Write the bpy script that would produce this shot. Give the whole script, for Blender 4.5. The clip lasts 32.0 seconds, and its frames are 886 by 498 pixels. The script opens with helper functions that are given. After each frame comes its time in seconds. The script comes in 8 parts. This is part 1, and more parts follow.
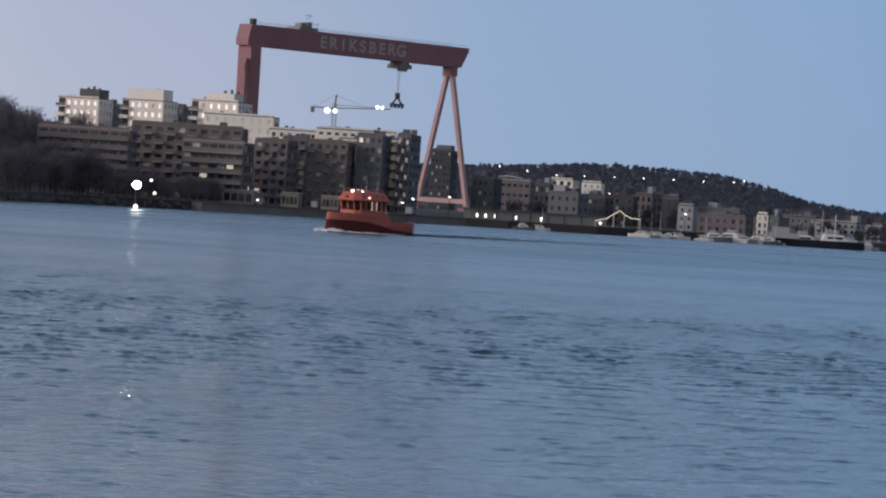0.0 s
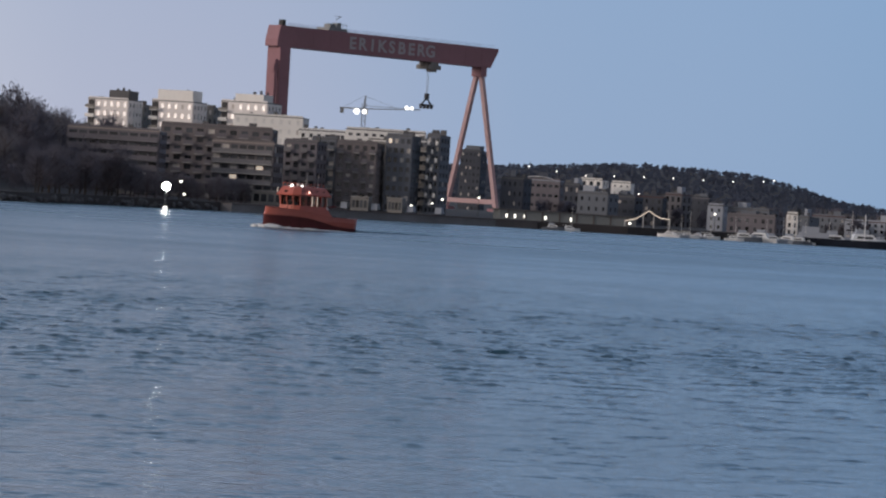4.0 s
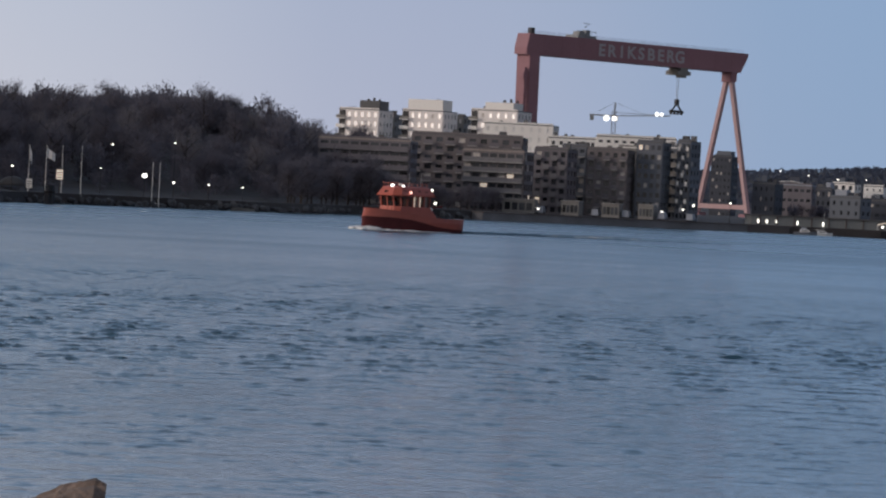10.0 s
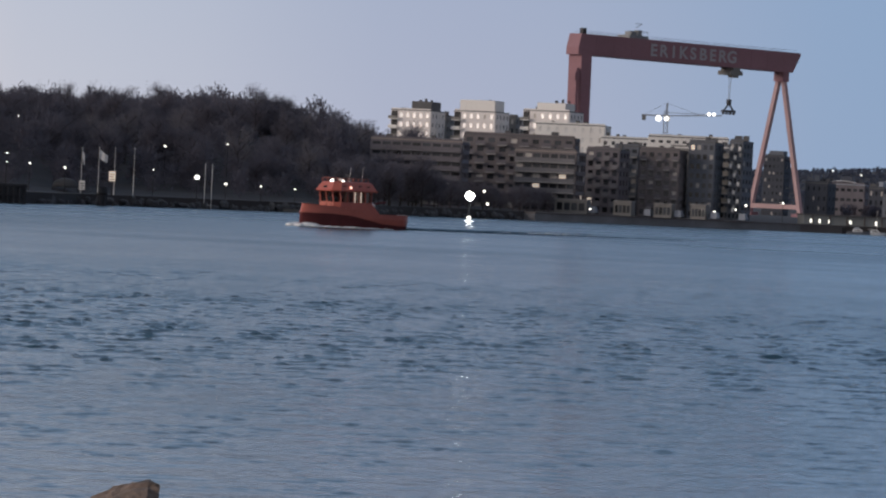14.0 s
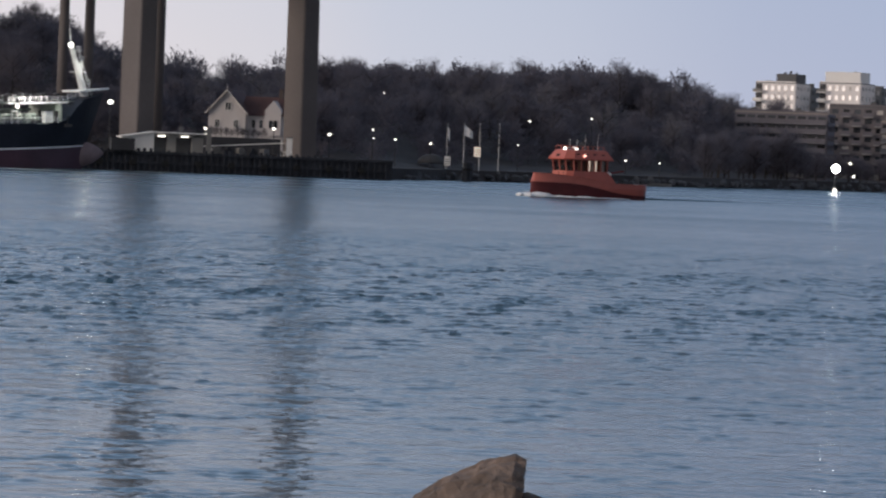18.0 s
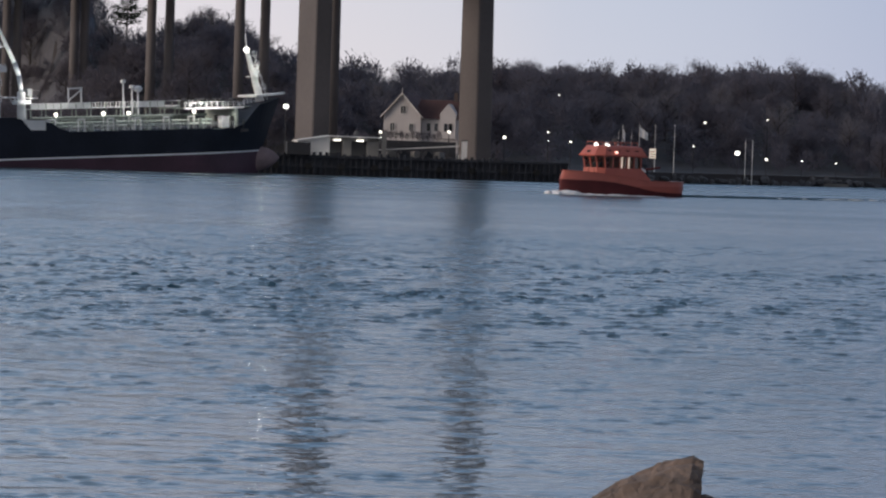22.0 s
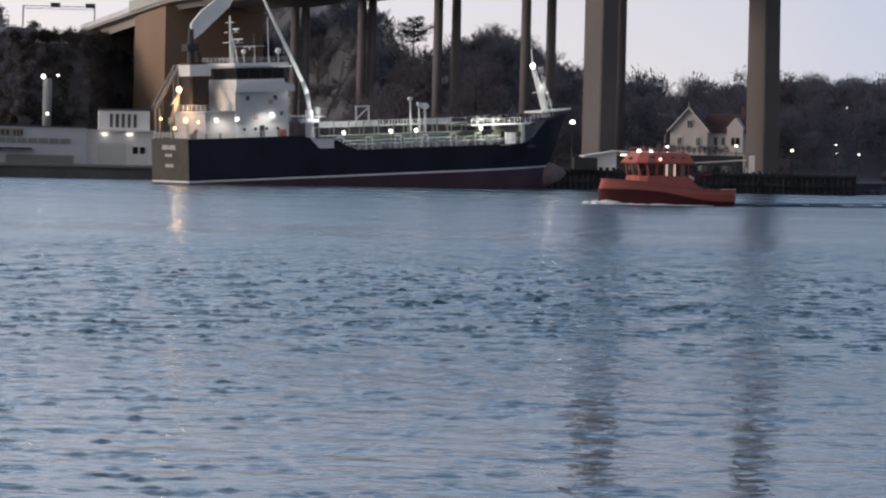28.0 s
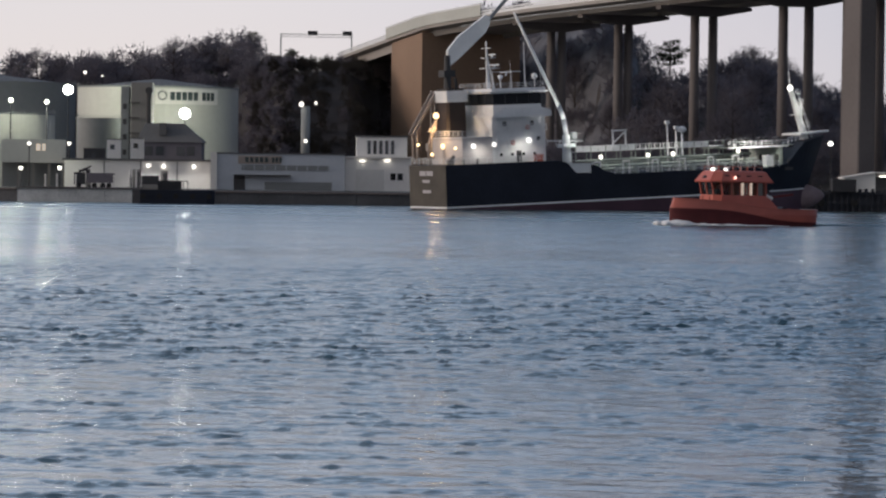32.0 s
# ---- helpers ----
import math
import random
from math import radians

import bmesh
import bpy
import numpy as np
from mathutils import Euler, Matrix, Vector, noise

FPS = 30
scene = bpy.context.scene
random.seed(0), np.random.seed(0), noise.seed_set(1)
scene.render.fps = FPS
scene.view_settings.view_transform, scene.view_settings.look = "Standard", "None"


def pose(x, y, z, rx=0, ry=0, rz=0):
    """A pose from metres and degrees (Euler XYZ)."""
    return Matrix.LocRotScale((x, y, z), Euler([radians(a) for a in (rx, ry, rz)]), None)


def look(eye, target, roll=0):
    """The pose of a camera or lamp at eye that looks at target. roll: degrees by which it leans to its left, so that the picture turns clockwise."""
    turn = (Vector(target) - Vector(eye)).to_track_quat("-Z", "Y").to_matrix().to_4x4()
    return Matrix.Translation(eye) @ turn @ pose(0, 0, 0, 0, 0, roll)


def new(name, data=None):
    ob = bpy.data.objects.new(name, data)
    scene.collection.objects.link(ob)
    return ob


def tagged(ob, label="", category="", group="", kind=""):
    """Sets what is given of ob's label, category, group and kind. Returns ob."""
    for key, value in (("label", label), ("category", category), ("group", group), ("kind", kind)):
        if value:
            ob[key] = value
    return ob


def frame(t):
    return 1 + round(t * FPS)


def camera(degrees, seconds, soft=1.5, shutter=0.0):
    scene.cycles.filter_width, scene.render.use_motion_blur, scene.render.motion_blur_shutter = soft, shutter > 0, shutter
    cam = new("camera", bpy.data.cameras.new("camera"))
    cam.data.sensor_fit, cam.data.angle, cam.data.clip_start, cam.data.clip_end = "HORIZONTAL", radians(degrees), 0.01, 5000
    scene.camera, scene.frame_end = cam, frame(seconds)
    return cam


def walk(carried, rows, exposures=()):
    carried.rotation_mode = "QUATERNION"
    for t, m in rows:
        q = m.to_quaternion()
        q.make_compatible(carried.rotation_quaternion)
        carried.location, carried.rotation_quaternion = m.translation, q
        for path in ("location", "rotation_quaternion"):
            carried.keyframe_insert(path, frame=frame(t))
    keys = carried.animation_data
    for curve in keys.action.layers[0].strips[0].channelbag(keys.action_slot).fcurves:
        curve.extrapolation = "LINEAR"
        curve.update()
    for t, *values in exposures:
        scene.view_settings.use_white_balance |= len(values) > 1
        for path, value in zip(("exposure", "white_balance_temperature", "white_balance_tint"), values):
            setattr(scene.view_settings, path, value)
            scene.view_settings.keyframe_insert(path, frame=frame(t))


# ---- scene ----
# The camera turns on one spot, 5.5 m above the water; azimuth is counted to the right of +y.
EYE = 5.5


def aim(az, pitch, roll):
    return pose(0, 0, EYE, 0, 0, -az) @ pose(0, 0, 0, 90 + pitch, 0, 0) @ pose(0, 0, 0, 0, 0, roll)


cam = camera(14.0, 32.0, soft=2.2, shutter=0.5)
TURNS = [
    (0.0, 12.06, -0.70, 3.72), (0.5, 12.00, -0.70, 3.74), (1.0, 11.96, -0.69, 3.73), (1.5, 11.87, -0.70, 3.71),
    (2.0, 11.79, -0.69, 3.69), (2.5, 11.68, -0.71, 3.64), (4.5, 11.51, -0.73, 3.55), (5.0, 11.23, -0.74, 3.48),
    (5.5, 10.96, -0.75, 3.37), (6.0, 9.93, -0.78, 3.22), (6.5, 9.18, -0.78, 3.12), (7.0, 8.75, -0.79, 3.07),
    (7.5, 8.46, -0.79, 3.06), (8.0, 8.34, -0.80, 3.03), (8.5, 8.19, -0.83, 2.96), (9.0, 7.79, -0.84, 2.92),
    (9.5, 7.63, -0.84, 2.93), (10.0, 7.60, -0.83, 2.93), (10.5, 7.63, -0.81, 2.94), (11.0, 7.64, -0.81, 2.94),
    (11.5, 7.64, -0.81, 2.94), (12.0, 7.64, -0.83, 2.94), (12.5, 7.64, -0.84, 2.94), (13.0, 7.58, -0.87, 2.88),
    (13.5, 7.04, -0.87, 2.78), (14.0, 6.77, -0.86, 2.76), (14.4, 6.84, -0.90, 2.74), (14.8, 4.17, -0.98, 2.70),
    (15.0, 3.18, -1.04, 2.67), (15.2, 2.69, -1.02, 2.64), (15.5, 2.41, -1.02, 2.54), (17.5, 1.65, -1.46, 2.39),
    (18.0, 1.00, -1.52, 2.26), (18.5, 0.51, -1.51, 2.18), (19.0, 0.30, -1.55, 2.12), (19.5, -0.05, -1.60, 2.03),
    (20.0, -0.53, -1.60, 1.99), (20.5, -0.95, -1.59, 1.96), (21.0, -1.31, -1.57, 1.89), (21.5, -1.62, -1.55, 1.85),
    (22.0, -1.79, -1.58, 1.84), (22.5, -1.80, -1.61, 1.82), (23.0, -1.80, -1.60, 1.82), (23.5, -1.98, -1.60, 1.80),
    (24.0, -2.51, -1.59, 1.73), (24.5, -3.03, -1.60, 1.62), (26.5, -4.92, -1.54, 1.43), (27.0, -5.30, -1.53, 1.33),
    (27.5, -5.86, -1.49, 1.30), (28.0, -6.36, -1.46, 1.28), (28.5, -6.48, -1.37, 1.25), (29.0, -7.22, -1.26, 1.14),
    (29.5, -8.05, -1.18, 1.00), (30.0, -8.90, -1.16, 0.89), (30.5, -9.69, -1.14, 0.82), (31.0, -10.17, -1.15, 0.76),
    (31.5, -10.21, -1.15, 0.72), (32.0, -10.46, -1.14, 0.70)]
walk(cam, [(t, aim(a, p, r)) for t, a, p, r in TURNS],
     [(0.0, 0.0), (9.0, -0.06), (12.0, -0.08), (14.0, -0.08), (15.0, -0.12), (19.0, 0.09), (22.0, 0.08), (27.0, 0.14), (29.0, 0.14), (31.0, -0.07), (32.0, -0.07)])

# ---- light: dusk, the sun has gone down to the left ----
world = bpy.data.worlds.new("dusk")
scene.world = world
world.use_nodes = True
wn, wl = world.node_tree.nodes, world.node_tree.links
sky = wn.new("ShaderNodeTexSky")
sky.sky_type, sky.sun_disc = "NISHITA", False
sky.sun_elevation, sky.sun_rotation = radians(8.0), radians(-75)
sky.air_density, sky.dust_density, sky.ozone_density = 1.0, 0.6, 4.0


def sky_math(kind, a, b=None):
    node = wn.new("ShaderNodeMath")
    node.operation = kind
    for i, v in enumerate((a, b)):
        if v is not None and not isinstance(v, (int, float)):
            wl.new(v, node.inputs[i])
        elif v is not None:
            node.inputs[i].default_value = v
    return node.outputs[0]


def sky_ramp(value, stops):
    node = wn.new("ShaderNodeValToRGB")
    node.color_ramp.interpolation = "EASE"
    e = node.color_ramp.elements
    while len(e) < len(stops):
        e.new(0.5)
    for k, (at_, c) in zip(e, stops):
        k.position, k.color = at_, (*c, 1)
    wl.new(value, node.inputs[0])
    return node.outputs[0]


# the afterglow: pale rose where the sun went down, turning to slate blue round the horizon and overhead
coord, xyz = wn.new("ShaderNodeTexCoord"), wn.new("ShaderNodeSeparateXYZ")
wl.new(coord.outputs["Generated"], xyz.inputs[0])
turn_of = sky_math("ADD", sky_math("DIVIDE", sky_math("ARCTAN2", xyz.outputs[0], xyz.outputs[1]), 2 * math.pi), 0.5)


def AZ(a):
    return 0.5 + a / 360.0


low = sky_ramp(turn_of, ((0.0, (0.62, 0.58, 0.59)), (AZ(-110), (0.62, 0.56, 0.55)), (AZ(-50), (1.10, 0.92, 0.80)), (AZ(-16), (0.88, 0.77, 0.72)), (AZ(-6), (0.79, 0.71, 0.715)), (AZ(-2.5), (0.71, 0.665, 0.688)), (AZ(1), (0.572, 0.585, 0.672)),
                         (AZ(7), (0.436, 0.468, 0.608)), (AZ(14), (0.288, 0.395, 0.58)), (AZ(25), (0.19, 0.335, 0.535)), (AZ(90), (0.20, 0.22, 0.27)), (1.0, (0.62, 0.58, 0.59))))
high_up = sky_ramp(turn_of, ((0.0, (0.42, 0.43, 0.48)), (AZ(-90), (0.40, 0.43, 0.52)), (AZ(-50), (0.58, 0.70, 0.88)), (AZ(-14), (0.51, 0.68, 0.92)), (AZ(-4), (0.298, 0.450, 0.682)), (AZ(6), (0.244, 0.369, 0.562)), (AZ(20), (0.231, 0.38, 0.625)), (AZ(60), (0.17, 0.25, 0.40)), (AZ(110), (0.22, 0.24, 0.30)), (1.0, (0.42, 0.43, 0.48))))
lift = sky_math("MAXIMUM", xyz.outputs[2], 0.0)
mixer = wn.new("ShaderNodeMix")
mixer.data_type = "RGBA"
rise = sky_math("ADD", sky_math("MULTIPLY", sky_math("MINIMUM", lift, 0.052), 4.7), sky_math("MULTIPLY", sky_math("MAXIMUM", sky_math("SUBTRACT", lift, 0.052), 0.0), 6.2))
wl.new(sky_math("MINIMUM", rise, 1.0), mixer.inputs[0])
wl.new(low, mixer.inputs[6]), wl.new(high_up, mixer.inputs[7])
wl.new(mixer.outputs[2], wn["Background"].inputs[0])
# towards the zenith the dusk sky deepens
deep = sky_math("MULTIPLY", sky_math("MINIMUM", sky_math("MAXIMUM", sky_math("SUBTRACT", lift, 0.2), 0.0), 0.5), 0.8)
wl.new(sky_math("SUBTRACT", 1.0, deep), wn["Background"].inputs[1])
haze = wn.new("ShaderNodeBackground")
wl.new(sky.outputs[0], haze.inputs[0])
haze.inputs[1].default_value = 0.004
both = wn.new("ShaderNodeAddShader")
wl.new(wn["Background"].outputs[0], both.inputs[0]), wl.new(haze.outputs[0], both.inputs[1])
wl.new(both.outputs[0], wn["World Output"].inputs[0])
sun = new("sun", bpy.data.lights.new("sun", "SUN"))
sun.data.energy, sun.data.angle, sun.data.color = 1.55, radians(25), (1.0, 0.83, 0.70)
sun.matrix_world = look((-200, -60, 60), (0, 0, 0))


# ---- materials ----
def material(name, color, rough=0.7, metal=0.0, vary=0.25, scale=0.5, fine=6.0, bump=0.15, glow=0.0, streak=1.0, spec=0.5, island=0.0):
    """A surface with stains at one scale, grain at a finer one and a little relief."""
    m = bpy.data.materials.new(name)
    m.use_nodes = True
    n, l = m.node_tree.nodes, m.node_tree.links
    b = n["Principled BSDF"]
    b.inputs["Roughness"].default_value, b.inputs["Metallic"].default_value = rough, metal
    b.inputs["Specular IOR Level"].default_value = spec
    if glow:
        b.inputs["Emission Color"].default_value = (*color, 1)
        b.inputs["Emission Strength"].default_value = glow
        b.inputs["Base Color"].default_value = (*color, 1)
        return m
    tc, mp = n.new("ShaderNodeTexCoord"), n.new("ShaderNodeMapping")
    mp.inputs["Scale"].default_value = (1, 1, streak)
    l.new(tc.outputs["Object"], mp.inputs[0])
    big, small = n.new("ShaderNodeTexNoise"), n.new("ShaderNodeTexNoise")
    big.inputs["Scale"].default_value, small.inputs["Scale"].default_value = scale, fine
    big.inputs["Detail"].default_value, small.inputs["Detail"].default_value = 5, 3
    l.new(mp.outputs[0], big.inputs["Vector"]), l.new(mp.outputs[0], small.inputs["Vector"])
    mix = n.new("ShaderNodeMath")
    mix.operation = "MULTIPLY_ADD"
    mix.inputs[1].default_value = 0.4
    l.new(small.outputs[0], mix.inputs[0]), l.new(big.outputs[0], mix.inputs[2])
    ramp = n.new("ShaderNodeMapRange")
    ramp.inputs["From Min"].default_value, ramp.inputs["From Max"].default_value = 0.4, 1.0
    ramp.inputs["To Min"].default_value, ramp.inputs["To Max"].default_value = 1 - vary, 1 + vary
    l.new(mix.outputs[0], ramp.inputs[0])
    last = ramp.outputs[0]
    if island:
        g = n.new("ShaderNodeObjectInfo")
        r2, mu = n.new("ShaderNodeMapRange"), n.new("ShaderNodeMath")
        r2.inputs["To Min"].default_value, r2.inputs["To Max"].default_value = 1 - island, 1 + island
        mu.operation = "MULTIPLY"
        l.new(g.outputs["Random"], r2.inputs[0]), l.new(r2.outputs[0], mu.inputs[0]), l.new(last, mu.inputs[1])
        last = mu.outputs[0]
    c = n.new("ShaderNodeVectorMath")
    c.operation = "SCALE"
    c.inputs[0].default_value = color
    l.new(last, c.inputs["Scale"]), l.new(c.outputs[0], b.inputs["Base Color"])
    if bump:
        bp = n.new("ShaderNodeBump")
        bp.inputs["Strength"].default_value, bp.inputs["Distance"].default_value = bump, 0.05
        l.new(mix.outputs[0], bp.inputs["Height"]), l.new(bp.outputs[0], b.inputs["Normal"])
    return m


def glass(name, color=(0.045, 0.05, 0.058)):
    m = material(name, color, 0.08, 0, 0.2, 0.3, 2, 0.02, island=0.85)
    return m


def water_material():
    m = bpy.data.materials.new("river_water")
    m.use_nodes = True
    n, l = m.node_tree.nodes, m.node_tree.links
    b = n["Principled BSDF"]
    b.inputs["Base Color"].default_value = (0.02, 0.055, 0.08, 1)
    b.inputs["IOR"].default_value = 1.333
    tc = n.new("ShaderNodeTexCoord")

    def noise_at(scale, stretch, detail, turn):
        mp, t = n.new("ShaderNodeMapping"), n.new("ShaderNodeTexNoise")
        mp.inputs["Scale"].default_value = stretch
        mp.inputs["Rotation"].default_value = (0, 0, radians(turn))
        t.inputs["Scale"].default_value, t.inputs["Detail"].default_value = scale, detail
        l.new(tc.outputs["Object"], mp.inputs[0]), l.new(mp.outputs[0], t.inputs["Vector"])
        return t.outputs[0]
    chop = noise_at(2.2, (0.7, 1, 1), 3, 12)
    swell = noise_at(0.55, (0.6, 1, 1), 2, -8)
    gust = noise_at(0.012, (0.35, 1.6, 1), 3, 4)
    power = n.new("ShaderNodeMapRange")
    power.inputs["From Min"].default_value, power.inputs["From Max"].default_value = 0.38, 0.62
    power.inputs["To Min"].default_value, power.inputs["To Max"].default_value = 0.6, 1.0
    l.new(gust, power.inputs[0])
    add, mul = n.new("ShaderNodeMath"), n.new("ShaderNodeMath")
    add.operation, mul.operation = "MULTIPLY_ADD", "MULTIPLY"
    l.new(swell, add.inputs[0])
    add.inputs[1].default_value = 2.0
    l.new(chop, add.inputs[2])
    # sheltered water lies smoother close to either bank
    xyz2, near, shade, level = n.new("ShaderNodeSeparateXYZ"), n.new("ShaderNodeMapRange"), n.new("ShaderNodeMapRange"), n.new("ShaderNodeMath")
    l.new(tc.outputs["Object"], xyz2.inputs[0])
    for node, lo_, hi_, a_, b_ in ((near, 70, 130, 0.3, 1.0), (shade, 180, 420, 1.0, 0.42)):
        for k_, v_ in (("From Min", lo_), ("From Max", hi_), ("To Min", a_), ("To Max", b_)):
            node.inputs[k_].default_value = v_
        l.new(xyz2.outputs[1], node.inputs[0])
    level.operation = "MULTIPLY"
    l.new(near.outputs[0], level.inputs[0]), l.new(shade.outputs[0], level.inputs[1])
    force = n.new("ShaderNodeMath")
    force.operation = "MULTIPLY"
    l.new(power.outputs[0], force.inputs[0]), l.new(level.outputs[0], force.inputs[1])
    l.new(add.outputs[0], mul.inputs[0]), l.new(force.outputs[0], mul.inputs[1])
    bp = n.new("ShaderNodeBump")
    bp.inputs["Strength"].default_value, bp.inputs["Distance"].default_value = 1.0, 0.11
    l.new(mul.outputs[0], bp.inputs["Height"]), l.new(bp.outputs[0], b.inputs["Normal"])
    # ripples too fine to build blur the far reflections
    streaks = n.new("ShaderNodeMapRange")
    for k_, v_ in (("From Min", 0.38), ("From Max", 0.62), ("To Min", 0.86), ("To Max", 1.14)):
        streaks.inputs[k_].default_value = v_
    l.new(noise_at(0.03, (0.5, 1.1, 1), 4, -3), streaks.inputs[0])
    dull = n.new("ShaderNodeMapRange")
    for k_, v_ in (("From Min", 90), ("From Max", 520), ("To Min", 0.105), ("To Max", 0.26)):
        dull.inputs[k_].default_value = v_
    l.new(xyz2.outputs[1], dull.inputs[0])
    ruffle = n.new("ShaderNodeMath")
    ruffle.operation = "MULTIPLY"
    l.new(dull.outputs[0], ruffle.inputs[0]), l.new(streaks.outputs[0], ruffle.inputs[1]), l.new(ruffle.outputs[0], b.inputs["Roughness"])
    # specular level raised with distance: an added sheen that brightens the far water
    far_sheen = n.new("ShaderNodeMapRange")
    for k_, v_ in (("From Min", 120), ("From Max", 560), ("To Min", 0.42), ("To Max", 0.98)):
        far_sheen.inputs[k_].default_value = v_
    l.new(xyz2.outputs[1], far_sheen.inputs[0]), l.new(far_sheen.outputs[0], b.inputs["Specular IOR Level"])
    return m


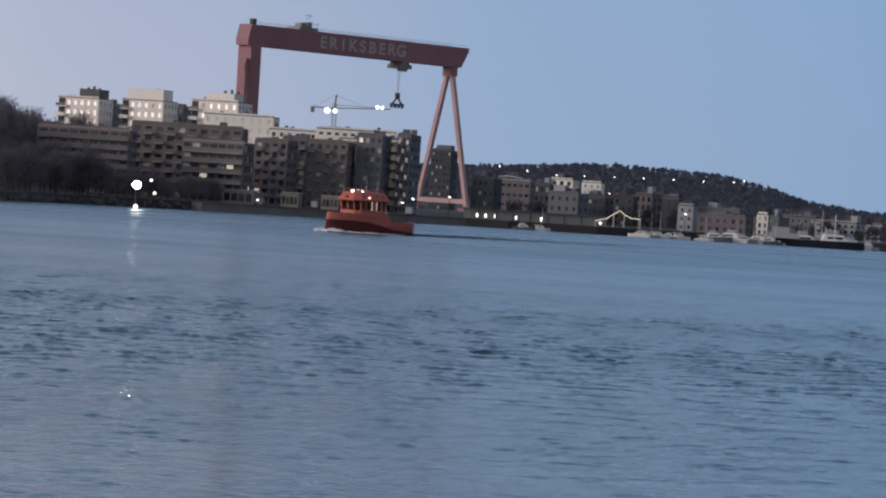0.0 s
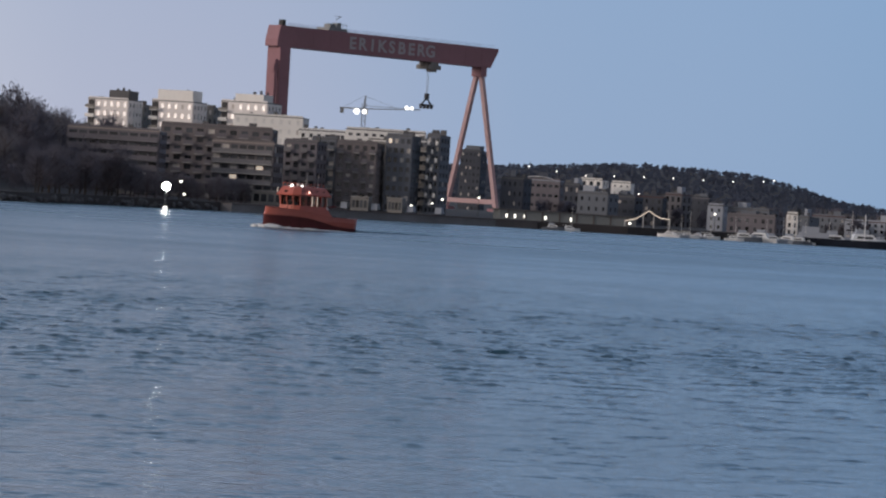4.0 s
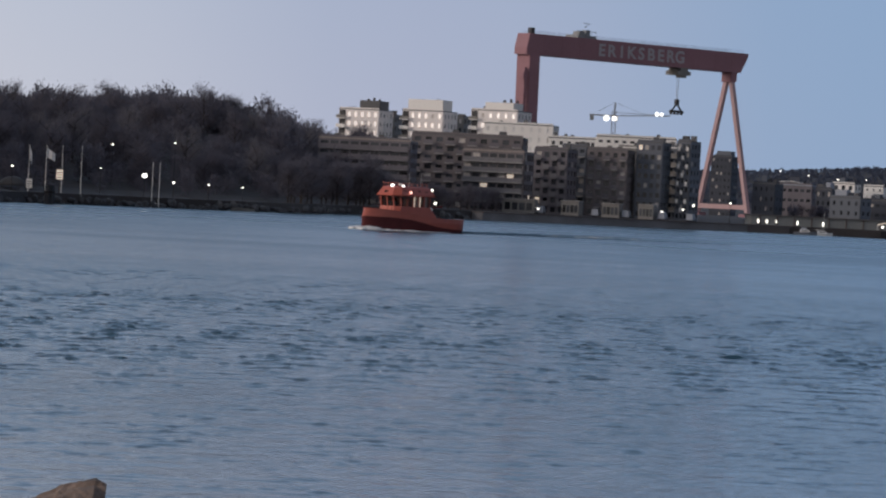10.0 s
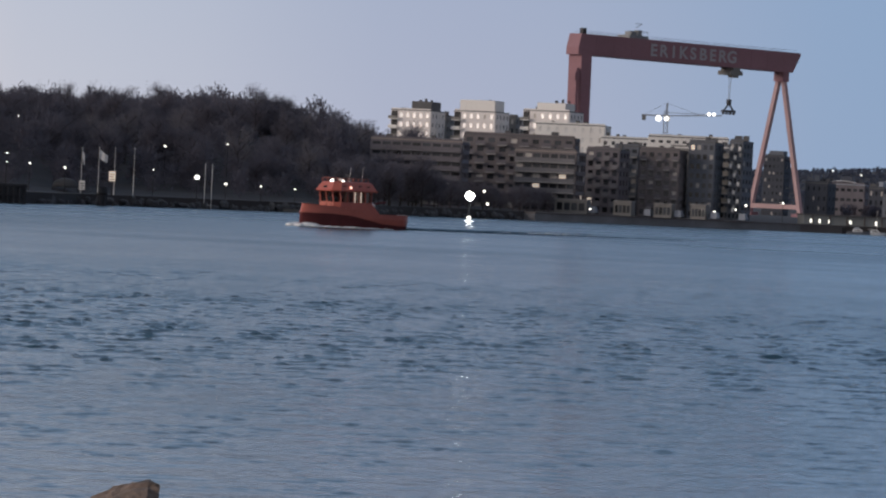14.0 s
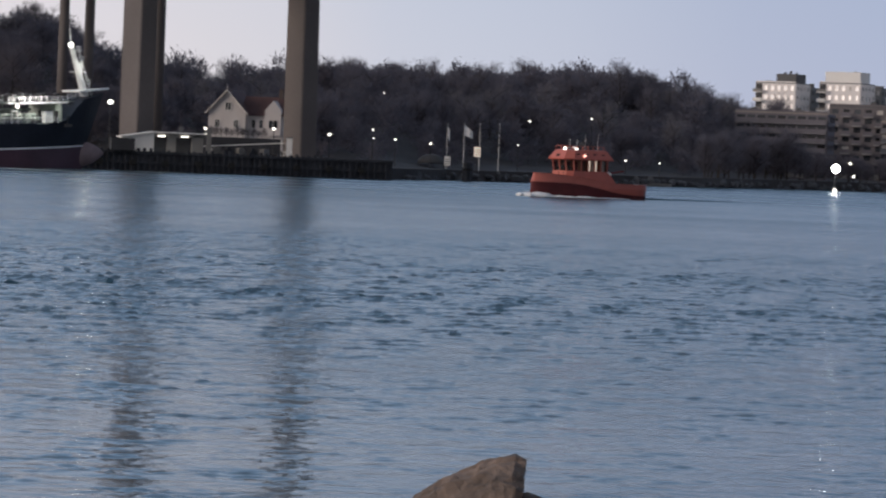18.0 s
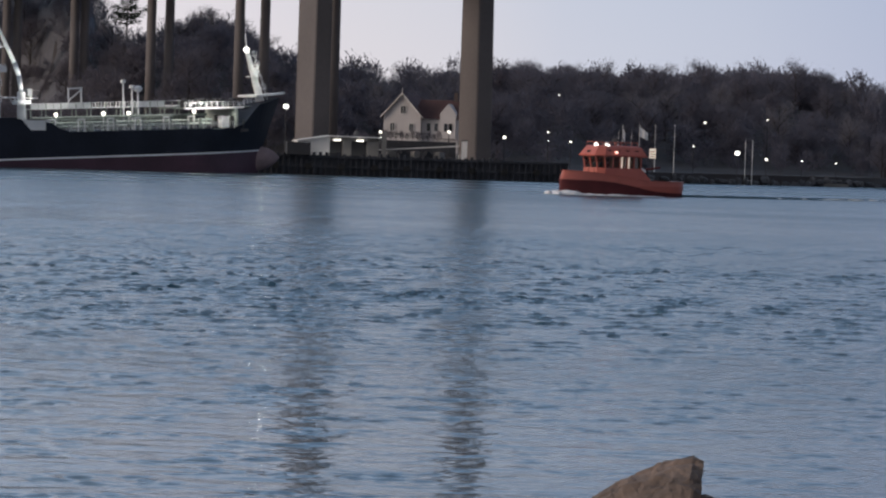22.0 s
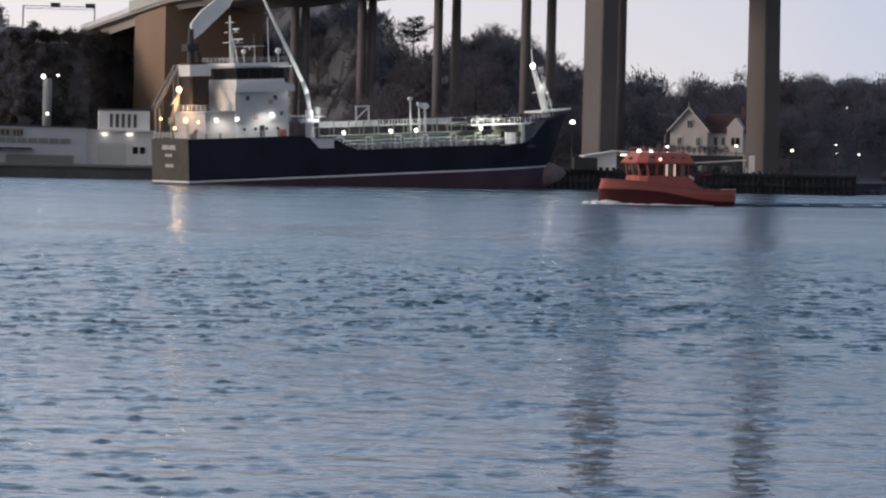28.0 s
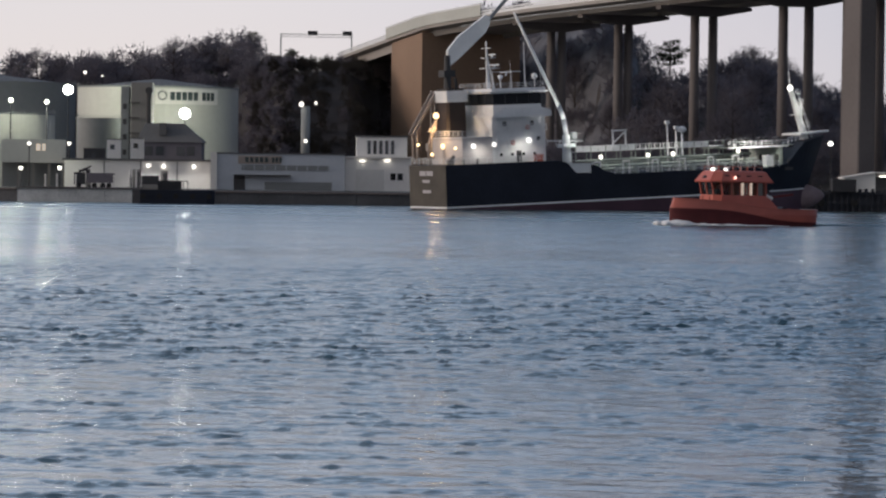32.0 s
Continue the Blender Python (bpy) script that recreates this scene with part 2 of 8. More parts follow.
M = {}
for key, args in {
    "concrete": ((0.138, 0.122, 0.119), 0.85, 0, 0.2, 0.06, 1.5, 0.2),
    # same concrete made paler for the light on the deck edge
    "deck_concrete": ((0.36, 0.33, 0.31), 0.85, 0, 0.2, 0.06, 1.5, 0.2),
    # the hull's black made paler for sunset light on the stern
    "transom": ((0.062, 0.052, 0.04), 0.6, 0, 0.4, 0.3, 3, 0.1),
    "concrete_brown": ((0.30, 0.20, 0.14), 0.85, 0, 0.15, 0.05, 1.2, 0.2),
    "quay": ((0.088, 0.09, 0.098), 0.9, 0, 0.4, 0.1, 1.5, 0.3),
    "timber": ((0.042, 0.045, 0.055), 0.9, 0, 0.4, 0.3, 3, 0.3),
    "white": ((0.72, 0.71, 0.68), 0.6, 0, 0.12, 0.1, 1.2, 0.08),
    "ship_white": ((0.78, 0.79, 0.80), 0.4, 0, 0.12, 0.2, 2, 0.05),
    "hull_black": ((0.014, 0.018, 0.030), 0.6, 0, 0.4, 0.15, 2, 0.08, 0.0, 1.0, 0.25),
    "hull_red": ((0.062, 0.024, 0.040), 0.5, 0, 0.35, 0.15, 2, 0.1),
    "deck_green": ((0.30, 0.345, 0.315), 0.6, 0, 0.3, 0.3, 3, 0.1),
    "boat_orange": ((0.50, 0.135, 0.10), 0.4, 0, 0.12, 0.6, 5, 0.04),
    "boat_dark": ((0.11, 0.018, 0.02), 0.8, 0, 0.25, 0.6, 5, 0.1),
    "house_cream": ((0.58, 0.55, 0.55), 0.8, 0, 0.1, 0.2, 2, 0.1),
    # near-white pane colour stands in for bright sky mirrored in the glass
    "pane_pale": ((0.80, 0.79, 0.77), 0.15, 0, 0.1, 0.3, 2, 0.02),
    "funnel": ((0.028, 0.019, 0.017), 0.6, 0, 0.3, 0.3, 3, 0.1),
    "rubber": ((0.02, 0.02, 0.02), 0.9, 0, 0.3, 1, 8, 0.2),
    "crane_red": ((0.305, 0.155, 0.18), 0.6, 0, 0.15, 0.05, 0.8, 0.05),
    "bulb_paint": ((0.23, 0.17, 0.18), 0.6, 0, 0.3, 0.4, 3, 0.1),
    # the crane's red as light and haze brighten it on the hinged legs
    "crane_lit": ((0.46, 0.31, 0.32), 0.6, 0, 0.15, 0.05, 0.8, 0.05),
    "cabin_lining": ((0.34, 0.15, 0.10), 0.7, 0, 0.2, 0.8, 5, 0.05),
    "curtain": ((0.62, 0.58, 0.54), 0.9, 0, 0.15, 2, 9, 0.1),
    "crane_text": ((0.44, 0.42, 0.44), 0.6, 0, 0.1, 0.1, 1, 0.02),
    "steel": ((0.25, 0.26, 0.27), 0.5, 0.3, 0.3, 0.3, 3, 0.1),
    "dark_steel": ((0.05, 0.05, 0.055), 0.6, 0.2, 0.3, 0.3, 3, 0.1),
    # bricks lifted towards lilac grey to carry the haze over the riverside
    "brick_dark": ((0.178, 0.165, 0.186), 0.9, 0, 0.25, 0.08, 1.2, 0.2),
    "brick_grey": ((0.212, 0.205, 0.220), 0.9, 0, 0.25, 0.08, 1.2, 0.2),
    "brick_brown": ((0.190, 0.170, 0.178), 0.9, 0, 0.25, 0.08, 1.2, 0.2),
    "brick_slate": ((0.150, 0.164, 0.196), 0.9, 0, 0.25, 0.08, 1.2, 0.2),
    "brick_red": ((0.112, 0.085, 0.080), 0.9, 0, 0.25, 0.08, 1.2, 0.2),
    "plaster_white": ((0.87, 0.85, 0.82), 0.8, 0, 0.08, 0.06, 1.0, 0.06),
    "tower_plaster": ((0.86, 0.82, 0.80), 0.8, 0, 0.1, 0.06, 1.0, 0.06),
    "town_quay": ((0.19, 0.19, 0.205), 0.9, 0, 0.4, 0.1, 1.5, 0.3),
    "plaster_grey": ((0.24, 0.23, 0.22), 0.85, 0, 0.12, 0.06, 1.0, 0.06),
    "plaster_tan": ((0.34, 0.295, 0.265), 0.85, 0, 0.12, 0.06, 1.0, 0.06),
    # town colours are blued for distance haze and against the sun's warmth
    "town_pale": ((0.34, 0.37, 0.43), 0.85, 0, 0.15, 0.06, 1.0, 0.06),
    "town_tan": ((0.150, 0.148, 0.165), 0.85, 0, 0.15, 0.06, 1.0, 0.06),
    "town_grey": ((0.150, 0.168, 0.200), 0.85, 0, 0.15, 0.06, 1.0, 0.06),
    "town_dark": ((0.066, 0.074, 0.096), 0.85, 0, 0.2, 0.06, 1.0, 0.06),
    "dark_pane": ((0.012, 0.014, 0.018), 0.3, 0, 0.2, 0.3, 2, 0.02, 0.0, 1.0, 0.2),
    "balcony_edge": ((0.35, 0.34, 0.335), 0.8, 0, 0.15, 0.1, 1.0, 0.06),
    "roof_red": ((0.095, 0.05, 0.05), 0.85, 0, 0.3, 0.2, 3, 0.3),
    "roof_grey": ((0.12, 0.12, 0.125), 0.8, 0, 0.2, 0.1, 1.5, 0.1),
    "tank": ((0.52, 0.53, 0.49), 0.55, 0, 0.12, 0.06, 0.8, 0.04),
    "tank_grey": ((0.22, 0.235, 0.24), 0.6, 0, 0.15, 0.06, 0.8, 0.04),
    "pale_quay": ((0.66, 0.65, 0.62), 0.85, 0, 0.35, 0.2, 2, 0.1),
    "navy": ((0.035, 0.055, 0.058), 0.6, 0, 0.1, 0.2, 2, 0.02),
    "shed_blue": ((0.48, 0.52, 0.57), 0.6, 0, 0.12, 0.1, 1.5, 0.05),
    "bark": ((0.055, 0.045, 0.04), 0.95, 0, 0.3, 0.8, 6, 0.4),
    "twig": ((0.168, 0.156, 0.180), 0.95, 0, 0.15, 0.06, 0.6, 0.0),
    # blue grey lifted to carry the haze over the distant hill
    "hazed_hill_leaf": ((0.125, 0.14, 0.185), 0.95, 0, 0.12, 0.02, 0.2, 0.0),
    "twig_pale": ((0.23, 0.21, 0.22), 0.95, 0, 0.2, 0.06, 0.6, 0.0),
    "scrub": ((0.088, 0.086, 0.092), 0.9, 0, 0.3, 0.3, 3, 0.0),
    "needle": ((0.04, 0.048, 0.036), 0.9, 0, 0.4, 0.4, 4, 0.0),
    "scrub": ((0.05, 0.045, 0.04), 0.95, 0, 0.45, 0.05, 0.6, 0.4),
    "earth": ((0.048, 0.043, 0.045), 0.95, 0, 0.35, 0.05, 0.8, 0.3),
    "granite": ((0.150, 0.110, 0.088), 0.9, 0, 0.8, 3.2, 16, 0.8),
    "rock_grey": ((0.105, 0.106, 0.122), 0.9, 0, 0.45, 0.12, 1.4, 0.6),
    "foam": ((0.80, 0.82, 0.84), 0.6, 0, 0.15, 0.8, 6, 0.5),
    "boom_white": ((0.80, 0.82, 0.82), 0.45, 0, 0.08, 0.5, 3, 0.03),
    "flag": ((0.70, 0.70, 0.72), 0.8, 0, 0.1, 1, 4, 0.05),
}.items():
    M[key] = material(key, *args)
M["glass"] = glass("dark_glass")


def let_through(m, share):
    """Twigs and needles pass a share of the light to their far side."""
    n, l = m.node_tree.nodes, m.node_tree.links
    b, out = n["Principled BSDF"], n["Material Output"]
    t, mix = n.new("ShaderNodeBsdfTranslucent"), n.new("ShaderNodeMixShader")
    l.new(b.inputs["Base Color"].links[0].from_socket, t.inputs[0])
    b.inputs["Specular IOR Level"].default_value = 0.0
    mix.inputs[0].default_value = share
    l.new(b.outputs[0], mix.inputs[1]), l.new(t.outputs[0], mix.inputs[2]), l.new(mix.outputs[0], out.inputs[0])


for key in ("twig", "hazed_hill_leaf", "twig_pale", "scrub", "needle"):
    let_through(M[key], 0.5)


def clear_pane(name):
    """A clean pane: seen through, with the sky mirrored at a glancing angle."""
    m = bpy.data.materials.new(name)
    m.use_nodes = True
    n, l = m.node_tree.nodes, m.node_tree.links
    n.remove(n["Principled BSDF"])
    fr, tr, gl, mix = n.new("ShaderNodeFresnel"), n.new("ShaderNodeBsdfTransparent"), n.new("ShaderNodeBsdfGlossy"), n.new("ShaderNodeMixShader")
    fr.inputs[0].default_value, gl.inputs["Roughness"].default_value = 1.5, 0.03
    tr.inputs[0].default_value = (0.72, 0.74, 0.74, 1)
    l.new(fr.outputs[0], mix.inputs[0]), l.new(tr.outputs[0], mix.inputs[1]), l.new(gl.outputs[0], mix.inputs[2])
    l.new(mix.outputs[0], n["Material Output"].inputs[0])
    return m


M["boat_glass"] = clear_pane("clear_glass")
for key, col, power in (("lamp_white", (1.0, 0.97, 0.9), 2.6), ("lamp_warm", (1.0, 0.72, 0.4), 2.6), ("lit_window", (1.0, 0.85, 0.7), 0.38),
                        ("lamp_small", (1.0, 0.95, 0.85), 2.5), ("lamp_flood", (0.98, 1.0, 0.92), 20), ("lit_room", (1.0, 0.82, 0.68), 0.55), ("glow_pale", (1.0, 0.90, 0.84), 0.62),
                        ("lamp_red", (1.0, 0.55, 0.45), 2), ("lamp_beacon", (1.0, 0.99, 0.95), 34)):
    M[key] = material(key, col, glow=power)
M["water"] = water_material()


# ---- tools: a mesh gathered from simple solids, and parts under a thing ----
class Solid:
    def __init__(self):
        self.v, self.f = [], []

    def add(self, verts, faces):
        k = len(self.v)
        self.v += [tuple(p) for p in verts]
        self.f += [tuple(k + i for i in f) for f in faces]
        return self

    def box(self, x, y, z, sx, sy, sz, rz=0, ry=0, rx=0, taper=1.0):
        """A box centred at x, y that stands on z."""
        m = Matrix.Translation((x, y, z)) @ pose(0, 0, 0, rx, ry, rz)
        a, b = sx / 2, sy / 2
        p = [m @ Vector((i * a * k, j * b * k, h)) for h, k in ((0, 1), (sz, taper)) for i, j in ((-1, -1), (1, -1), (1, 1), (-1, 1))]
        return self.add(p, [(3, 2, 1, 0), (4, 5, 6, 7), (0, 1, 5, 4), (1, 2, 6, 5), (2, 3, 7, 6), (3, 0, 4, 7)])

    def rod(self, p0, p1, r0, r1=None, n=8):
        p0, p1 = Vector(p0), Vector(p1)
        r1 = r0 if r1 is None else r1
        q = (p1 - p0).to_track_quat("Z", "Y")
        ring = [Vector((math.cos(2 * math.pi * i / n), math.sin(2 * math.pi * i / n), 0)) for i in range(n)]
        return self.add([p0 + q @ (c * r0) for c in ring] + [p1 + q @ (c * r1) for c in ring],
                        [tuple(range(n - 1, -1, -1)), tuple(range(n, 2 * n))] + [(i, (i + 1) % n, n + (i + 1) % n, n + i) for i in range(n)])

    def beam(self, p0, p1, w, h):
        p0, p1 = Vector(p0), Vector(p1)
        d = (p1 - p0).normalized()
        s = d.cross(Vector((0, 0, 1)))
        s = Vector((1, 0, 0)) if s.length < 0.01 else s.normalized()
        u = s.cross(d)
        p = [e + s * (i * w / 2) + u * (j * h / 2) for e in (p0, p1) for i, j in ((-1, -1), (1, -1), (1, 1), (-1, 1))]
        return self.add(p, [(3, 2, 1, 0), (4, 5, 6, 7), (0, 1, 5, 4), (1, 2, 6, 5), (2, 3, 7, 6), (3, 0, 4, 7)])

    def loft(self, rings, caps=True):
        n = len(rings[0])
        v = [p for r in rings for p in r]
        f = [(k * n + i, k * n + (i + 1) % n, (k + 1) * n + (i + 1) % n, (k + 1) * n + i) for k in range(len(rings) - 1) for i in range(n)]
        if caps:
            f += [tuple(range(n - 1, -1, -1)), tuple(range((len(rings) - 1) * n, len(rings) * n))]
        return self.add(v, f)

    def prism(self, poly, z0, z1):
        return self.loft([[(x, y, z0) for x, y in poly], [(x, y, z1) for x, y in poly]])

    def ball(self, x, y, z, r, n=10, sz=1.0):
        rings = [[(x + r * math.sin(a) * math.cos(2 * math.pi * i / n), y + r * math.sin(a) * math.sin(2 * math.pi * i / n), z - sz * r * math.cos(a)) for i in range(n)]
                 for a in (math.pi * k / 6 for k in (0.15, 1, 2, 3, 4, 5, 5.85))]
        return self.loft(rings)

    def mesh(self, name, mat, smooth=False):
        me = bpy.data.meshes.new(name)
        me.from_pydata(self.v, [], self.f)
        me.materials.append(mat)
        if smooth:
            me.polygons.foreach_set("use_smooth", [True] * len(me.polygons))
        me.update()
        return me


def part(name, solid, mat, parent, label="", smooth=False):
    ob = new(name, solid if isinstance(solid, bpy.types.Mesh) else solid.mesh(name, mat, smooth))
    ob.parent = parent
    return tagged(ob, label)


def thing(name, m, label, category, group="", kind=""):
    ob = new(name)
    ob.matrix_world = m
    return tagged(ob, label, category, group, kind)


def single(name, solid, mat, label, category, group="", kind="", m=None, smooth=False):
    ob = new(name, solid.mesh(name, mat, smooth))
    if m is not None:
        ob.matrix_world = m
    return tagged(ob, label, category, group, kind)


def at(az, d, z=0.0):
    """A place by its azimuth (degrees to the right of +y) and distance from the camera's spot."""
    return Vector((d * math.sin(radians(az)), d * math.cos(radians(az)), z))


def facing(az, d, z=0.0, turn=0.0):
    """The pose of a thing at that place whose -y side faces the camera's spot, turned further by turn degrees."""
    p = at(az, d, z)
    return pose(p.x, p.y, p.z, 0, 0, turn - az)


def high(el, d):
    """The height above the water of what is seen el degrees above the level line at that distance."""
    return EYE + d * math.tan(radians(el))


# ---- ground: one sheet with the river bed, both banks and the hills ----
SHORE_AZ = [-60, -30, -17, -12, -4.6, -3, 0.2, 0.9, 2.5, 4.7, 6.1, 8.0, 9.3, 12.5, 14.6, 16.5, 19, 30, 60]
SHORE_D = [1100, 800, 692, 690, 690, 690, 692, 735, 768, 805, 880, 930, 985, 1010, 1020, 1058, 1125, 1300, 1800]
RIDGE_AZ = [-60, -22, -17, -15, -14.2, -13.7, -13.2, -12.2, -11.5, -10.4, -9.0, -7.9, -7.45, -7.15, -6.6, -5.7, -5.2, -4.6, -2.8, -0.6, 1.7, 3.5, 5.0, 5.8, 6.6, 9]
RIDGE_Z = [24, 26, 28, 30, 33, 34, 33.5, 33, 34, 40, 46, 46, 38, 22, 22.5, 27.5, 24.5, 18.8, 13.2, 17, 18.6, 20.5, 17, 12, 4, 3]
FAR_AZ = [-60, 6, 9, 12.4, 14.7, 16.4, 17.2, 17.8, 18.8, 24, 60]
FAR_Z = [10, 14, 28, 38, 46, 43, 34, 25, 19, 12, 9]


def shore(az):
    return float(np.interp(az, SHORE_AZ, SHORE_D))


def ground_z(az, d):
    """The height of the north bank's ground at that place."""
    s = shore(az)
    if d < s:
        return -3.0
    k = min(max((d - s - float(np.interp(az, [-13.7, -13.2, -11.8, -11.4, -9.5, -7], [245, 195, 195, 245, 245, 45]))) / float(np.interp(az, [-9.5, -7], [70, 170])), 0), 1)
    ridge = float(np.interp(az, RIDGE_AZ, RIDGE_Z)) - 2.2
    z = 2.2 + ridge * k * k * (3 - 2 * k)
    if d > 2200:
        q = min((d - 2200) / 800, 1)
        z = z * (1 - q) + q * float(np.interp(az, FAR_AZ, FAR_Z))
    return z


def make_ground():
    azs = [float(a) for a in range(-180, -40, 10)] + [-40 + 0.5 * i for i in range(160)] + [float(a) for a in range(40, 180, 10)]
    steps = [0.0, 6, 11, 16, 21, 26, 31, 36, 45]
    inland = [0.02, 20, 45, 70, 95, 120, 145, 170, 195, 215, 245, 265, 285, 305, 330, 500, 900, 1300, 1700, 2000, 2600, 3900]
    verts, faces = [], []
    n = len(steps) + 1 + len(inland)
    for a in azs:
        front = abs(a) < 75
        s = shore(max(-60, min(60, a))) if front else 400.0
        for d in steps:
            y = d * math.cos(radians(a))
            z = float(np.interp(y, [-30, 5, 14, 24, 34, 45], [6.0, 3.9, 3.2, 2.0, -0.6, -3]))
            p = at(a, d)
            verts.append((p.x, p.y, z + (0.35 * noise.noise(p * 0.35) if d and z > -1 else 0)))
        p = at(a, s - 0.02)
        verts.append((p.x, p.y, -3.0 if front else 6.0))
        for e in inland:
            p = at(a, s + e)
            verts.append((p.x, p.y, ground_z(max(-60, min(60, a)), s + e) if front else 6.0))
    m = len(azs)
    for i in range(m):
        for k in range(n - 1):
            faces.append((i * n + k, ((i + 1) % m) * n + k, ((i + 1) % m) * n + k + 1, i * n + k + 1)[::-1])
    g = Solid().add(verts, faces)
    single("ground", g, M["earth"], "dark earth banks and hills on both sides of the river", "ground", kind="structure")


make_ground()

def make_water():
    """The river's surface: wavelets of many lengths and headings, calmer near the bank where the camera stands."""
    rng = np.random.RandomState(3)
    # rows of the surface, closer together near the camera
    ds = [46.0]
    while ds[-1] < 1250:
        ds.append(ds[-1] + (ds[-1] * 0.0017 if ds[-1] < 240 else 0.75 if ds[-1] < 450 else 3.0))
    ds = np.array(ds)
    azs = np.radians(np.linspace(-19.5, 20.5, 460))
    D, A = np.meshgrid(ds, azs, indexing="ij")
    X, Y = D * np.sin(A), D * np.cos(A)
    gap = np.maximum(np.gradient(ds)[:, None], D * (azs[1] - azs[0]))
    Z = np.zeros_like(X)
    # gentle waves, and short ripples that come in patches
    for lo, hi, count, rise, patchy in ((1.0, 2.8, 34, 0.0024, 0), (0.4, 0.9, 64, 0.0092, 1)):
        sheet, paws = np.zeros_like(X), np.zeros_like(X)
        for i in range(count):
            lam = lo * (hi / lo) ** rng.rand()
            turn = rng.normal(1.3, 0.75)
            k = 2 * np.pi / lam
            fade = np.clip(lam / gap / 1.5 - 1.0, 0, 1)
            way = k * (X * np.cos(turn) + Y * np.sin(turn)) + rng.rand() * 6.28 + 1.2 * np.sin(X * 0.11 * rng.rand() + Y * 0.05)
            sheet += rise * lam ** 0.8 * fade * np.sin(way + 0.6 * np.sin(way))
        if patchy:
            for i in range(14):
                lam, turn = 0.9 + 3.2 * rng.rand(), rng.rand() * 3.14
                paws += np.sin(6.28 / lam * (X * 0.9 * np.cos(turn) + Y * np.sin(turn)) + rng.rand() * 6.28)
            sheet *= np.clip(0.16 + 0.48 * paws, 0.08, 1.9)
        Z += sheet
    # gusts: long bands across the river
    G = np.zeros_like(X)
    for i in range(9):
        lx, ly = 60 + 160 * rng.rand(), 14 + 40 * rng.rand()
        G += np.sin(X * 6.28 / lx + rng.rand() * 6.28 + 0.7 * np.sin(Y / 37)) * np.sin(Y * 6.28 / ly + rng.rand() * 6.28 + X * 0.01)
    G = np.clip(0.95 + 0.13 * G, 0.6, 1.3)
    calm = np.interp(D, [46, 95, 130, 240, 450, 1200], [0.2, 0.26, 1.0, 1.2, 1.2, 1.0])
    # the open reach by the depot lies in the wind down to the near bank
    W = np.degrees(A)
    calm = np.maximum(calm, np.interp(W, [-9, -5], [0.42, 0.0]) * (D < 240))
    Z *= G * calm * np.interp(W, [-12, -4, 4, 16], [0.95, 1.0, 0.72, 0.62])
    n, m = X.shape
    idx = np.arange(n * m).reshape(n, m)
    quads = np.stack([idx[:-1, :-1], idx[:-1, 1:], idx[1:, 1:], idx[1:, :-1]], -1).reshape(-1, 4)
    me = bpy.data.meshes.new("water")
    me.vertices.add(n * m)
    me.vertices.foreach_set("co", np.stack([X, Y, Z], -1).astype(np.float32).ravel())
    me.loops.add(quads.size)
    me.loops.foreach_set("vertex_index", quads.astype(np.int32).ravel())
    me.polygons.add(len(quads))
    me.polygons.foreach_set("loop_start", np.arange(0, quads.size, 4, dtype=np.int32))
    me.polygons.foreach_set("use_smooth", np.ones(len(quads), dtype=bool))
    me.update(calc_edges=True)
    me.materials.append(M["water"])
    ob = new("water", me)
    tagged(ob, "rippled blue grey river water at dusk", "water", kind="structure")
    # the river goes on outside the view and beyond the bend
    rest = Solid()
    a0, a1 = math.degrees(azs[0]), math.degrees(azs[-1])
    for lo_a, hi_a in ((-88.0, a0), (a1, 88.0)):
        k = 14
        for i in range(k):
            b0, b1 = lo_a + (hi_a - lo_a) * i / k, lo_a + (hi_a - lo_a) * (i + 1) / k
            rest.add([at(b0, 30, -0.02), at(b1, 30, -0.02), at(b1, 1900, -0.02), at(b0, 1900, -0.02)], [(0, 1, 2, 3)])
    rest.add([at(a0, 20, -0.03), at(a1, 20, -0.03), at(a1, 47, -0.03), at(a0, 47, -0.03)], [(0, 1, 2, 3)])
    single("water_reach", rest, M["water"], "river water reaching round the bend", "water", kind="structure")
    return ob


water = make_water()


# ---- quay walls ----
def quay(az0, az1, d0, d1, top, mat, name, label, thick=3.0):
    p0, p1 = at(az0, d0), at(az1, d1)
    mid, run = (p0 + p1) / 2, p1 - p0
    ob = thing(name, pose(mid.x, mid.y, 0, 0, 0, math.degrees(math.atan2(run.y, run.x))), label, "quay", kind="structure")
    length = run.length
    count = max(2, round(length / 6))
    for i in range(count):
        b = Solid().box((i + 0.5) * length / count - length / 2, thick / 2, -3, length / count - 0.06, thick, top + 3 - 0.35)
        part("quay_panel", b, mat, ob)
    part("coping", Solid().box(0, thick / 2 - 0.15, top - 0.35, length, thick + 0.3, 0.35), M["concrete"], ob, "pale concrete coping")
    return ob


# ---- the suspension bridge's north pylon, viaduct, deck and abutment ----
CORNER, PYLON = at(-10.83, 925), at(-2.62, 700)
ALONG = Vector((0.517, -0.856, 0))
ACROSS = Vector((0.856, 0.517, 0))
ABUT = CORNER + ACROSS * 13.5
ALONG = (PYLON - ABUT).normalized()
ACROSS = Vector((-ALONG.y, ALONG.x, 0))
BRIDGE_TURN = math.degrees(math.atan2(ALONG.y, ALONG.x))
SPAN = (PYLON - ABUT).length


def deck_z(s):
    return float(np.interp(s, [-66, -23, 0, 60, 180, 300, 700], [36.6, 40.6, 42.7, 44.3, 45, 46.5, 52]))


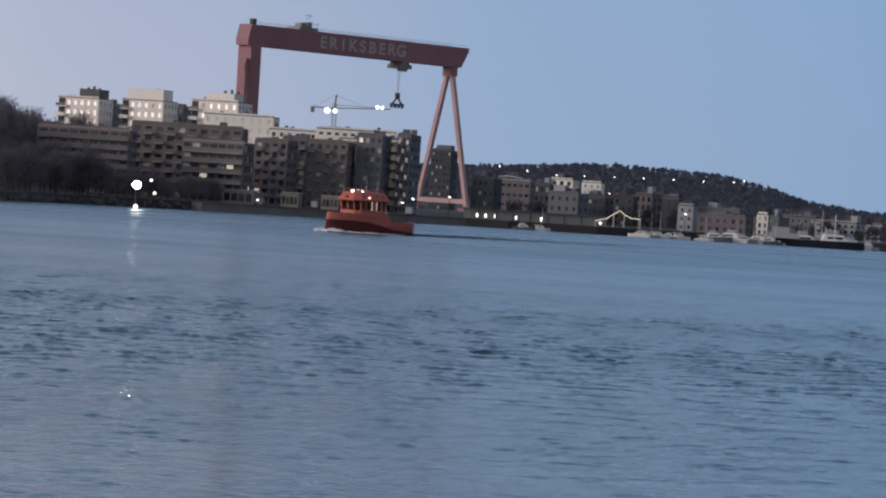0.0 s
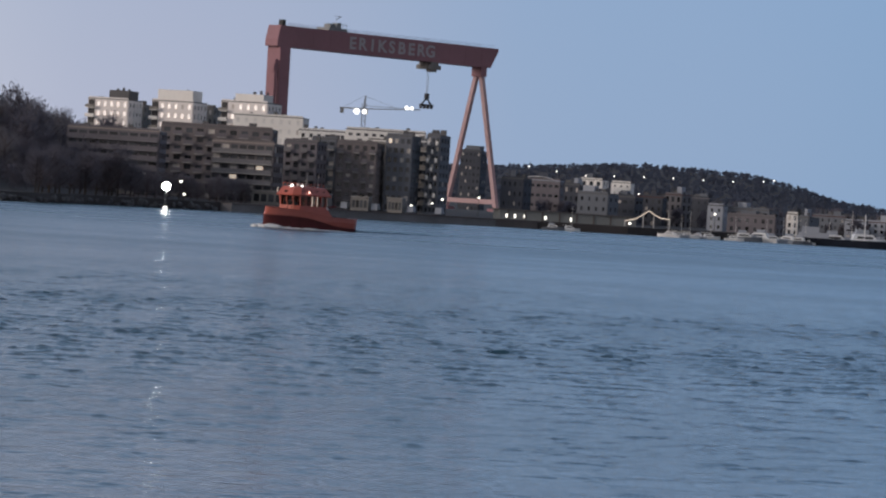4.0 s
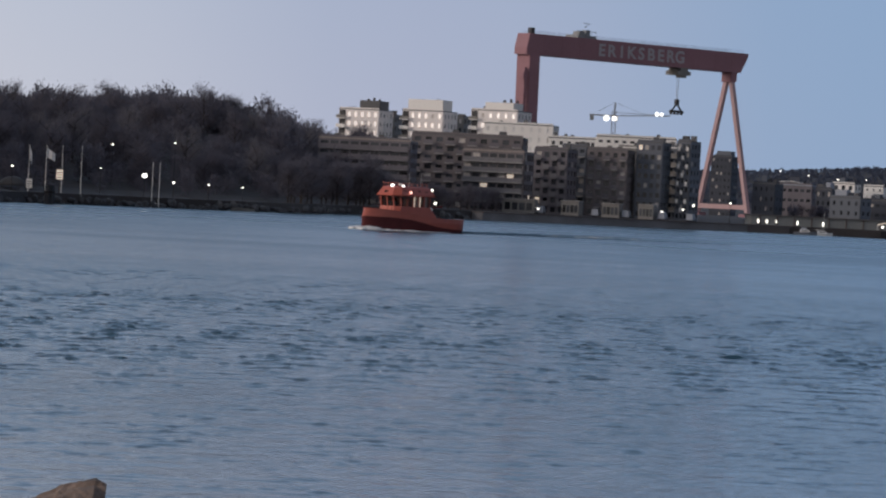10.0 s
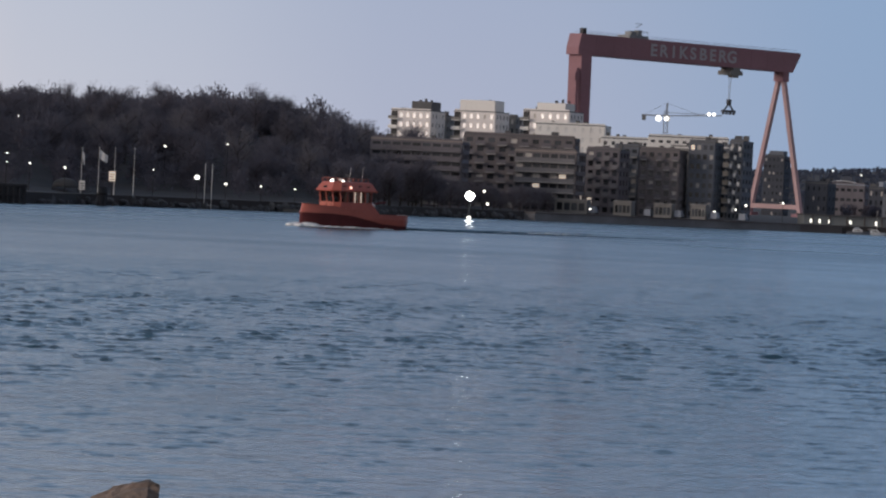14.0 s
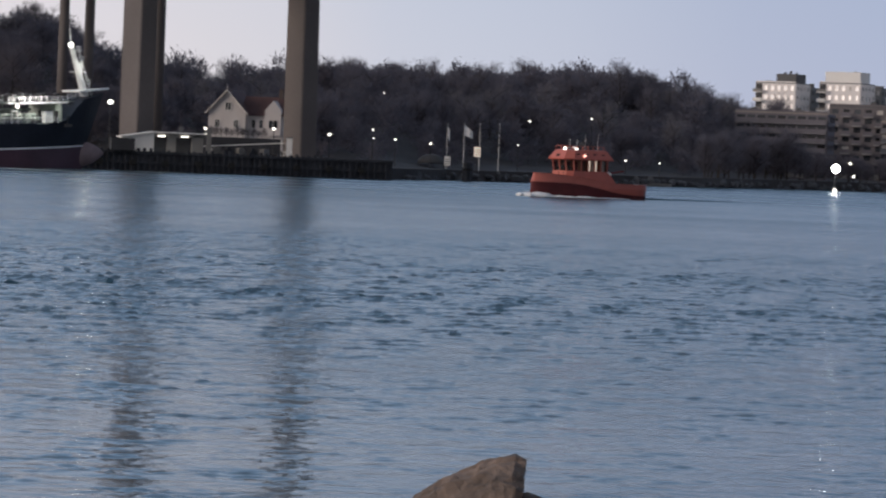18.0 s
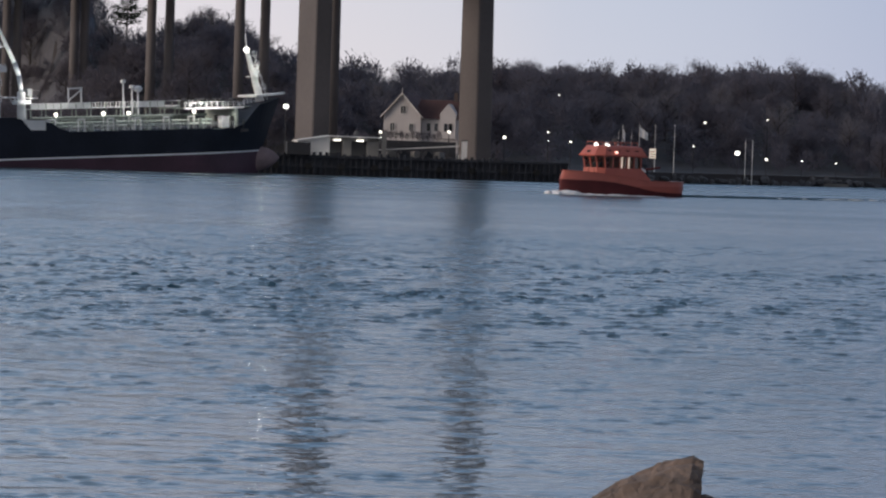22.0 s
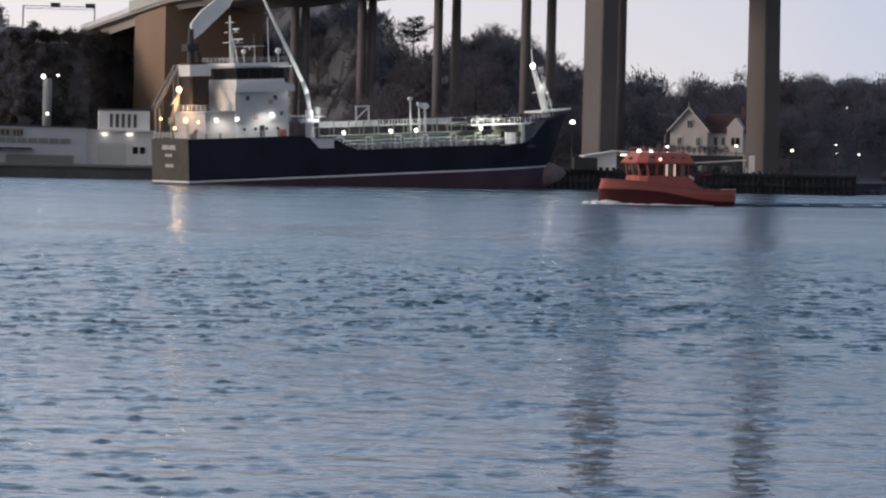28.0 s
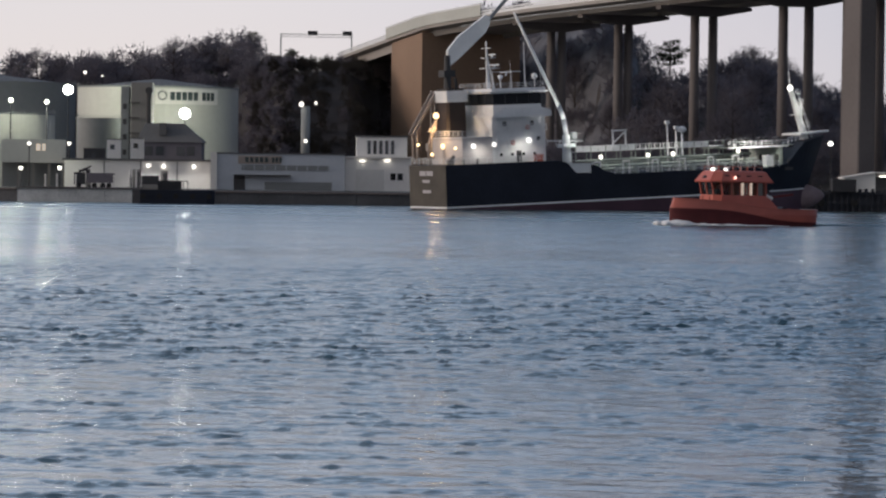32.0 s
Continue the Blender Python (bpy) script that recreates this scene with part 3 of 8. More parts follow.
def crossing(az, y):
    """How far along the bridge the line of sight at that azimuth passes y metres beside its axis."""
    d = Vector((math.sin(radians(az)), math.cos(radians(az)), 0))
    o = ABUT + ACROSS * y
    return (d.x * -o.y + d.y * o.x) / (d.y * -ALONG.x + d.x * ALONG.y)


def make_bridge():
    b = thing("suspension_bridge", pose(ABUT.x, ABUT.y, 0, 0, 0, BRIDGE_TURN), "tall concrete road bridge high over the river on slender piers", "bridge", kind="structure")
    # local x runs from the abutment to the pylon, y to its left
    block = Solid().loft([[(x, y, z) for y, z in ((-13.5, 0), (13.5, 0), (13.5, deck_z(x) - 0.2), (-13.5, deck_z(x) - 0.2))] for x in (-23, 0)])
    part("abutment", block, M["concrete_brown"], b, "brown concrete abutment tower")
    for i in range(7):
        part("formwork_joint", Solid().box(-11.5, 0, 5.5 + i * 4.9, 23.04, 27.04, 0.07), M["concrete_brown"], b)
    part("end_wall", Solid().box(-65.2, 0, deck_z(-65) - 5.2, 1.6, 26, 5.2), M["deck_concrete"], b, "pale end wall of the approach")
    for y in (-11.2, 11.2):
        part("edge_girder", Solid().loft([[(x, y + o, deck_z(x) + h) for o, h in ((-0.35, -1.9), (0.35, -1.9), (0.35, 0.25), (-0.35, 0.25))] for x in (-66, -23.2)]), M["deck_concrete"], b)
    for y in (-18.0, 18.0):
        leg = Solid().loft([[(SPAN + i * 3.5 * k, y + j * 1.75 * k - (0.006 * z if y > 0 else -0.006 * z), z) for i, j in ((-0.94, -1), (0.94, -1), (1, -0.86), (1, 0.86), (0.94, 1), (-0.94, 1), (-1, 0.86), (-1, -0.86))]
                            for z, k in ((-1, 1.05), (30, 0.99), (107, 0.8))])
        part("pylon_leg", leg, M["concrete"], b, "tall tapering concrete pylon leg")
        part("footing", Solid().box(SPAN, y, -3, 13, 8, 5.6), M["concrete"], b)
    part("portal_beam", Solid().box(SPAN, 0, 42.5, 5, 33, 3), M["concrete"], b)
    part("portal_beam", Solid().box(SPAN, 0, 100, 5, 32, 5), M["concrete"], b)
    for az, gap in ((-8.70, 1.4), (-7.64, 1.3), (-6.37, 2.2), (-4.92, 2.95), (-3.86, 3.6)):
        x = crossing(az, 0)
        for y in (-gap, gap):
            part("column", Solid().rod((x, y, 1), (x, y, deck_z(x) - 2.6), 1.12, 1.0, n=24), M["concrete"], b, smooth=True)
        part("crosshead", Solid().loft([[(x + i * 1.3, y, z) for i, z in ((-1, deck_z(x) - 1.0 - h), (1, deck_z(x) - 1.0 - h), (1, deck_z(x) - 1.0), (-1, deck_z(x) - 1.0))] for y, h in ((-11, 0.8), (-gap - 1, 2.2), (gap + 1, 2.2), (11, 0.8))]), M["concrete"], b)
    n = 30
    xs = [-66 + i * (SPAN + 430) / n for i in range(n + 1)]
    for i in range(n):
        x0, x1 = xs[i], xs[i + 1]
        d = Solid().loft([[(x, y, deck_z(x) + h) for y, h in ((-13.5, 1.4), (-13.5, 0.6), (-11, 0.2), (-10, -1), (-9, -1), (-8.6, 0.1), (8.6, 0.1), (9, -1), (10, -1), (11, 0.2), (13.5, 0.6), (13.5, 1.4))] for x in (x0, x1 - 0.05)])
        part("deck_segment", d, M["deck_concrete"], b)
        for y in (-13.4, 13.4):
            # rails are thick and white to paint the sunset sheen on their metal
            rail = Solid().beam((x0, y, deck_z(x0) + 2.5), (x1, y, deck_z(x1) + 2.5), 0.2, 0.36).beam((x0, y, deck_z(x0) + 1.75), (x1, y, deck_z(x1) + 1.75), 0.14, 0.7)
            for k in range(8):
                x = x0 + (x1 - x0) * k / 8
                rail.box(x, y, deck_z(x) + 1.4, 0.14, 0.14, 1.1)
            part("railing", rail, M["ship_white"], b, "pale metal railing")
    for i in range(6):
        x0, x1 = -27 + i * 11.5, -27 + (i + 1) * 11.5 - 0.1
        sc = Solid().loft([[(x, -13.7 + o, deck_z(x) + h) for o, h in ((-0.12, 1.4), (0.12, 1.4), (0.12, 4.1), (-0.12, 4.1))] for x in (x0, x1)])
        part("wind_screen", sc, M["tank"], b, "pale wind screen on the deck edge")
        # white colour and extra thickness stand in for the sky's glint
        part("screen_rail", Solid().beam((x0, -13.7, deck_z(x0) + 4.25), (x1, -13.7, deck_z(x1) + 4.25), 0.4, 0.45), M["ship_white"], b, "metal rail on the screen, whitened for its sheen")
    # a drain pipe runs under each edge
    for y in (-13.9, 13.9):
        for x0, x1 in zip(xs[4:22], xs[5:23]):
            part("drain_pipe", Solid().beam((x0, y * 0.9, deck_z(x0) - 0.2), (x1, y * 0.9, deck_z(x1) - 0.2), 0.3, 0.3), M["steel"], b)


make_bridge()

# ---- road signs on a gantry where the bridge meets the hill ----
for az0, az1, d, e, base, panels in ((-13.07, -11.95, 985, 2.24, 1.80, (-0.05, 0.44)), (-13.78, -13.30, 1010, 2.03, 1.70, (-0.42, 0.18))):
    wd, az = d * radians(az1 - az0), (az0 + az1) / 2
    z0 = high(base, d)
    g = thing("sign_gantry", facing(az, d, z0), "slender grey steel road sign gantry over the bridge approach", "sign gantry", "road sign gantries")
    hgt = high(e, d) - z0
    for x in (-wd / 2, wd / 2):
        part("post", Solid().box(x, 0, -3, 0.36, 0.36, 3 + hgt), M["steel"], g)
    part("truss", Solid().beam((-wd / 2, 0, hgt), (wd / 2, 0, hgt), 0.3, 0.2).beam((-wd / 2, 0, hgt - 0.8), (wd / 2, 0, hgt - 0.8), 0.2, 0.14), M["white"], g)
    for i in range(13):
        x0, x1 = -wd / 2 + wd * i / 13, -wd / 2 + wd * (i + 1) / 13
        part("truss_brace", Solid().beam((x0, 0, hgt - 0.8 * (i % 2)), (x1, 0, hgt - 0.8 * ((i + 1) % 2)), 0.1, 0.1), M["white"], g)
    for x in panels:
        part("sign_panel", Solid().box(x * wd, -0.5, hgt - 0.3, 2.6, 0.2, 1.2), M["dark_steel"], g, "back of a dark sign panel")


# ---- writing ----
def letters(word, size, mat, parent, name, place, spacing):
    """One mesh for each letter, standing in the xz plane."""
    for i, ch in enumerate(word):
        cu = bpy.data.curves.new("letter", "FONT")
        cu.body, cu.size, cu.extrude, cu.align_x = ch, size, 0.03, "CENTER"
        cu.offset = 0.028 * size
        tmp = bpy.data.objects.new("letter", cu)
        me = bpy.data.meshes.new_from_object(tmp)
        bpy.data.objects.remove(tmp)
        me.materials.clear()
        me.materials.append(mat)
        ob = part(name, me, mat, parent)
        ob.matrix_basis = pose(place[0] + i * spacing, place[1], place[2], 90, 0, 0) @ Matrix.Diagonal((1.18, 1, 1, 1))


# ---- the gantry crane ----
def make_gantry():
    l, r = at(8.80, 1640), at(12.10, 1740)
    run = r - l
    turn, length = math.degrees(math.atan2(run.y, run.x)), run.length
    g = thing("gantry_crane", pose(l.x, l.y, 0, 0, 0, turn), "huge rusty red shipyard gantry crane standing on the quay", "crane")
    top, deep = 81.5, 9.6
    girder = Solid().loft([[(x, y, z) for y, z in ((-4, top - dp), (4, top - dp), (4, top), (-4, top))] for x, dp in ((-3.6, deep), (length - 1.5, deep), (length + 3.4, 1.6))])
    girder.loft([[(x, y, z) for y, z in ((-4, top - deep), (4, top - deep), (4, zt), (-4, zt))] for x, zt in ((-5.2, top - 6.4), (-3.6, top))])
    beam = part("girder", girder, M["crane_red"], g)
    for i in range(12):
        x = 6 + i * (length - 14) / 11
        part("stiffener", Solid().box(x, -4.02, top - deep + 0.2, 0.35, 0.1, deep - 0.4), M["crane_red"], beam)
    leg = Solid().loft([[(x0 + i * a, j * b, z) for i, j in ((-1, -1), (1, -1), (1, 1), (-1, 1))] for z, x0, a, b in ((2.2, 0.5, 2.2, 7), (40, 0.3, 2.7, 4.6), (top - deep, 0, 3.3, 4.1))])
    part("fixed_leg", leg, M["crane_red"], g)
    part("stair_tower", Solid().box(-5.0, -3, 30, 1.5, 1.8, top - deep - 36).box(-5.4, -3, top - 21, 2.6, 2.4, 3.4).box(-5.0, -3, top - 28, 2.4, 2.4, 0.4).box(-5.0, -3, top - 34, 2.4, 2.4, 0.4), M["crane_red"], g, "boxed stair beside the leg")
    apex = (length - 5, 0, top - deep - 2)
    part("hinge", Solid().box(apex[0], 0, apex[2] - 2.5, 4.2, 6, 4.6), M["crane_red"], g)
    for y in (-1, 1):
        # legs and sill use a paler red that stands for light and haze
        part("hinged_leg", Solid().beam((apex[0], y * 1.2, apex[2]), (apex[0], y * 16.5, 3.6), 2.0, 2.1), M["crane_lit"], g, "paler pink hinged leg")
        part("bogie", Solid().box(apex[0], y * 16.5, 2.2, 5, 7, 2.2), M["crane_red"], g)
        part("plinth", Solid().box(apex[0], y * 16.5, 1.6, 9, 10, 0.9), M["concrete"], g)
    part("sill_beam", Solid().beam((apex[0], -16, 7.6), (apex[0], 16, 7.6), 1.8, 2.2), M["crane_lit"], g)
    part("rail_walkway", Solid().beam((0, -4.3, top + 1.1), (length, -4.3, top + 1.1), 0.12, 0.12).beam((0, 4.3, top + 1.1), (length, 4.3, top + 1.1), 0.12, 0.12), M["steel"], g)
    tr = Solid().box(33, 0, top, 12, 8, 1.3).box(31.5, 0, top + 1.3, 3.6, 4, 1.8).box(36, 0, top + 1.3, 2.6, 3, 2.6).beam((27, -3, top + 3.2), (39.5, -3, top + 3.2), 0.2, 0.2).beam((35, 0, top + 5), (38, 0, top + 7), 0.25, 0.25).beam((34, 0, top + 7), (39, 0, top + 7), 0.2, 0.2)
    for i in range(6):
        tr.box(27 + i * 2.5, -3, top + 2, 0.16, 0.16, 1.3)
    part("upper_trolley", tr, M["steel"], g, "machinery trolley on the girder")
    part("cab", Solid().box(-1, -2, top, 2.0, 2.4, 2.6), M["dark_steel"], g)
    x = 99
    part("lower_trolley", Solid().box(x, 0, top - deep - 3.4, 8.6, 8, 2.0).box(x, 0, top - deep - 1.6, 5, 8, 1.6).box(x, -2, top - deep - 4.6, 4, 3, 1.4), M["plaster_grey"], g, "pale hoist trolley under the girder")
    for dx in (-0.7, 0.7):
        part("hoist_rope", Solid().rod((x + dx, 0, top - deep - 4), (x + dx * 0.5, 0, 57), 0.12, n=5), M["steel"], g)
    hook = Solid().box(x, 0, 54.6, 2.0, 1.4, 2.4).beam((x, 0, 55), (x - 3.4, 0, 51.5), 0.6, 0.6).beam((x, 0, 55), (x + 3.4, 0, 51.5), 0.6, 0.6).box(x, 0, 51.0, 8.4, 1.6, 0.9)
    for dx in (-3.6, -1.2, 1.2, 3.6):
        hook.box(x + dx, 0, 49.8, 0.7, 1.2, 1.2)
    part("hook_block", hook, M["dark_steel"], g, "dark lifting yoke hanging from ropes")
    letters("ERIKSBERG", 7.7, M["crane_text"], beam, "letter", (43.0, -4.06, top - 7.3), 6.55)


make_gantry()


# ---- a construction crane behind the roofs ----
def make_tower_crane():
    g = thing("tower_crane", facing(10.2, 1480, 2.2), "grey construction tower crane with white work lights", "crane")
    top = high(1.42, 1480) - 2.2
    mast = Solid()
    for x, y in ((-0.8, -0.8), (0.8, -0.8), (0.8, 0.8), (-0.8, 0.8)):
        mast.box(x, y, 0, 0.3, 0.3, top + 2)
    for i in range(14):
        z = top - 28 + i * 2
        mast.beam((-0.8, -0.8, z), (0.8, -0.8, z + 2), 0.16, 0.16).beam((0.8, -0.8, z), (-0.8, -0.8, z + 2), 0.16, 0.16)
    part("mast", mast, M["steel"], g)
    part("jib", Solid().beam((0, 0, top), (23, 0, top + 1.0), 0.5, 0.4).beam((0, 0, top + 1.3), (20, 0, top + 1.2), 0.2, 0.2), M["steel"], g)
    part("counter_jib", Solid().beam((0, 0, top), (-10, 0, top), 0.8, 0.5).box(-9, 0, top - 2.2, 1.6, 1.0, 2.2), M["steel"], g)
    part("apex", Solid().beam((0, 0, top), (0.4, 0, top + 5.4), 0.7, 0.7).beam((0, 0, top + 5.4), (13, 0, top + 1), 0.1, 0.1).beam((0, 0, top + 5.4), (-9, 0, top), 0.1, 0.1), M["steel"], g)
    part("cab", Solid().box(0.9, -0.8, top - 2.2, 1.4, 1.4, 2.0), M["plaster_white"], g)
    for x, r in ((-3.0, 1.15), (0.3, 0.95), (17.5, 0.75), (19.5, 0.7)):
        part("work_light", Solid().ball(x, -1.2, top - 1.2 if x < 5 else top + 1.4, r, 8), M["lamp_white"], g, "bright white work light", smooth=True)


make_tower_crane()


# ---- houses: piers and spandrels in front of recessed panes ----
PANES = {}


def front(b, w, z0, floors, fh, bays, wall, m, share=(0.55, 0.5), lit=0.05, rng=None, balcony="", band=None, pane="glass"):
    """One facade on the parent's face m: x along it, -y outwards."""
    pw, ph = w / bays * share[0], fh * share[1]
    xs = [-w / 2] + [-w / 2 + (i + 0.5) * w / bays + e * pw / 2 for i in range(bays) for e in (-1, 1)] + [w / 2]
    zs = [z0] + [z0 + (k + 0.5) * fh + e * ph / 2 for k in range(floors) for e in (-1, 1)] + [z0 + floors * fh]
    nx, nz = len(xs), len(zs)
    verts = [(x, y, z) for y in (-0.3, 0.0) for z in zs for x in xs]

    def v(i, k, back):
        return back * nx * nz + k * nx + i
    faces = []
    for k in range(nz - 1):
        for i in range(nx - 1):
            if i % 2 and k % 2:
                # the reveal round a window opening
                q = ((i, k), (i + 1, k), (i + 1, k + 1), (i, k + 1))
                faces += [(v(*q[n], 0), v(*q[n], 1), v(*q[(n + 1) % 4], 1), v(*q[(n + 1) % 4], 0)) for n in range(4)]
            else:
                faces += [(v(i, k, 0), v(i + 1, k, 0), v(i + 1, k + 1, 0), v(i, k + 1, 0))]
    for k in range(nz - 1):
        faces += [(v(0, k, 1), v(0, k, 0), v(0, k + 1, 0), v(0, k + 1, 1)), (v(nx - 1, k, 0), v(nx - 1, k, 1), v(nx - 1, k + 1, 1), v(nx - 1, k + 1, 0))]
    ob = part("facade", Solid().add(verts, faces), wall, b)
    ob.matrix_basis = m
    key = (round(pw, 2), round(ph, 2))
    for mat in (pane, "lit_window", "curtain"):
        if (key, mat) not in PANES:
            PANES[key, mat] = Solid().box(0, -0.04, -ph / 2, pw, 0.08, ph).box(0, -0.09, -ph / 2, 0.08, 0.1, ph).mesh("window", M[mat])
    for k in range(floors):
        for i in range(bays):
            u = rng.random()
            me = PANES[key, "lit_window" if u < lit * 0.25 else "curtain" if u < lit * 3.5 else pane]
            p = part("window", me, None, ob)
            p.matrix_basis = Matrix.Translation((-w / 2 + (i + 0.5) * w / bays, 0, z0 + (k + 0.5) * fh))
    if balcony:
        for k in range(1, floors):
            spans = ((0, bays),) if balcony == "band" else tuple((i, i + 1) for i in range(bays) if (i + k * (balcony == "stagger")) % 2 == 0)
            for i0, i1 in spans:
                x0, x1 = -w / 2 + i0 * w / bays + 0.2, -w / 2 + i1 * w / bays - 0.2
                part("balcony", Solid().box((x0 + x1) / 2, -0.95, z0 + k * fh - 0.3, x1 - x0, 1.3, 0.3), M["brick_grey" if wall == M["brick_dark"] else "balcony_edge"], ob)
                part("balcony_front", Solid().box((x0 + x1) / 2, -1.52, z0 + k * fh, x1 - x0 - 0.1, 0.08, 1.0).box((x0 + x1) / 2, -1.52, z0 + k * fh + 1.0, x1 - x0, 0.14, 0.08), band or wall, ob)


def house_block(name, az0, az1, d, el, wall, side=10.0, turn=0.0, floors=6, bays=6, label="", group="", balcony="", roof="roof_grey", lit=0.05, base=2.2, share=(0.55, 0.5), band=None, side_bays=3, seed=1, top=None, pane="glass"):
    """A block whose front spans az0 to az1 and whose top is seen el degrees high."""
    rng = random.Random(seed)
    az, wd, hgt = (az0 + az1) / 2, d * radians(az1 - az0), high(el, d) - base
    b = thing(name, facing(az, d, base, turn), label, "building", group)
    part("core", Solid().box(0, side / 2 + 0.05, 0, wd - 0.1, side - 0.1, hgt), M[wall], b)
    fh = hgt / floors
    front(b, wd, 0, floors, fh, bays, M[wall], Matrix.Identity(4), share, lit, rng, balcony, M[band] if band else None, pane)
    front(b, side, 0, floors, fh, side_bays, M[wall], pose(wd / 2, side / 2, 0, 0, 0, 90), share, lit * 0.6, rng)
    front(b, side, 0, floors, fh, side_bays, M[wall], pose(-wd / 2, side / 2, 0, 0, 0, -90), share, lit * 0.6, rng)
    part("roof", Solid().box(0, side / 2, hgt, wd + 0.5, side + 0.5, 0.35), M[roof], b)
    part("parapet", Solid().box(0, -0.1, hgt + 0.35, wd, 0.2, 0.5), M[wall], b)
    for i in range(3):
        x = rng.uniform(-0.4, 0.4) * wd
        part("roof_vent", Solid().box(x, side * 0.5, hgt + 0.35, rng.uniform(0.8, 2.2), 1.4, rng.uniform(0.7, 1.6)), M["roof_grey"], b)
    if top:
        x, w2, h2, mat = top
        part("penthouse", Solid().box(x * wd, side * 0.5, hgt + 0.35, w2 * wd, side * 0.7, h2), M[mat], b)
    return b


RIVERSIDE = "riverside apartment blocks"
dark = "dark brick apartment block with balconies beside the river"
house_block("apartment_block", 5.55, 7.0, 965, 0.84, "brick_dark", 14, -8, 7, 9, "low dark brown apartment block with pale roof edge", RIVERSIDE, "band", "plaster_tan", 0.02, 2.2, (0.8, 0.55), "brick_dark", 4, 3)
house_block("apartment_block", 7.02, 8.78, 1030, 0.98, "brick_brown", 14, -6, 8, 10, "brown brick apartment block with dark balconies", RIVERSIDE, "stagger", "roof_grey", 0.03, 2.2, (0.6, 0.5), "brick_dark", 4, 4)
house_block("apartment_block", 7.84, 8.82, 985, 0.76, "brick_brown", 15, -10, 6, 7, "brown apartment block ringed by pale balcony slabs", RIVERSIDE, "band", "plaster_tan", 0.06, 2.2, (0.8, 0.6), "brick_grey", 4, 5)
house_block("apartment_block", 8.98, 9.50, 1010, 0.83, "brick_dark", 13, -12, 7, 4, dark, RIVERSIDE, "stagger", "roof_grey", 0.03, 2.2, (0.6, 0.55), "brick_grey", 3, 6)
house_block("apartment_block", 9.42, 9.80, 1040, 0.90, "brick_slate", 13, -12, 7, 3, "slate grey apartment block with jutting pale balconies", RIVERSIDE, "stagger", "roof_grey", 0.06, 2.2, (0.6, 0.5), "town_grey", 3, 7)
house_block("apartment_block", 9.82, 10.45, 1020, 0.87, "brick_brown", 13, -9, 7, 5, dark, RIVERSIDE, "stagger", "roof_grey", 0.03, 2.2, (0.55, 0.5), "brick_dark", 3, 8)
house_block("apartment_block", 10.30, 10.68, 1060, 0.92, "plaster_grey", 13, -9, 8, 3, "pale grey apartment block between darker ones", RIVERSIDE, "", "plaster_white", 0.05, 2.2, (0.5, 0.5), None, 3, 9)
house_block("apartment_block", 10.60, 11.00, 1025, 1.02, "brick_slate", 13, -10, 8, 4, "dark slate apartment block with a grid of small windows", RIVERSIDE, "", "roof_grey", 0.05, 2.2, (0.6, 0.5), "brick_dark", 3, 10)
house_block("apartment_block", 11.02, 11.28, 1050, 0.95, "brick_slate", 13, -10, 8, 3, "slate blue apartment block with glazed balconies", RIVERSIDE, "band", "plaster_white", 0.03, 2.2, (0.6, 0.5), "plaster_grey", 3, 11)
house_block("apartment_block", 11.24, 11.44, 1030, 1.06, "brick_slate", 13, -12, 9, 3, "dark apartment block with pale jutting balconies", RIVERSIDE, "stagger", "roof_grey", 0.04, 2.2, (0.6, 0.5), "plaster_white", 3, 12)
# pale roofs and upper storeys behind them
house_block("apartment_block", 9.95, 11.2, 1130, 1.08, "plaster_white", 12, 0, 9, 10, "long white apartment block rising behind dark roofs", RIVERSIDE, "", "roof_grey", 0.0, 2.2, (0.5, 0.3), None, 2, 13)
house_block("apartment_block", 9.2, 9.95, 1180, 1.02, "plaster_white", 12, 0, 8, 6, "white apartment block behind dark roofs", RIVERSIDE, "", "roof_grey", 0.0, 2.2, (0.4, 0.4), None, 2, 14)
house_block("apartment_block", 8.15, 9.25, 1250, 1.20, "plaster_white", 14, -8, 9, 8, "white terraced block below the tall towers", RIVERSIDE, "", "roof_grey", 0.03, 2.2, (0.35, 0.5), None, 3, 15, None, "pane_pale")
TOWERS = "white apartment towers"
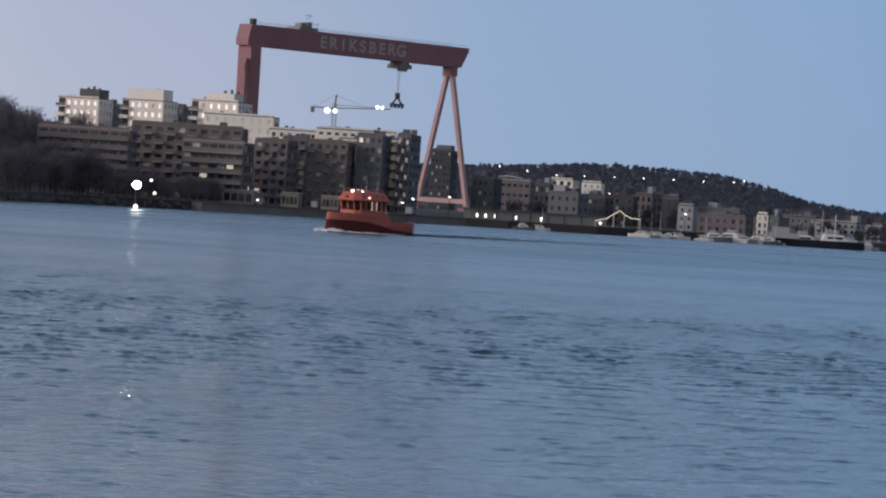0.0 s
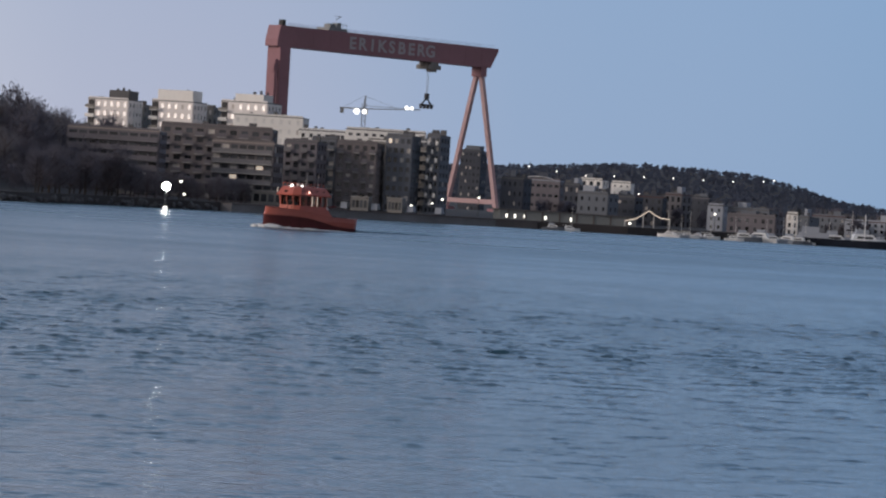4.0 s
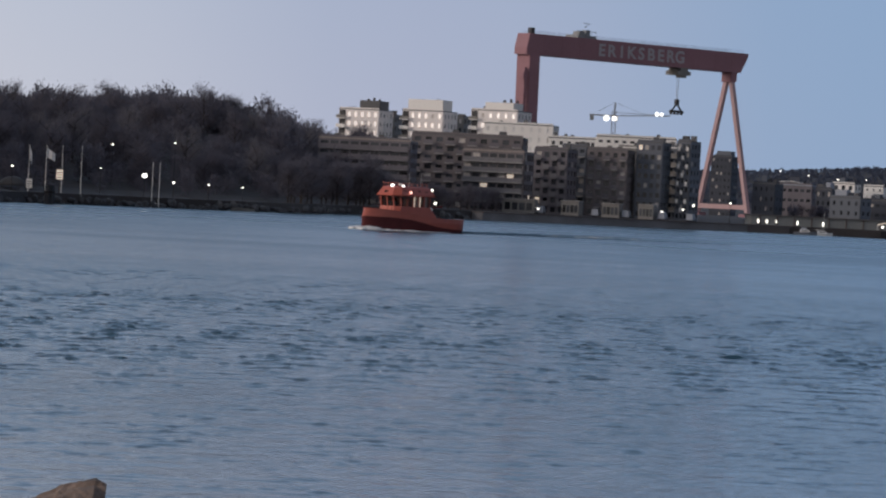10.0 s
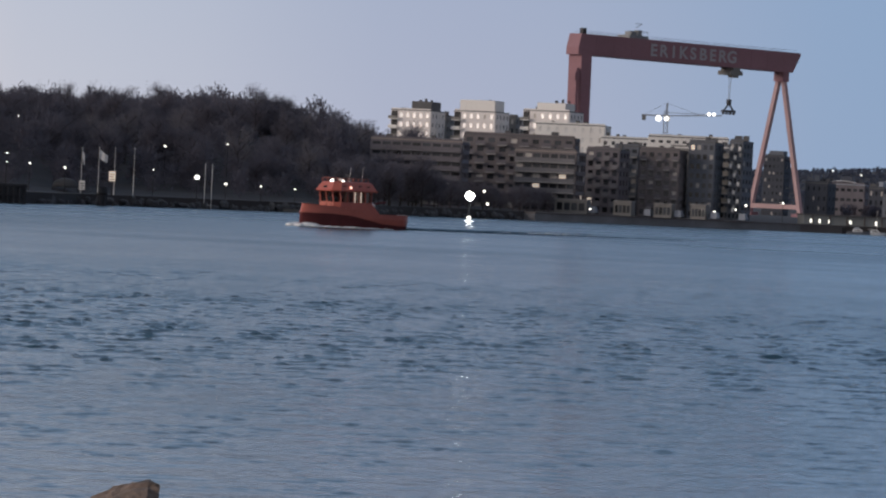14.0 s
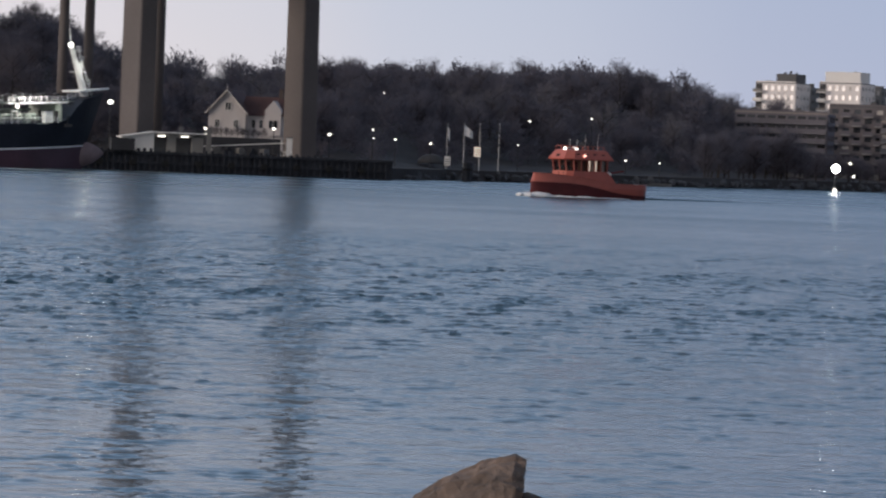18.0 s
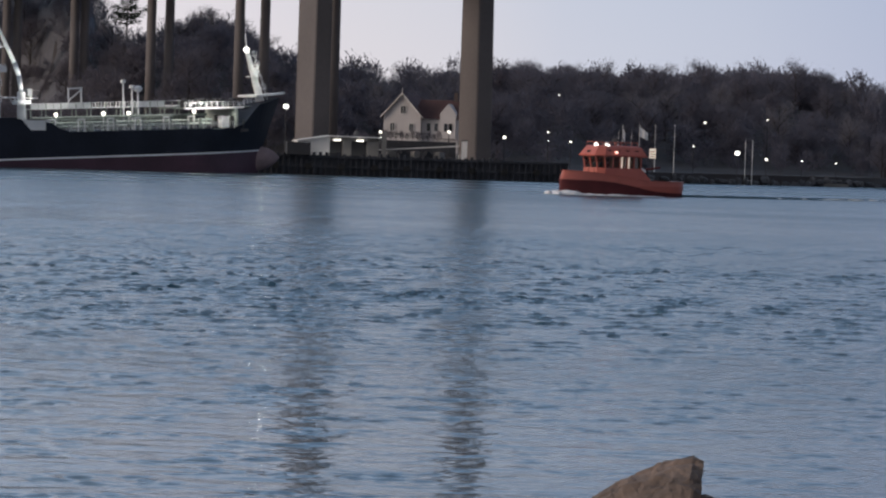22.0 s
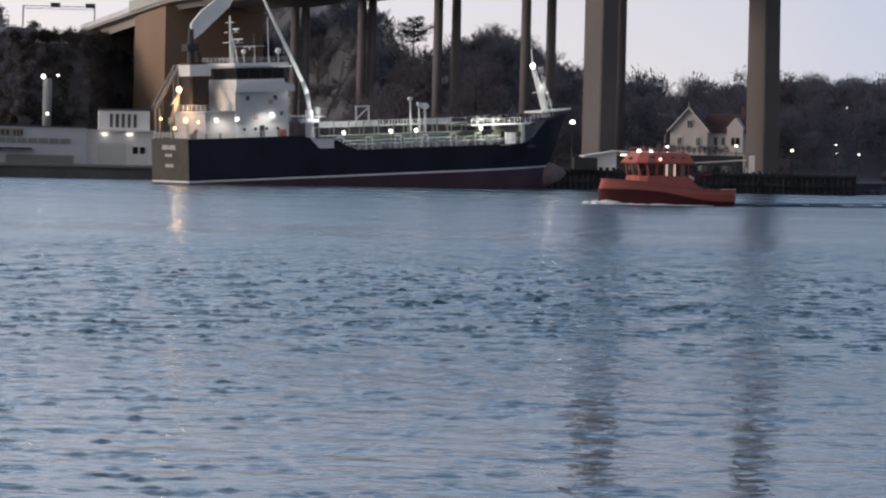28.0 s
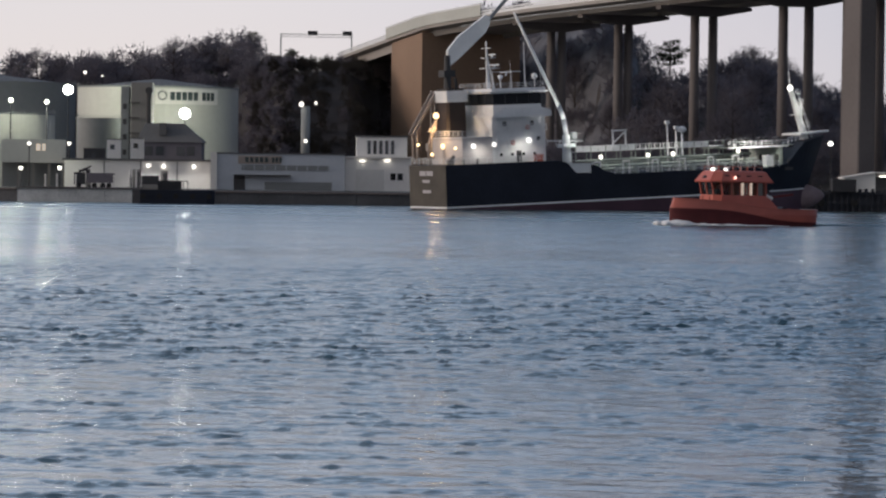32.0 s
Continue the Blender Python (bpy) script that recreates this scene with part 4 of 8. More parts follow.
for a0, a1, e, k in ((5.83, 6.50, 1.31, 1), (6.83, 7.52, 1.34, 2), (7.92, 8.70, 1.40, 3)):
    # all tower panes emit evenly; no rooms are built behind them
    tower = house_block("apartment_tower", a0, a1, 1380, e, "tower_plaster", 14, -22, 10, 6, "tall white apartment tower with a balcony stack at one corner", TOWERS, "", "roof_grey", 0.05, 2.2, (0.34, 0.45), None, 4, 20 + k,
                        ((0.2, 0.5, 3.4, "roof_grey"), (0.0, 0.86, 4.2, "plaster_white"), (0.05, 0.62, 3.0, "plaster_white"))[k - 1], "glow_pale")
    tw_w, tw_h = 1380 * radians(a1 - a0), high(e, 1380) - 2.2
    for f in range(3, 10):
        z = f * tw_h / 10
        slab = part("corner_balcony", Solid().box(-tw_w / 2 + 1.2, -1.1, z, 3.6, 2.0, 0.3), M["plaster_white"], tower, "white corner balcony")
        part("balcony_front", Solid().box(-tw_w / 2 + 1.2, -2.05, z + 0.3, 3.6, 0.1, 1.0), M["plaster_grey" if f % 2 else "plaster_white"], slab)
        # flat dark plate: the recess's shade is put into its colour
        part("balcony_recess", Solid().box(-tw_w / 2 + 1.3, -0.33, z + 0.3, 2.6, 0.06, tw_h / 10 - 0.5), M["dark_steel"], tower)
    for f in range(2, 9):
        part("stair_window", Solid().box(tw_w / 2 + 0.34, 5.6, f * tw_h / 10 + 0.3, 0.08, 1.2, tw_h / 10 - 0.5), M["pane_pale"], tower)
    for q in range(3):
        part("roof_aerial", Solid().box((0.1 + 0.14 * q) * tw_w, 5, tw_h + 3.4, 0.9 - 0.2 * q, 0.9, 1.0 + 0.5 * (q % 2)), M["dark_steel"], tower)
for a0, a1, e, k in ((6.50, 6.72, 1.25, 1), (7.56, 7.82, 1.28, 2)):
    house_block("apartment_tower", a0, a1, 1400, e, "plaster_grey", 14, -15, 10, 3, "grey tower wing behind the white front", TOWERS, "", "roof_grey", 0.03, 2.2, (0.4, 0.5), None, 3, 30 + k)
house_block("office_tower", 11.78, 12.10, 1900, 0.86, "town_dark", 18, -10, 9, 5, "brown brick tower seen through the crane legs", "", "", "roof_grey", 0.05, 2.2, (0.4, 0.4), None, 3, 40, (0.05, 0.7, 2.6, "town_grey"))


for a0, a1, hh in ((8.50, 9.02, 3.6), (9.44, 9.72, 3.8), (10.08, 10.36, 3.6), (10.66, 10.90, 3.8)):
    az, d = (a0 + a1) / 2, 982
    pv = thing("quay_pavilion", facing(az, d, 2.2, -10), "pale low pavilion before the apartment blocks", "pavilion", "pavilions on the quay")
    wd = d * radians(a1 - a0)
    part("wall", Solid().box(0, 3, 0, wd, 6, hh), M["plaster_grey"], pv)
    part("roof", Solid().box(0, 3, hh, wd + 0.5, 6.5, 0.25), M["balcony_edge"], pv)
    for i in range(4):
        part("window", Solid().box((i - 1.5) * wd / 4.4, -0.04, 0.8, wd / 6, 0.1, 2.0), M["glass"], pv)
for a0, w in ((9.12, 1.4), (10.48, 1.2), (11.05, 1.6), (11.5, 1.2), (10.0, 1.0)):
    vn = thing("parked_van", facing(a0, 985, 2.2, 80), "pale van parked on the quay", "van", "vans on the quay")
    part("body", Solid().loft([[(x, y * k, z) for x, y in ((-2.4, -0.9), (x1, -0.9), (x1, 0.9), (-2.4, 0.9))] for z, x1, k in ((0.35, 2.5, 1), (1.1, 2.45, 1), (1.9, 1.3, 0.92), (2.1, 1.1, 0.86))]), M["town_pale"], vn)
    part("windscreen", Solid().box(1.75, 0, 1.2, 0.5, 1.6, 0.6, ry=-20), M["glass"], vn)
    for x in (-1.5, 1.5):
        for y in (-0.85, 0.85):
            part("wheel", Solid().rod((x, y - 0.1, 0.35), (x, y + 0.1, 0.35), 0.35, n=12), M["rubber"], vn)


def town_height(mark, y):
    return -0.69 + (441 - y + (mark - 784) * 0.0645) / 112


# ---- the town down the river, from the crane to the marina ----
TOWN = "waterfront town houses"
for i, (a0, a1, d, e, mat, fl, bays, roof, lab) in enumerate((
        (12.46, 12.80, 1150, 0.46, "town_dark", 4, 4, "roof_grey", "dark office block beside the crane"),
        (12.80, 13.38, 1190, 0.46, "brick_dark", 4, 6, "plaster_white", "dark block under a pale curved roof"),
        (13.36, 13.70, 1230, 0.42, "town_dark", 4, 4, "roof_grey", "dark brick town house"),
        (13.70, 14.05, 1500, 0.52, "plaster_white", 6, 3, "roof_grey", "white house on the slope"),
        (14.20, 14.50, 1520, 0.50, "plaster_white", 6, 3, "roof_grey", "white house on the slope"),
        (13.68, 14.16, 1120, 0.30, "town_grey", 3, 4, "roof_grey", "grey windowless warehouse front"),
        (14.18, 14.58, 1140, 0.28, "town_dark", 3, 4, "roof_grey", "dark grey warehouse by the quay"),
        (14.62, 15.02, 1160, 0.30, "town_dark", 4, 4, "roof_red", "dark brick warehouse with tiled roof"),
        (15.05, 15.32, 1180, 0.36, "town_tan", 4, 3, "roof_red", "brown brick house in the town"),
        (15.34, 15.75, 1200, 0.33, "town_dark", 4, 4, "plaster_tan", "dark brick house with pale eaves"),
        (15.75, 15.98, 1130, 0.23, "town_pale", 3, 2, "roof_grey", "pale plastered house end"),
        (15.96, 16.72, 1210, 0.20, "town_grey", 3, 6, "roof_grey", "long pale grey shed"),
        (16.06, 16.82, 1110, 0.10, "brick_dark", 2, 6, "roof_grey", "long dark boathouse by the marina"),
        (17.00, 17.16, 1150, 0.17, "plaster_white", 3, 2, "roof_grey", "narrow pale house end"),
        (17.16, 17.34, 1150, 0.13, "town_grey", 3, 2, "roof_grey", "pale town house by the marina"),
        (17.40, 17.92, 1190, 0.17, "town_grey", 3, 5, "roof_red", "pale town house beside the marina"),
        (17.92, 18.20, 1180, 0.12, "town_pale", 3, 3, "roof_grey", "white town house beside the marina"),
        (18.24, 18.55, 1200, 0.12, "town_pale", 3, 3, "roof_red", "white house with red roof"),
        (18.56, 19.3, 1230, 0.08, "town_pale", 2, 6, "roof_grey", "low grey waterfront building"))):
    # plasters give way to the town copies tinted for haze
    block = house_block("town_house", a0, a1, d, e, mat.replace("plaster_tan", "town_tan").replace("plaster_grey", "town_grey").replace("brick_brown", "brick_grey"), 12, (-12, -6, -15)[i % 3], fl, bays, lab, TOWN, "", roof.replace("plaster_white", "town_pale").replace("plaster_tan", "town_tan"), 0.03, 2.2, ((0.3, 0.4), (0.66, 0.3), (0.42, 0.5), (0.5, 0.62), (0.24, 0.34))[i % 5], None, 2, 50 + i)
    wd, hh = d * radians(a1 - a0), high(e, d) - 2.2
    up = random.Random(400 + i)
    part("stair_head", Solid().box(up.uniform(-0.3, 0.3) * wd, 6, hh, wd * up.uniform(0.18, 0.4), 5, up.uniform(1.6, 3.0)), M[("town_grey", "town_dark", "town_pale")[i % 3]], block)
    for k in range(2):
        part("chimney", Solid().box(up.uniform(-0.42, 0.42) * wd, up.uniform(2, 9), hh, 0.9, 0.9, up.uniform(1.4, 2.6)), M["town_dark"], block)
    if i == 1:
        part("curved_roof", Solid().loft([[(x * wd / 2, y, hh + 0.4 + 1.1 * (1 - (x + 0.3) ** 2) * k) for y, k in ((-0.8, 0.9), (11, 1.1), (11, 0.9), (-0.8, 0.75))] for x in (-0.9, -0.6, -0.3, 0.0, 0.3, 0.6, 0.7)]), M["plaster_white"], block, "pale curved roof")

# low quay shed with lit doors
q0, q1 = at(12.45, 1030), at(14.62, 1040)
shed = thing("quay_shed", pose((q0.x + q1.x) / 2, (q0.y + q1.y) / 2, 0, 0, 0, math.degrees(math.atan2(q1.y - q0.y, q1.x - q0.x))), "long low dark quay shed with lit doorways", "shed")
sl = (q1 - q0).length
part("wall", Solid().box(0, 4, 2.2, sl, 8, 2.6), M["tank_grey"], shed)
part("roof", Solid().box(0, 4, 4.8, sl + 1, 9, 0.35), M["roof_grey"], shed)
for i in range(8):
    part("column", Solid().box(-sl / 2 + (i + 0.5) * sl / 8, -0.12, 2.2, 0.4, 0.24, 2.6), M["concrete"], shed)
for mark in (870, 885, 902, 939, 984):
    az = 11.79 + (mark - 784) / 112
    part("lit_door", Solid().box((az - 13.53) / 2.17 * sl, -0.1, 2.7, 0.4, 0.2, 1.0), M["lamp_small"], shed, "bright lit doorway")


# ---- the moored tanker: local x from the transom forward, -y its starboard side ----
def make_tanker():
    s = thing("tanker", pose(-115.4, 611.2, 0, 0, -3.0, 38), "small black tanker with white deckhouse moored at the quay", "ship")

    def half(x, z):
        stem = 77.5 + 0.45 * z if z > 0 else 77.5 + 0.2 * z
        y = 7.5 if x > 14 else 6.9 + 0.6 * x / 14
        if x > 54:
            k = min((x - 54) / (stem - 54), 1)
            y *= 1 - k ** (2.2 + 0.12 * max(z, 0))
        return max(y, 0.06)

    def sheer(x):
        return float(np.interp(x, [0, 21.5, 23.4, 25.2, 29, 32, 68, 70.5, 72.5, 74.5, 83], [7.5, 7.5, 7.1, 5.2, 5.1, 4.7, 4.7, 5.4, 7.4, 8.8, 10.1]))

    xs = [0, 4, 9, 14, 17, 19, 21.5, 22.4, 23.4, 24.3, 25.2, 27, 29, 30.5, 32, 36, 40, 47, 54, 58, 62, 64, 66, 68, 69.2, 70.5, 71.5, 72.5, 73.5, 74.5, 76, 77.3, 78.4, 79.5, 80.5, 81.4]

    def shell(levels):
        rings = []
        for x in xs:
            zs = [z if z is not None else sheer(x) for z in levels]
            xz = [min(x, 77.4 + (0.45 if z > 0 else 0.2) * z) for z in zs]
            rings.append([(a, -half(a, z), z) for a, z in zip(xz, zs)] + [(a, half(a, z), z) for a, z in reversed(list(zip(xz, zs)))])
        return Solid().loft(rings)

    part("bottom_plating", shell((-6, -3, 0.1)), M["hull_red"], s, "dark red underwater plating")
    part("boot_line", shell((0.1, 0.42)), M["ship_white"], s, "white painted waterline band")
    part("hull", shell((0.42, 2.5, None)), M["hull_black"], s, "black hull side")
    # plate paler than the hull side: sunset light put into its colour
    part("transom", Solid().box(-0.04, 0, 0.42, 0.08, 13.7, 7.06), M["transom"], s, "transom plating greyed for the sunset light on it")
    part("transom_line", Solid().box(-0.06, 0, 0.1, 0.12, 13.6, 0.32), M["ship_white"], s)
    bulb = Solid().loft([[(x, r * math.cos(a), -1.2 + r * 2.05 * math.sin(a)) for a in (2 * math.pi * i / 14 for i in range(14))] for x, r in ((74, 1.2), (77.0, 1.15), (78.8, 0.9), (80.4, 0.5), (81.4, 0.08))])
    part("bulbous_bow", bulb, M["bulb_paint"], s, "grey bulbous bow lifted out of the water", smooth=True)
    # unreadable name and home port on the transom
    for y, w, z, h in ((1.7, 2.2, 5.7, 0.8), (-0.9, 2.4, 5.7, 0.8), (0.5, 2.6, 4.5, 0.5), (0.3, 3.0, 2.7, 0.55)):
        part("name_bar", Solid().box(-0.08, y, z, 0.08, w, h), M["crane_text"], s, "pale lettering bar")
    # decks
    part("poop_deck", Solid().box(11, 0, 7.3, 21.6, 13.2, 0.16), M["deck_green"], s)
    part("main_deck", Solid().box(45.5, 0, 4.5, 39, 14.2, 0.16), M["deck_green"], s)
    part("side_bulwark", Solid().loft([[(x, -7.0, 4.7), (x, -6.9, 4.7), (x, -6.9, zt), (x, -7.0, zt)] for x, zt in ((23.4, 7.3), (25.0, 7.2), (28.6, 7.1), (29.8, 5.2))]), M["boom_white"], s, "pale lit bulwark plate below the hose crane")
    part("bulwark_wing", Solid().loft([[(x, -7.25, 4.5), (x, -7.1, 4.5), (x, -7.1, zt), (x, -7.25, zt)] for x, zt in ((28.4, 6.6), (29.6, 6.3), (31.0, 5.4), (33.2, 4.75))]), M["hull_black"], s, "black sloping bulwark wing")
    part("mooring_roller", Solid().rod((24.6, -7.3, 7.1), (28.4, -7.3, 7.0), 0.12, n=10), M["dark_steel"], s)
    # railings: stanchions and three rails
    def railing(p0, p1, h=1.1, step=1.6):
        p0, p1 = Vector(p0), Vector(p1)
        r = Solid()
        n = max(2, round((p1 - p0).length / step))
        for i in range(n + 1):
            p = p0.lerp(p1, i / n)
            r.box(p.x, p.y, p.z, 0.07, 0.07, h)
        for k in (0.4, 0.72, 1.0):
            r.beam(p0 + Vector((0, 0, h * k)), p1 + Vector((0, 0, h * k)), 0.06, 0.06)
        part("railing", r, M["ship_white"], s, "white tube railing")

    railing((0.2, -6.6, 7.5), (19, -7.3, 7.5))
    railing((0.2, -6.6, 7.5), (0.2, 6.6, 7.5))
    railing((0.2, 6.6, 7.5), (19, 7.3, 7.5))
    railing((33, -7.3, 4.7), (67, -7.3, 4.7))
    railing((28, 7.3, 4.7), (65, 7.3, 4.7))
    # deckhouse
    dh = part("deckhouse", Solid().box(15.0, 0, 7.4, 10.4, 11.6, 8.0), M["ship_white"], s)
    for z in (10.2, 12.9):
        part("deck_edge", Solid().box(15.0, 0, z, 10.9, 12.1, 0.18), M["ship_white"], s)
    part("bridge_deck", Solid().box(15.0, 0, 15.4, 11.6, 14.4, 0.25), M["ship_white"], s)
    railing((9.4, -7.1, 15.6), (20.6, -7.1, 15.6))
    railing((9.4, -7.1, 15.6), (9.4, 7.1, 15.6))
    part("wheelhouse", Solid().box(15.0, 0, 15.6, 9.4, 11.0, 1.9), M["ship_white"], s)
    glz = part("wheelhouse_glazing", Solid().box(15.0, 0, 17.5, 9.3, 10.9, 2.3), M["dark_pane"], s, "dark band of wheelhouse windows")
    for i in range(5):
        x = 10.3 + i * 9.4 / 4
        part("mullion", Solid().box(x, -5.48, 17.5, 0.12, 0.12, 2.3), M["dark_steel"], glz)
    for i in range(5):
        part("mullion", Solid().box(10.32, -5.4 + i * 2.7, 17.5, 0.12, 0.12, 2.3), M["dark_steel"], glz)
    part("wheelhouse_roof", Solid().box(15.0, 0, 19.8, 10.6, 12.4, 0.55), M["ship_white"], s)
    railing((10, -6, 20.35), (20, -6, 20.35), 0.9)
    railing((10, -6, 20.35), (10, 6, 20.35), 0.9)
    for z in (10.38, 13.08):
        railing((9.6, -6.0, z), (20.4, -6.0, z), 1.0)
        railing((9.6, -6.0, z), (9.6, 6.0, z), 1.0)
    for y in (-7.15, 7.15):
        part("wing_bulwark", Solid().loft([[(x, y + o, z) for o, z in ((-0.06, 15.3), (0.06, 15.3), (0.06, zt), (-0.06, zt))] for x, zt in ((9.3, 16.0), (11.5, 16.9), (19.0, 16.9), (20.8, 16.2))]), M["ship_white"], s, "white bridge wing bulwark")
    part("eyebrow", Solid().loft([[(x, y, z) for x, y in ((10.0 - o, -5.7 - o), (20.0 + o, -5.7 - o), (20.0 + o, 5.7 + o), (10.0 - o, 5.7 + o))] for z, o in ((19.45, 0.5), (19.8, 0.9))]), M["ship_white"], s, "flared sun brow over the windows")
    for x, z, w, h in ((12.2, 13.8, 0.7, 0.8), (17.6, 13.8, 0.7, 0.8), (18.8, 11.1, 0.6, 0.7), (12.6, 16.2, 0.7, 0.7)):
        part("square_window", Solid().box(x, -5.56 if z > 15 else -5.84, z, w, 0.14, h), M["glass"], dh)
    part("side_door", Solid().box(14.9, -5.85, 7.6, 0.9, 0.14, 1.9), M["dark_steel"], dh, "dark steel side door")
    part("fire_locker", Solid().box(18.6, -6.2, 7.5, 1.4, 0.7, 1.2), M["boat_orange"], s, "red fire hose locker")
    for x, z in ((13.6, 10.9), (16.6, 13.5)):
        ring = Solid()
        for i in range(10):
            a, b2 = 2 * math.pi * i / 10, 2 * math.pi * (i + 1) / 10
            ring.rod((x + 0.32 * math.cos(a), -6.08, z + 0.32 * math.sin(a)), (x + 0.32 * math.cos(b2), -6.08, z + 0.32 * math.sin(b2)), 0.08, n=6)
        part("lifebuoy", ring, M["boat_orange"], s, "orange lifebuoy on the railing")
    for x in (10.6, 19.4):
        part("drain_pipe", Solid().rod((x, -5.95, 7.5), (x, -5.95, 15.4), 0.07, n=6), M["ship_white"], dh)
    for k in range(9):
        part("vent_cowl", Solid().rod((1.2 + k * 0.95, -5.6 + 0.9 * (k % 3), 7.5), (1.2 + k * 0.95, -5.6 + 0.9 * (k % 3), 8.4 + 0.35 * (k % 3)), 0.22, 0.3, n=10), M["plaster_grey"], s)
    # portholes and doors on the two faces that show
    for z in (8.3,):
        for i in range(4):
            part("porthole", Solid().rod((11.4 + i * 2.2, -5.84, z + 0.6), (11.4 + i * 2.2, -5.76, z + 0.6), 0.28, n=10), M["glass"], dh)
    for y in (-3.5, 0.5, 3.8):
        part("door", Solid().box(9.76, y, 7.5, 0.1, 0.9, 2.0), M["dark_steel"], dh)
    for z, y0 in ((7.5, -4.6), (10.3, -1.4), (13.0, -4.6)):
        st = Solid()
        y1 = y0 + (3.2 if y0 < -3 else -3.2)
        for dx in (-0.35, 0.35):
            st.beam((9.2 + dx, y0, z), (9.2 + dx, y1, z + 2.8), 0.08, 0.3)
        for i in range(9):
            st.box(9.2, y0 + (y1 - y0) * i / 9, z + 2.8 * i / 9, 0.7, 0.25, 0.05)
        part("stair", st, M["ship_white"], s, "white outside ladder")
    # funnel casing, lit from the aft deck
    part("aft_house", Solid().box(7.0, 0, 7.4, 6.0, 11.2, 4.6), M["house_cream"], s, "pale aft house lit by warm lamps")
    part("aft_house_edge", Solid().box(7.0, 0, 12.0, 6.5, 11.8, 0.16), M["ship_white"], s)
    railing((4.0, -5.7, 12.1), (4.0, 5.7, 12.1))
    railing((4.0, -5.7, 12.1), (9.8, -5.7, 12.1))
    fun = part("funnel", Solid().loft([[(6.6 + i * 1.9 * k, 3.0 + j * 2.2 * k, z) for i, j in ((-1, -0.8), (-0.8, -1), (0.8, -1), (1, -0.8), (1, 0.8), (0.8, 1), (-0.8, 1), (-1, 0.8))] for z, k in ((12.0, 1.0), (18, 1.0), (20.6, 0.92))]), M["funnel"], s, "dark brown funnel casing")
    part("funnel_band", Solid().box(6.6, 3.0, 18.2, 4.1, 4.7, 2.0), M["ship_white"], fun, "white band with platform round the funnel")
    for x, y in ((5.8, 2.2), (7.4, 2.2), (6.6, 3.9)):
        part("exhaust_pipe", Solid().rod((x, y, 20.4), (x - 0.3, y, 22.4), 0.28, n=10), M["dark_steel"], fun)
    # radar mast and aerials
    mast = Solid().rod((12.3, 0, 20.3), (12.3, 0, 28.6), 0.28, 0.16).rod((13.2, -0.8, 20.3), (12.4, 0, 26), 0.14).rod((13.2, 0.8, 20.3), (12.4, 0, 26), 0.14)
    mast.box(12.8, 0, 23.8, 2.8, 2.2, 0.14).box(12.6, 0, 25.6, 2.2, 1.6, 0.12).box(12.3, 0, 27.3, 0.3, 3.4, 0.12)
    rm = part("radar_mast", mast, M["ship_white"], s)
    for x, z, l in ((13.8, 24.3, 3.2), (13.4, 26.1, 2.2), (16.0, 23.0, 4.2)):
        part("radar_scanner", Solid().box(x, 0, z, 0.25, l, 0.28).rod((x, 0, z - 0.5), (x, 0, z), 0.18), M["ship_white"], rm)
    part("signal_yard", Solid().beam((12.3, -0.3, 23.2), (18.6, -0.6, 23.2), 0.12, 0.12).rod((18.6, -2, 20.3), (18.6, -2, 28.2), 0.12, 0.07), M["ship_white"], s)
    for x, y, r in ((19.2, -4.4, 0.55), (17.0, 4.0, 0.45)):
        part("satellite_dome", Solid().ball(x, y, 22.3, r, 12).rod((x, y, 20.3), (x, y, 22), 0.09), M["ship_white"], s, smooth=True)
    for x, y, h in ((20.0, -5, 4.2), (19.6, 5, 5), (10.6, -5.2, 4.5), (14, -5.6, 3)):
        part("whip_aerial", Solid().rod((x, y, 20.3), (x, y, 20.3 + h), 0.05, 0.02, n=5), M["ship_white"], s)
    # stern davit with a free-fall ramp and the provision jib
    ramp = Solid()
    for y in (5.2, 6.8):
        ramp.beam((0.2, y, 12.8), (5.0, y, 20.2), 0.3, 0.5)
    for i in range(8):
        ramp.box(0.6 + i * 0.6, 6.0, 13.4 + i * 0.93, 0.12, 1.6, 0.12)
    for x, z in ((0.8, 13.6), (4.6, 19.4)):
        ramp.box(x, 5.2, 7.4, 0.3, 0.3, z - 7.4).box(x, 6.8, 7.4, 0.3, 0.3, z - 7.4)
    part("lifeboat_ramp", ramp, M["plaster_tan"], s, "slanting steel lifeboat ramp")
    part("stern_crane", Solid().rod((1.5, 2.0, 7.5), (1.5, 2.0, 11.0), 0.32).beam((1.5, 2.0, 10.8), (3.2, 2.2, 15.6), 0.45, 0.5).beam((3.2, 2.2, 15.4), (1.4, 2.0, 13.2), 0.25, 0.25).beam((1.5, 2, 11), (2.4, 2, 8.6), 0.3, 0.3).box(1.5, 2.0, 10.0, 0.9, 0.9, 1.2), M["plaster_tan"], s, "folded tan stern crane")
    part("provision_jib", Solid().loft([[(x, 4.2 + j * 0.35, z + k) for j, k in ((-1, -h), (1, -h), (1, h), (-1, h))] for x, z, h in ((6.8, 25.8, 1.5), (9.0, 27.7, 1.9), (14.4, 31.7, 1.5), (15.3, 32.4, 0.6))]), M["boom_white"], s, "broad white tapered crane jib")
    part("jib_extension", Solid().beam((14.6, 4.2, 31.9), (22.5, 4.2, 39.4), 0.4, 0.55), M["steel"], s, "thin grey jib extension")
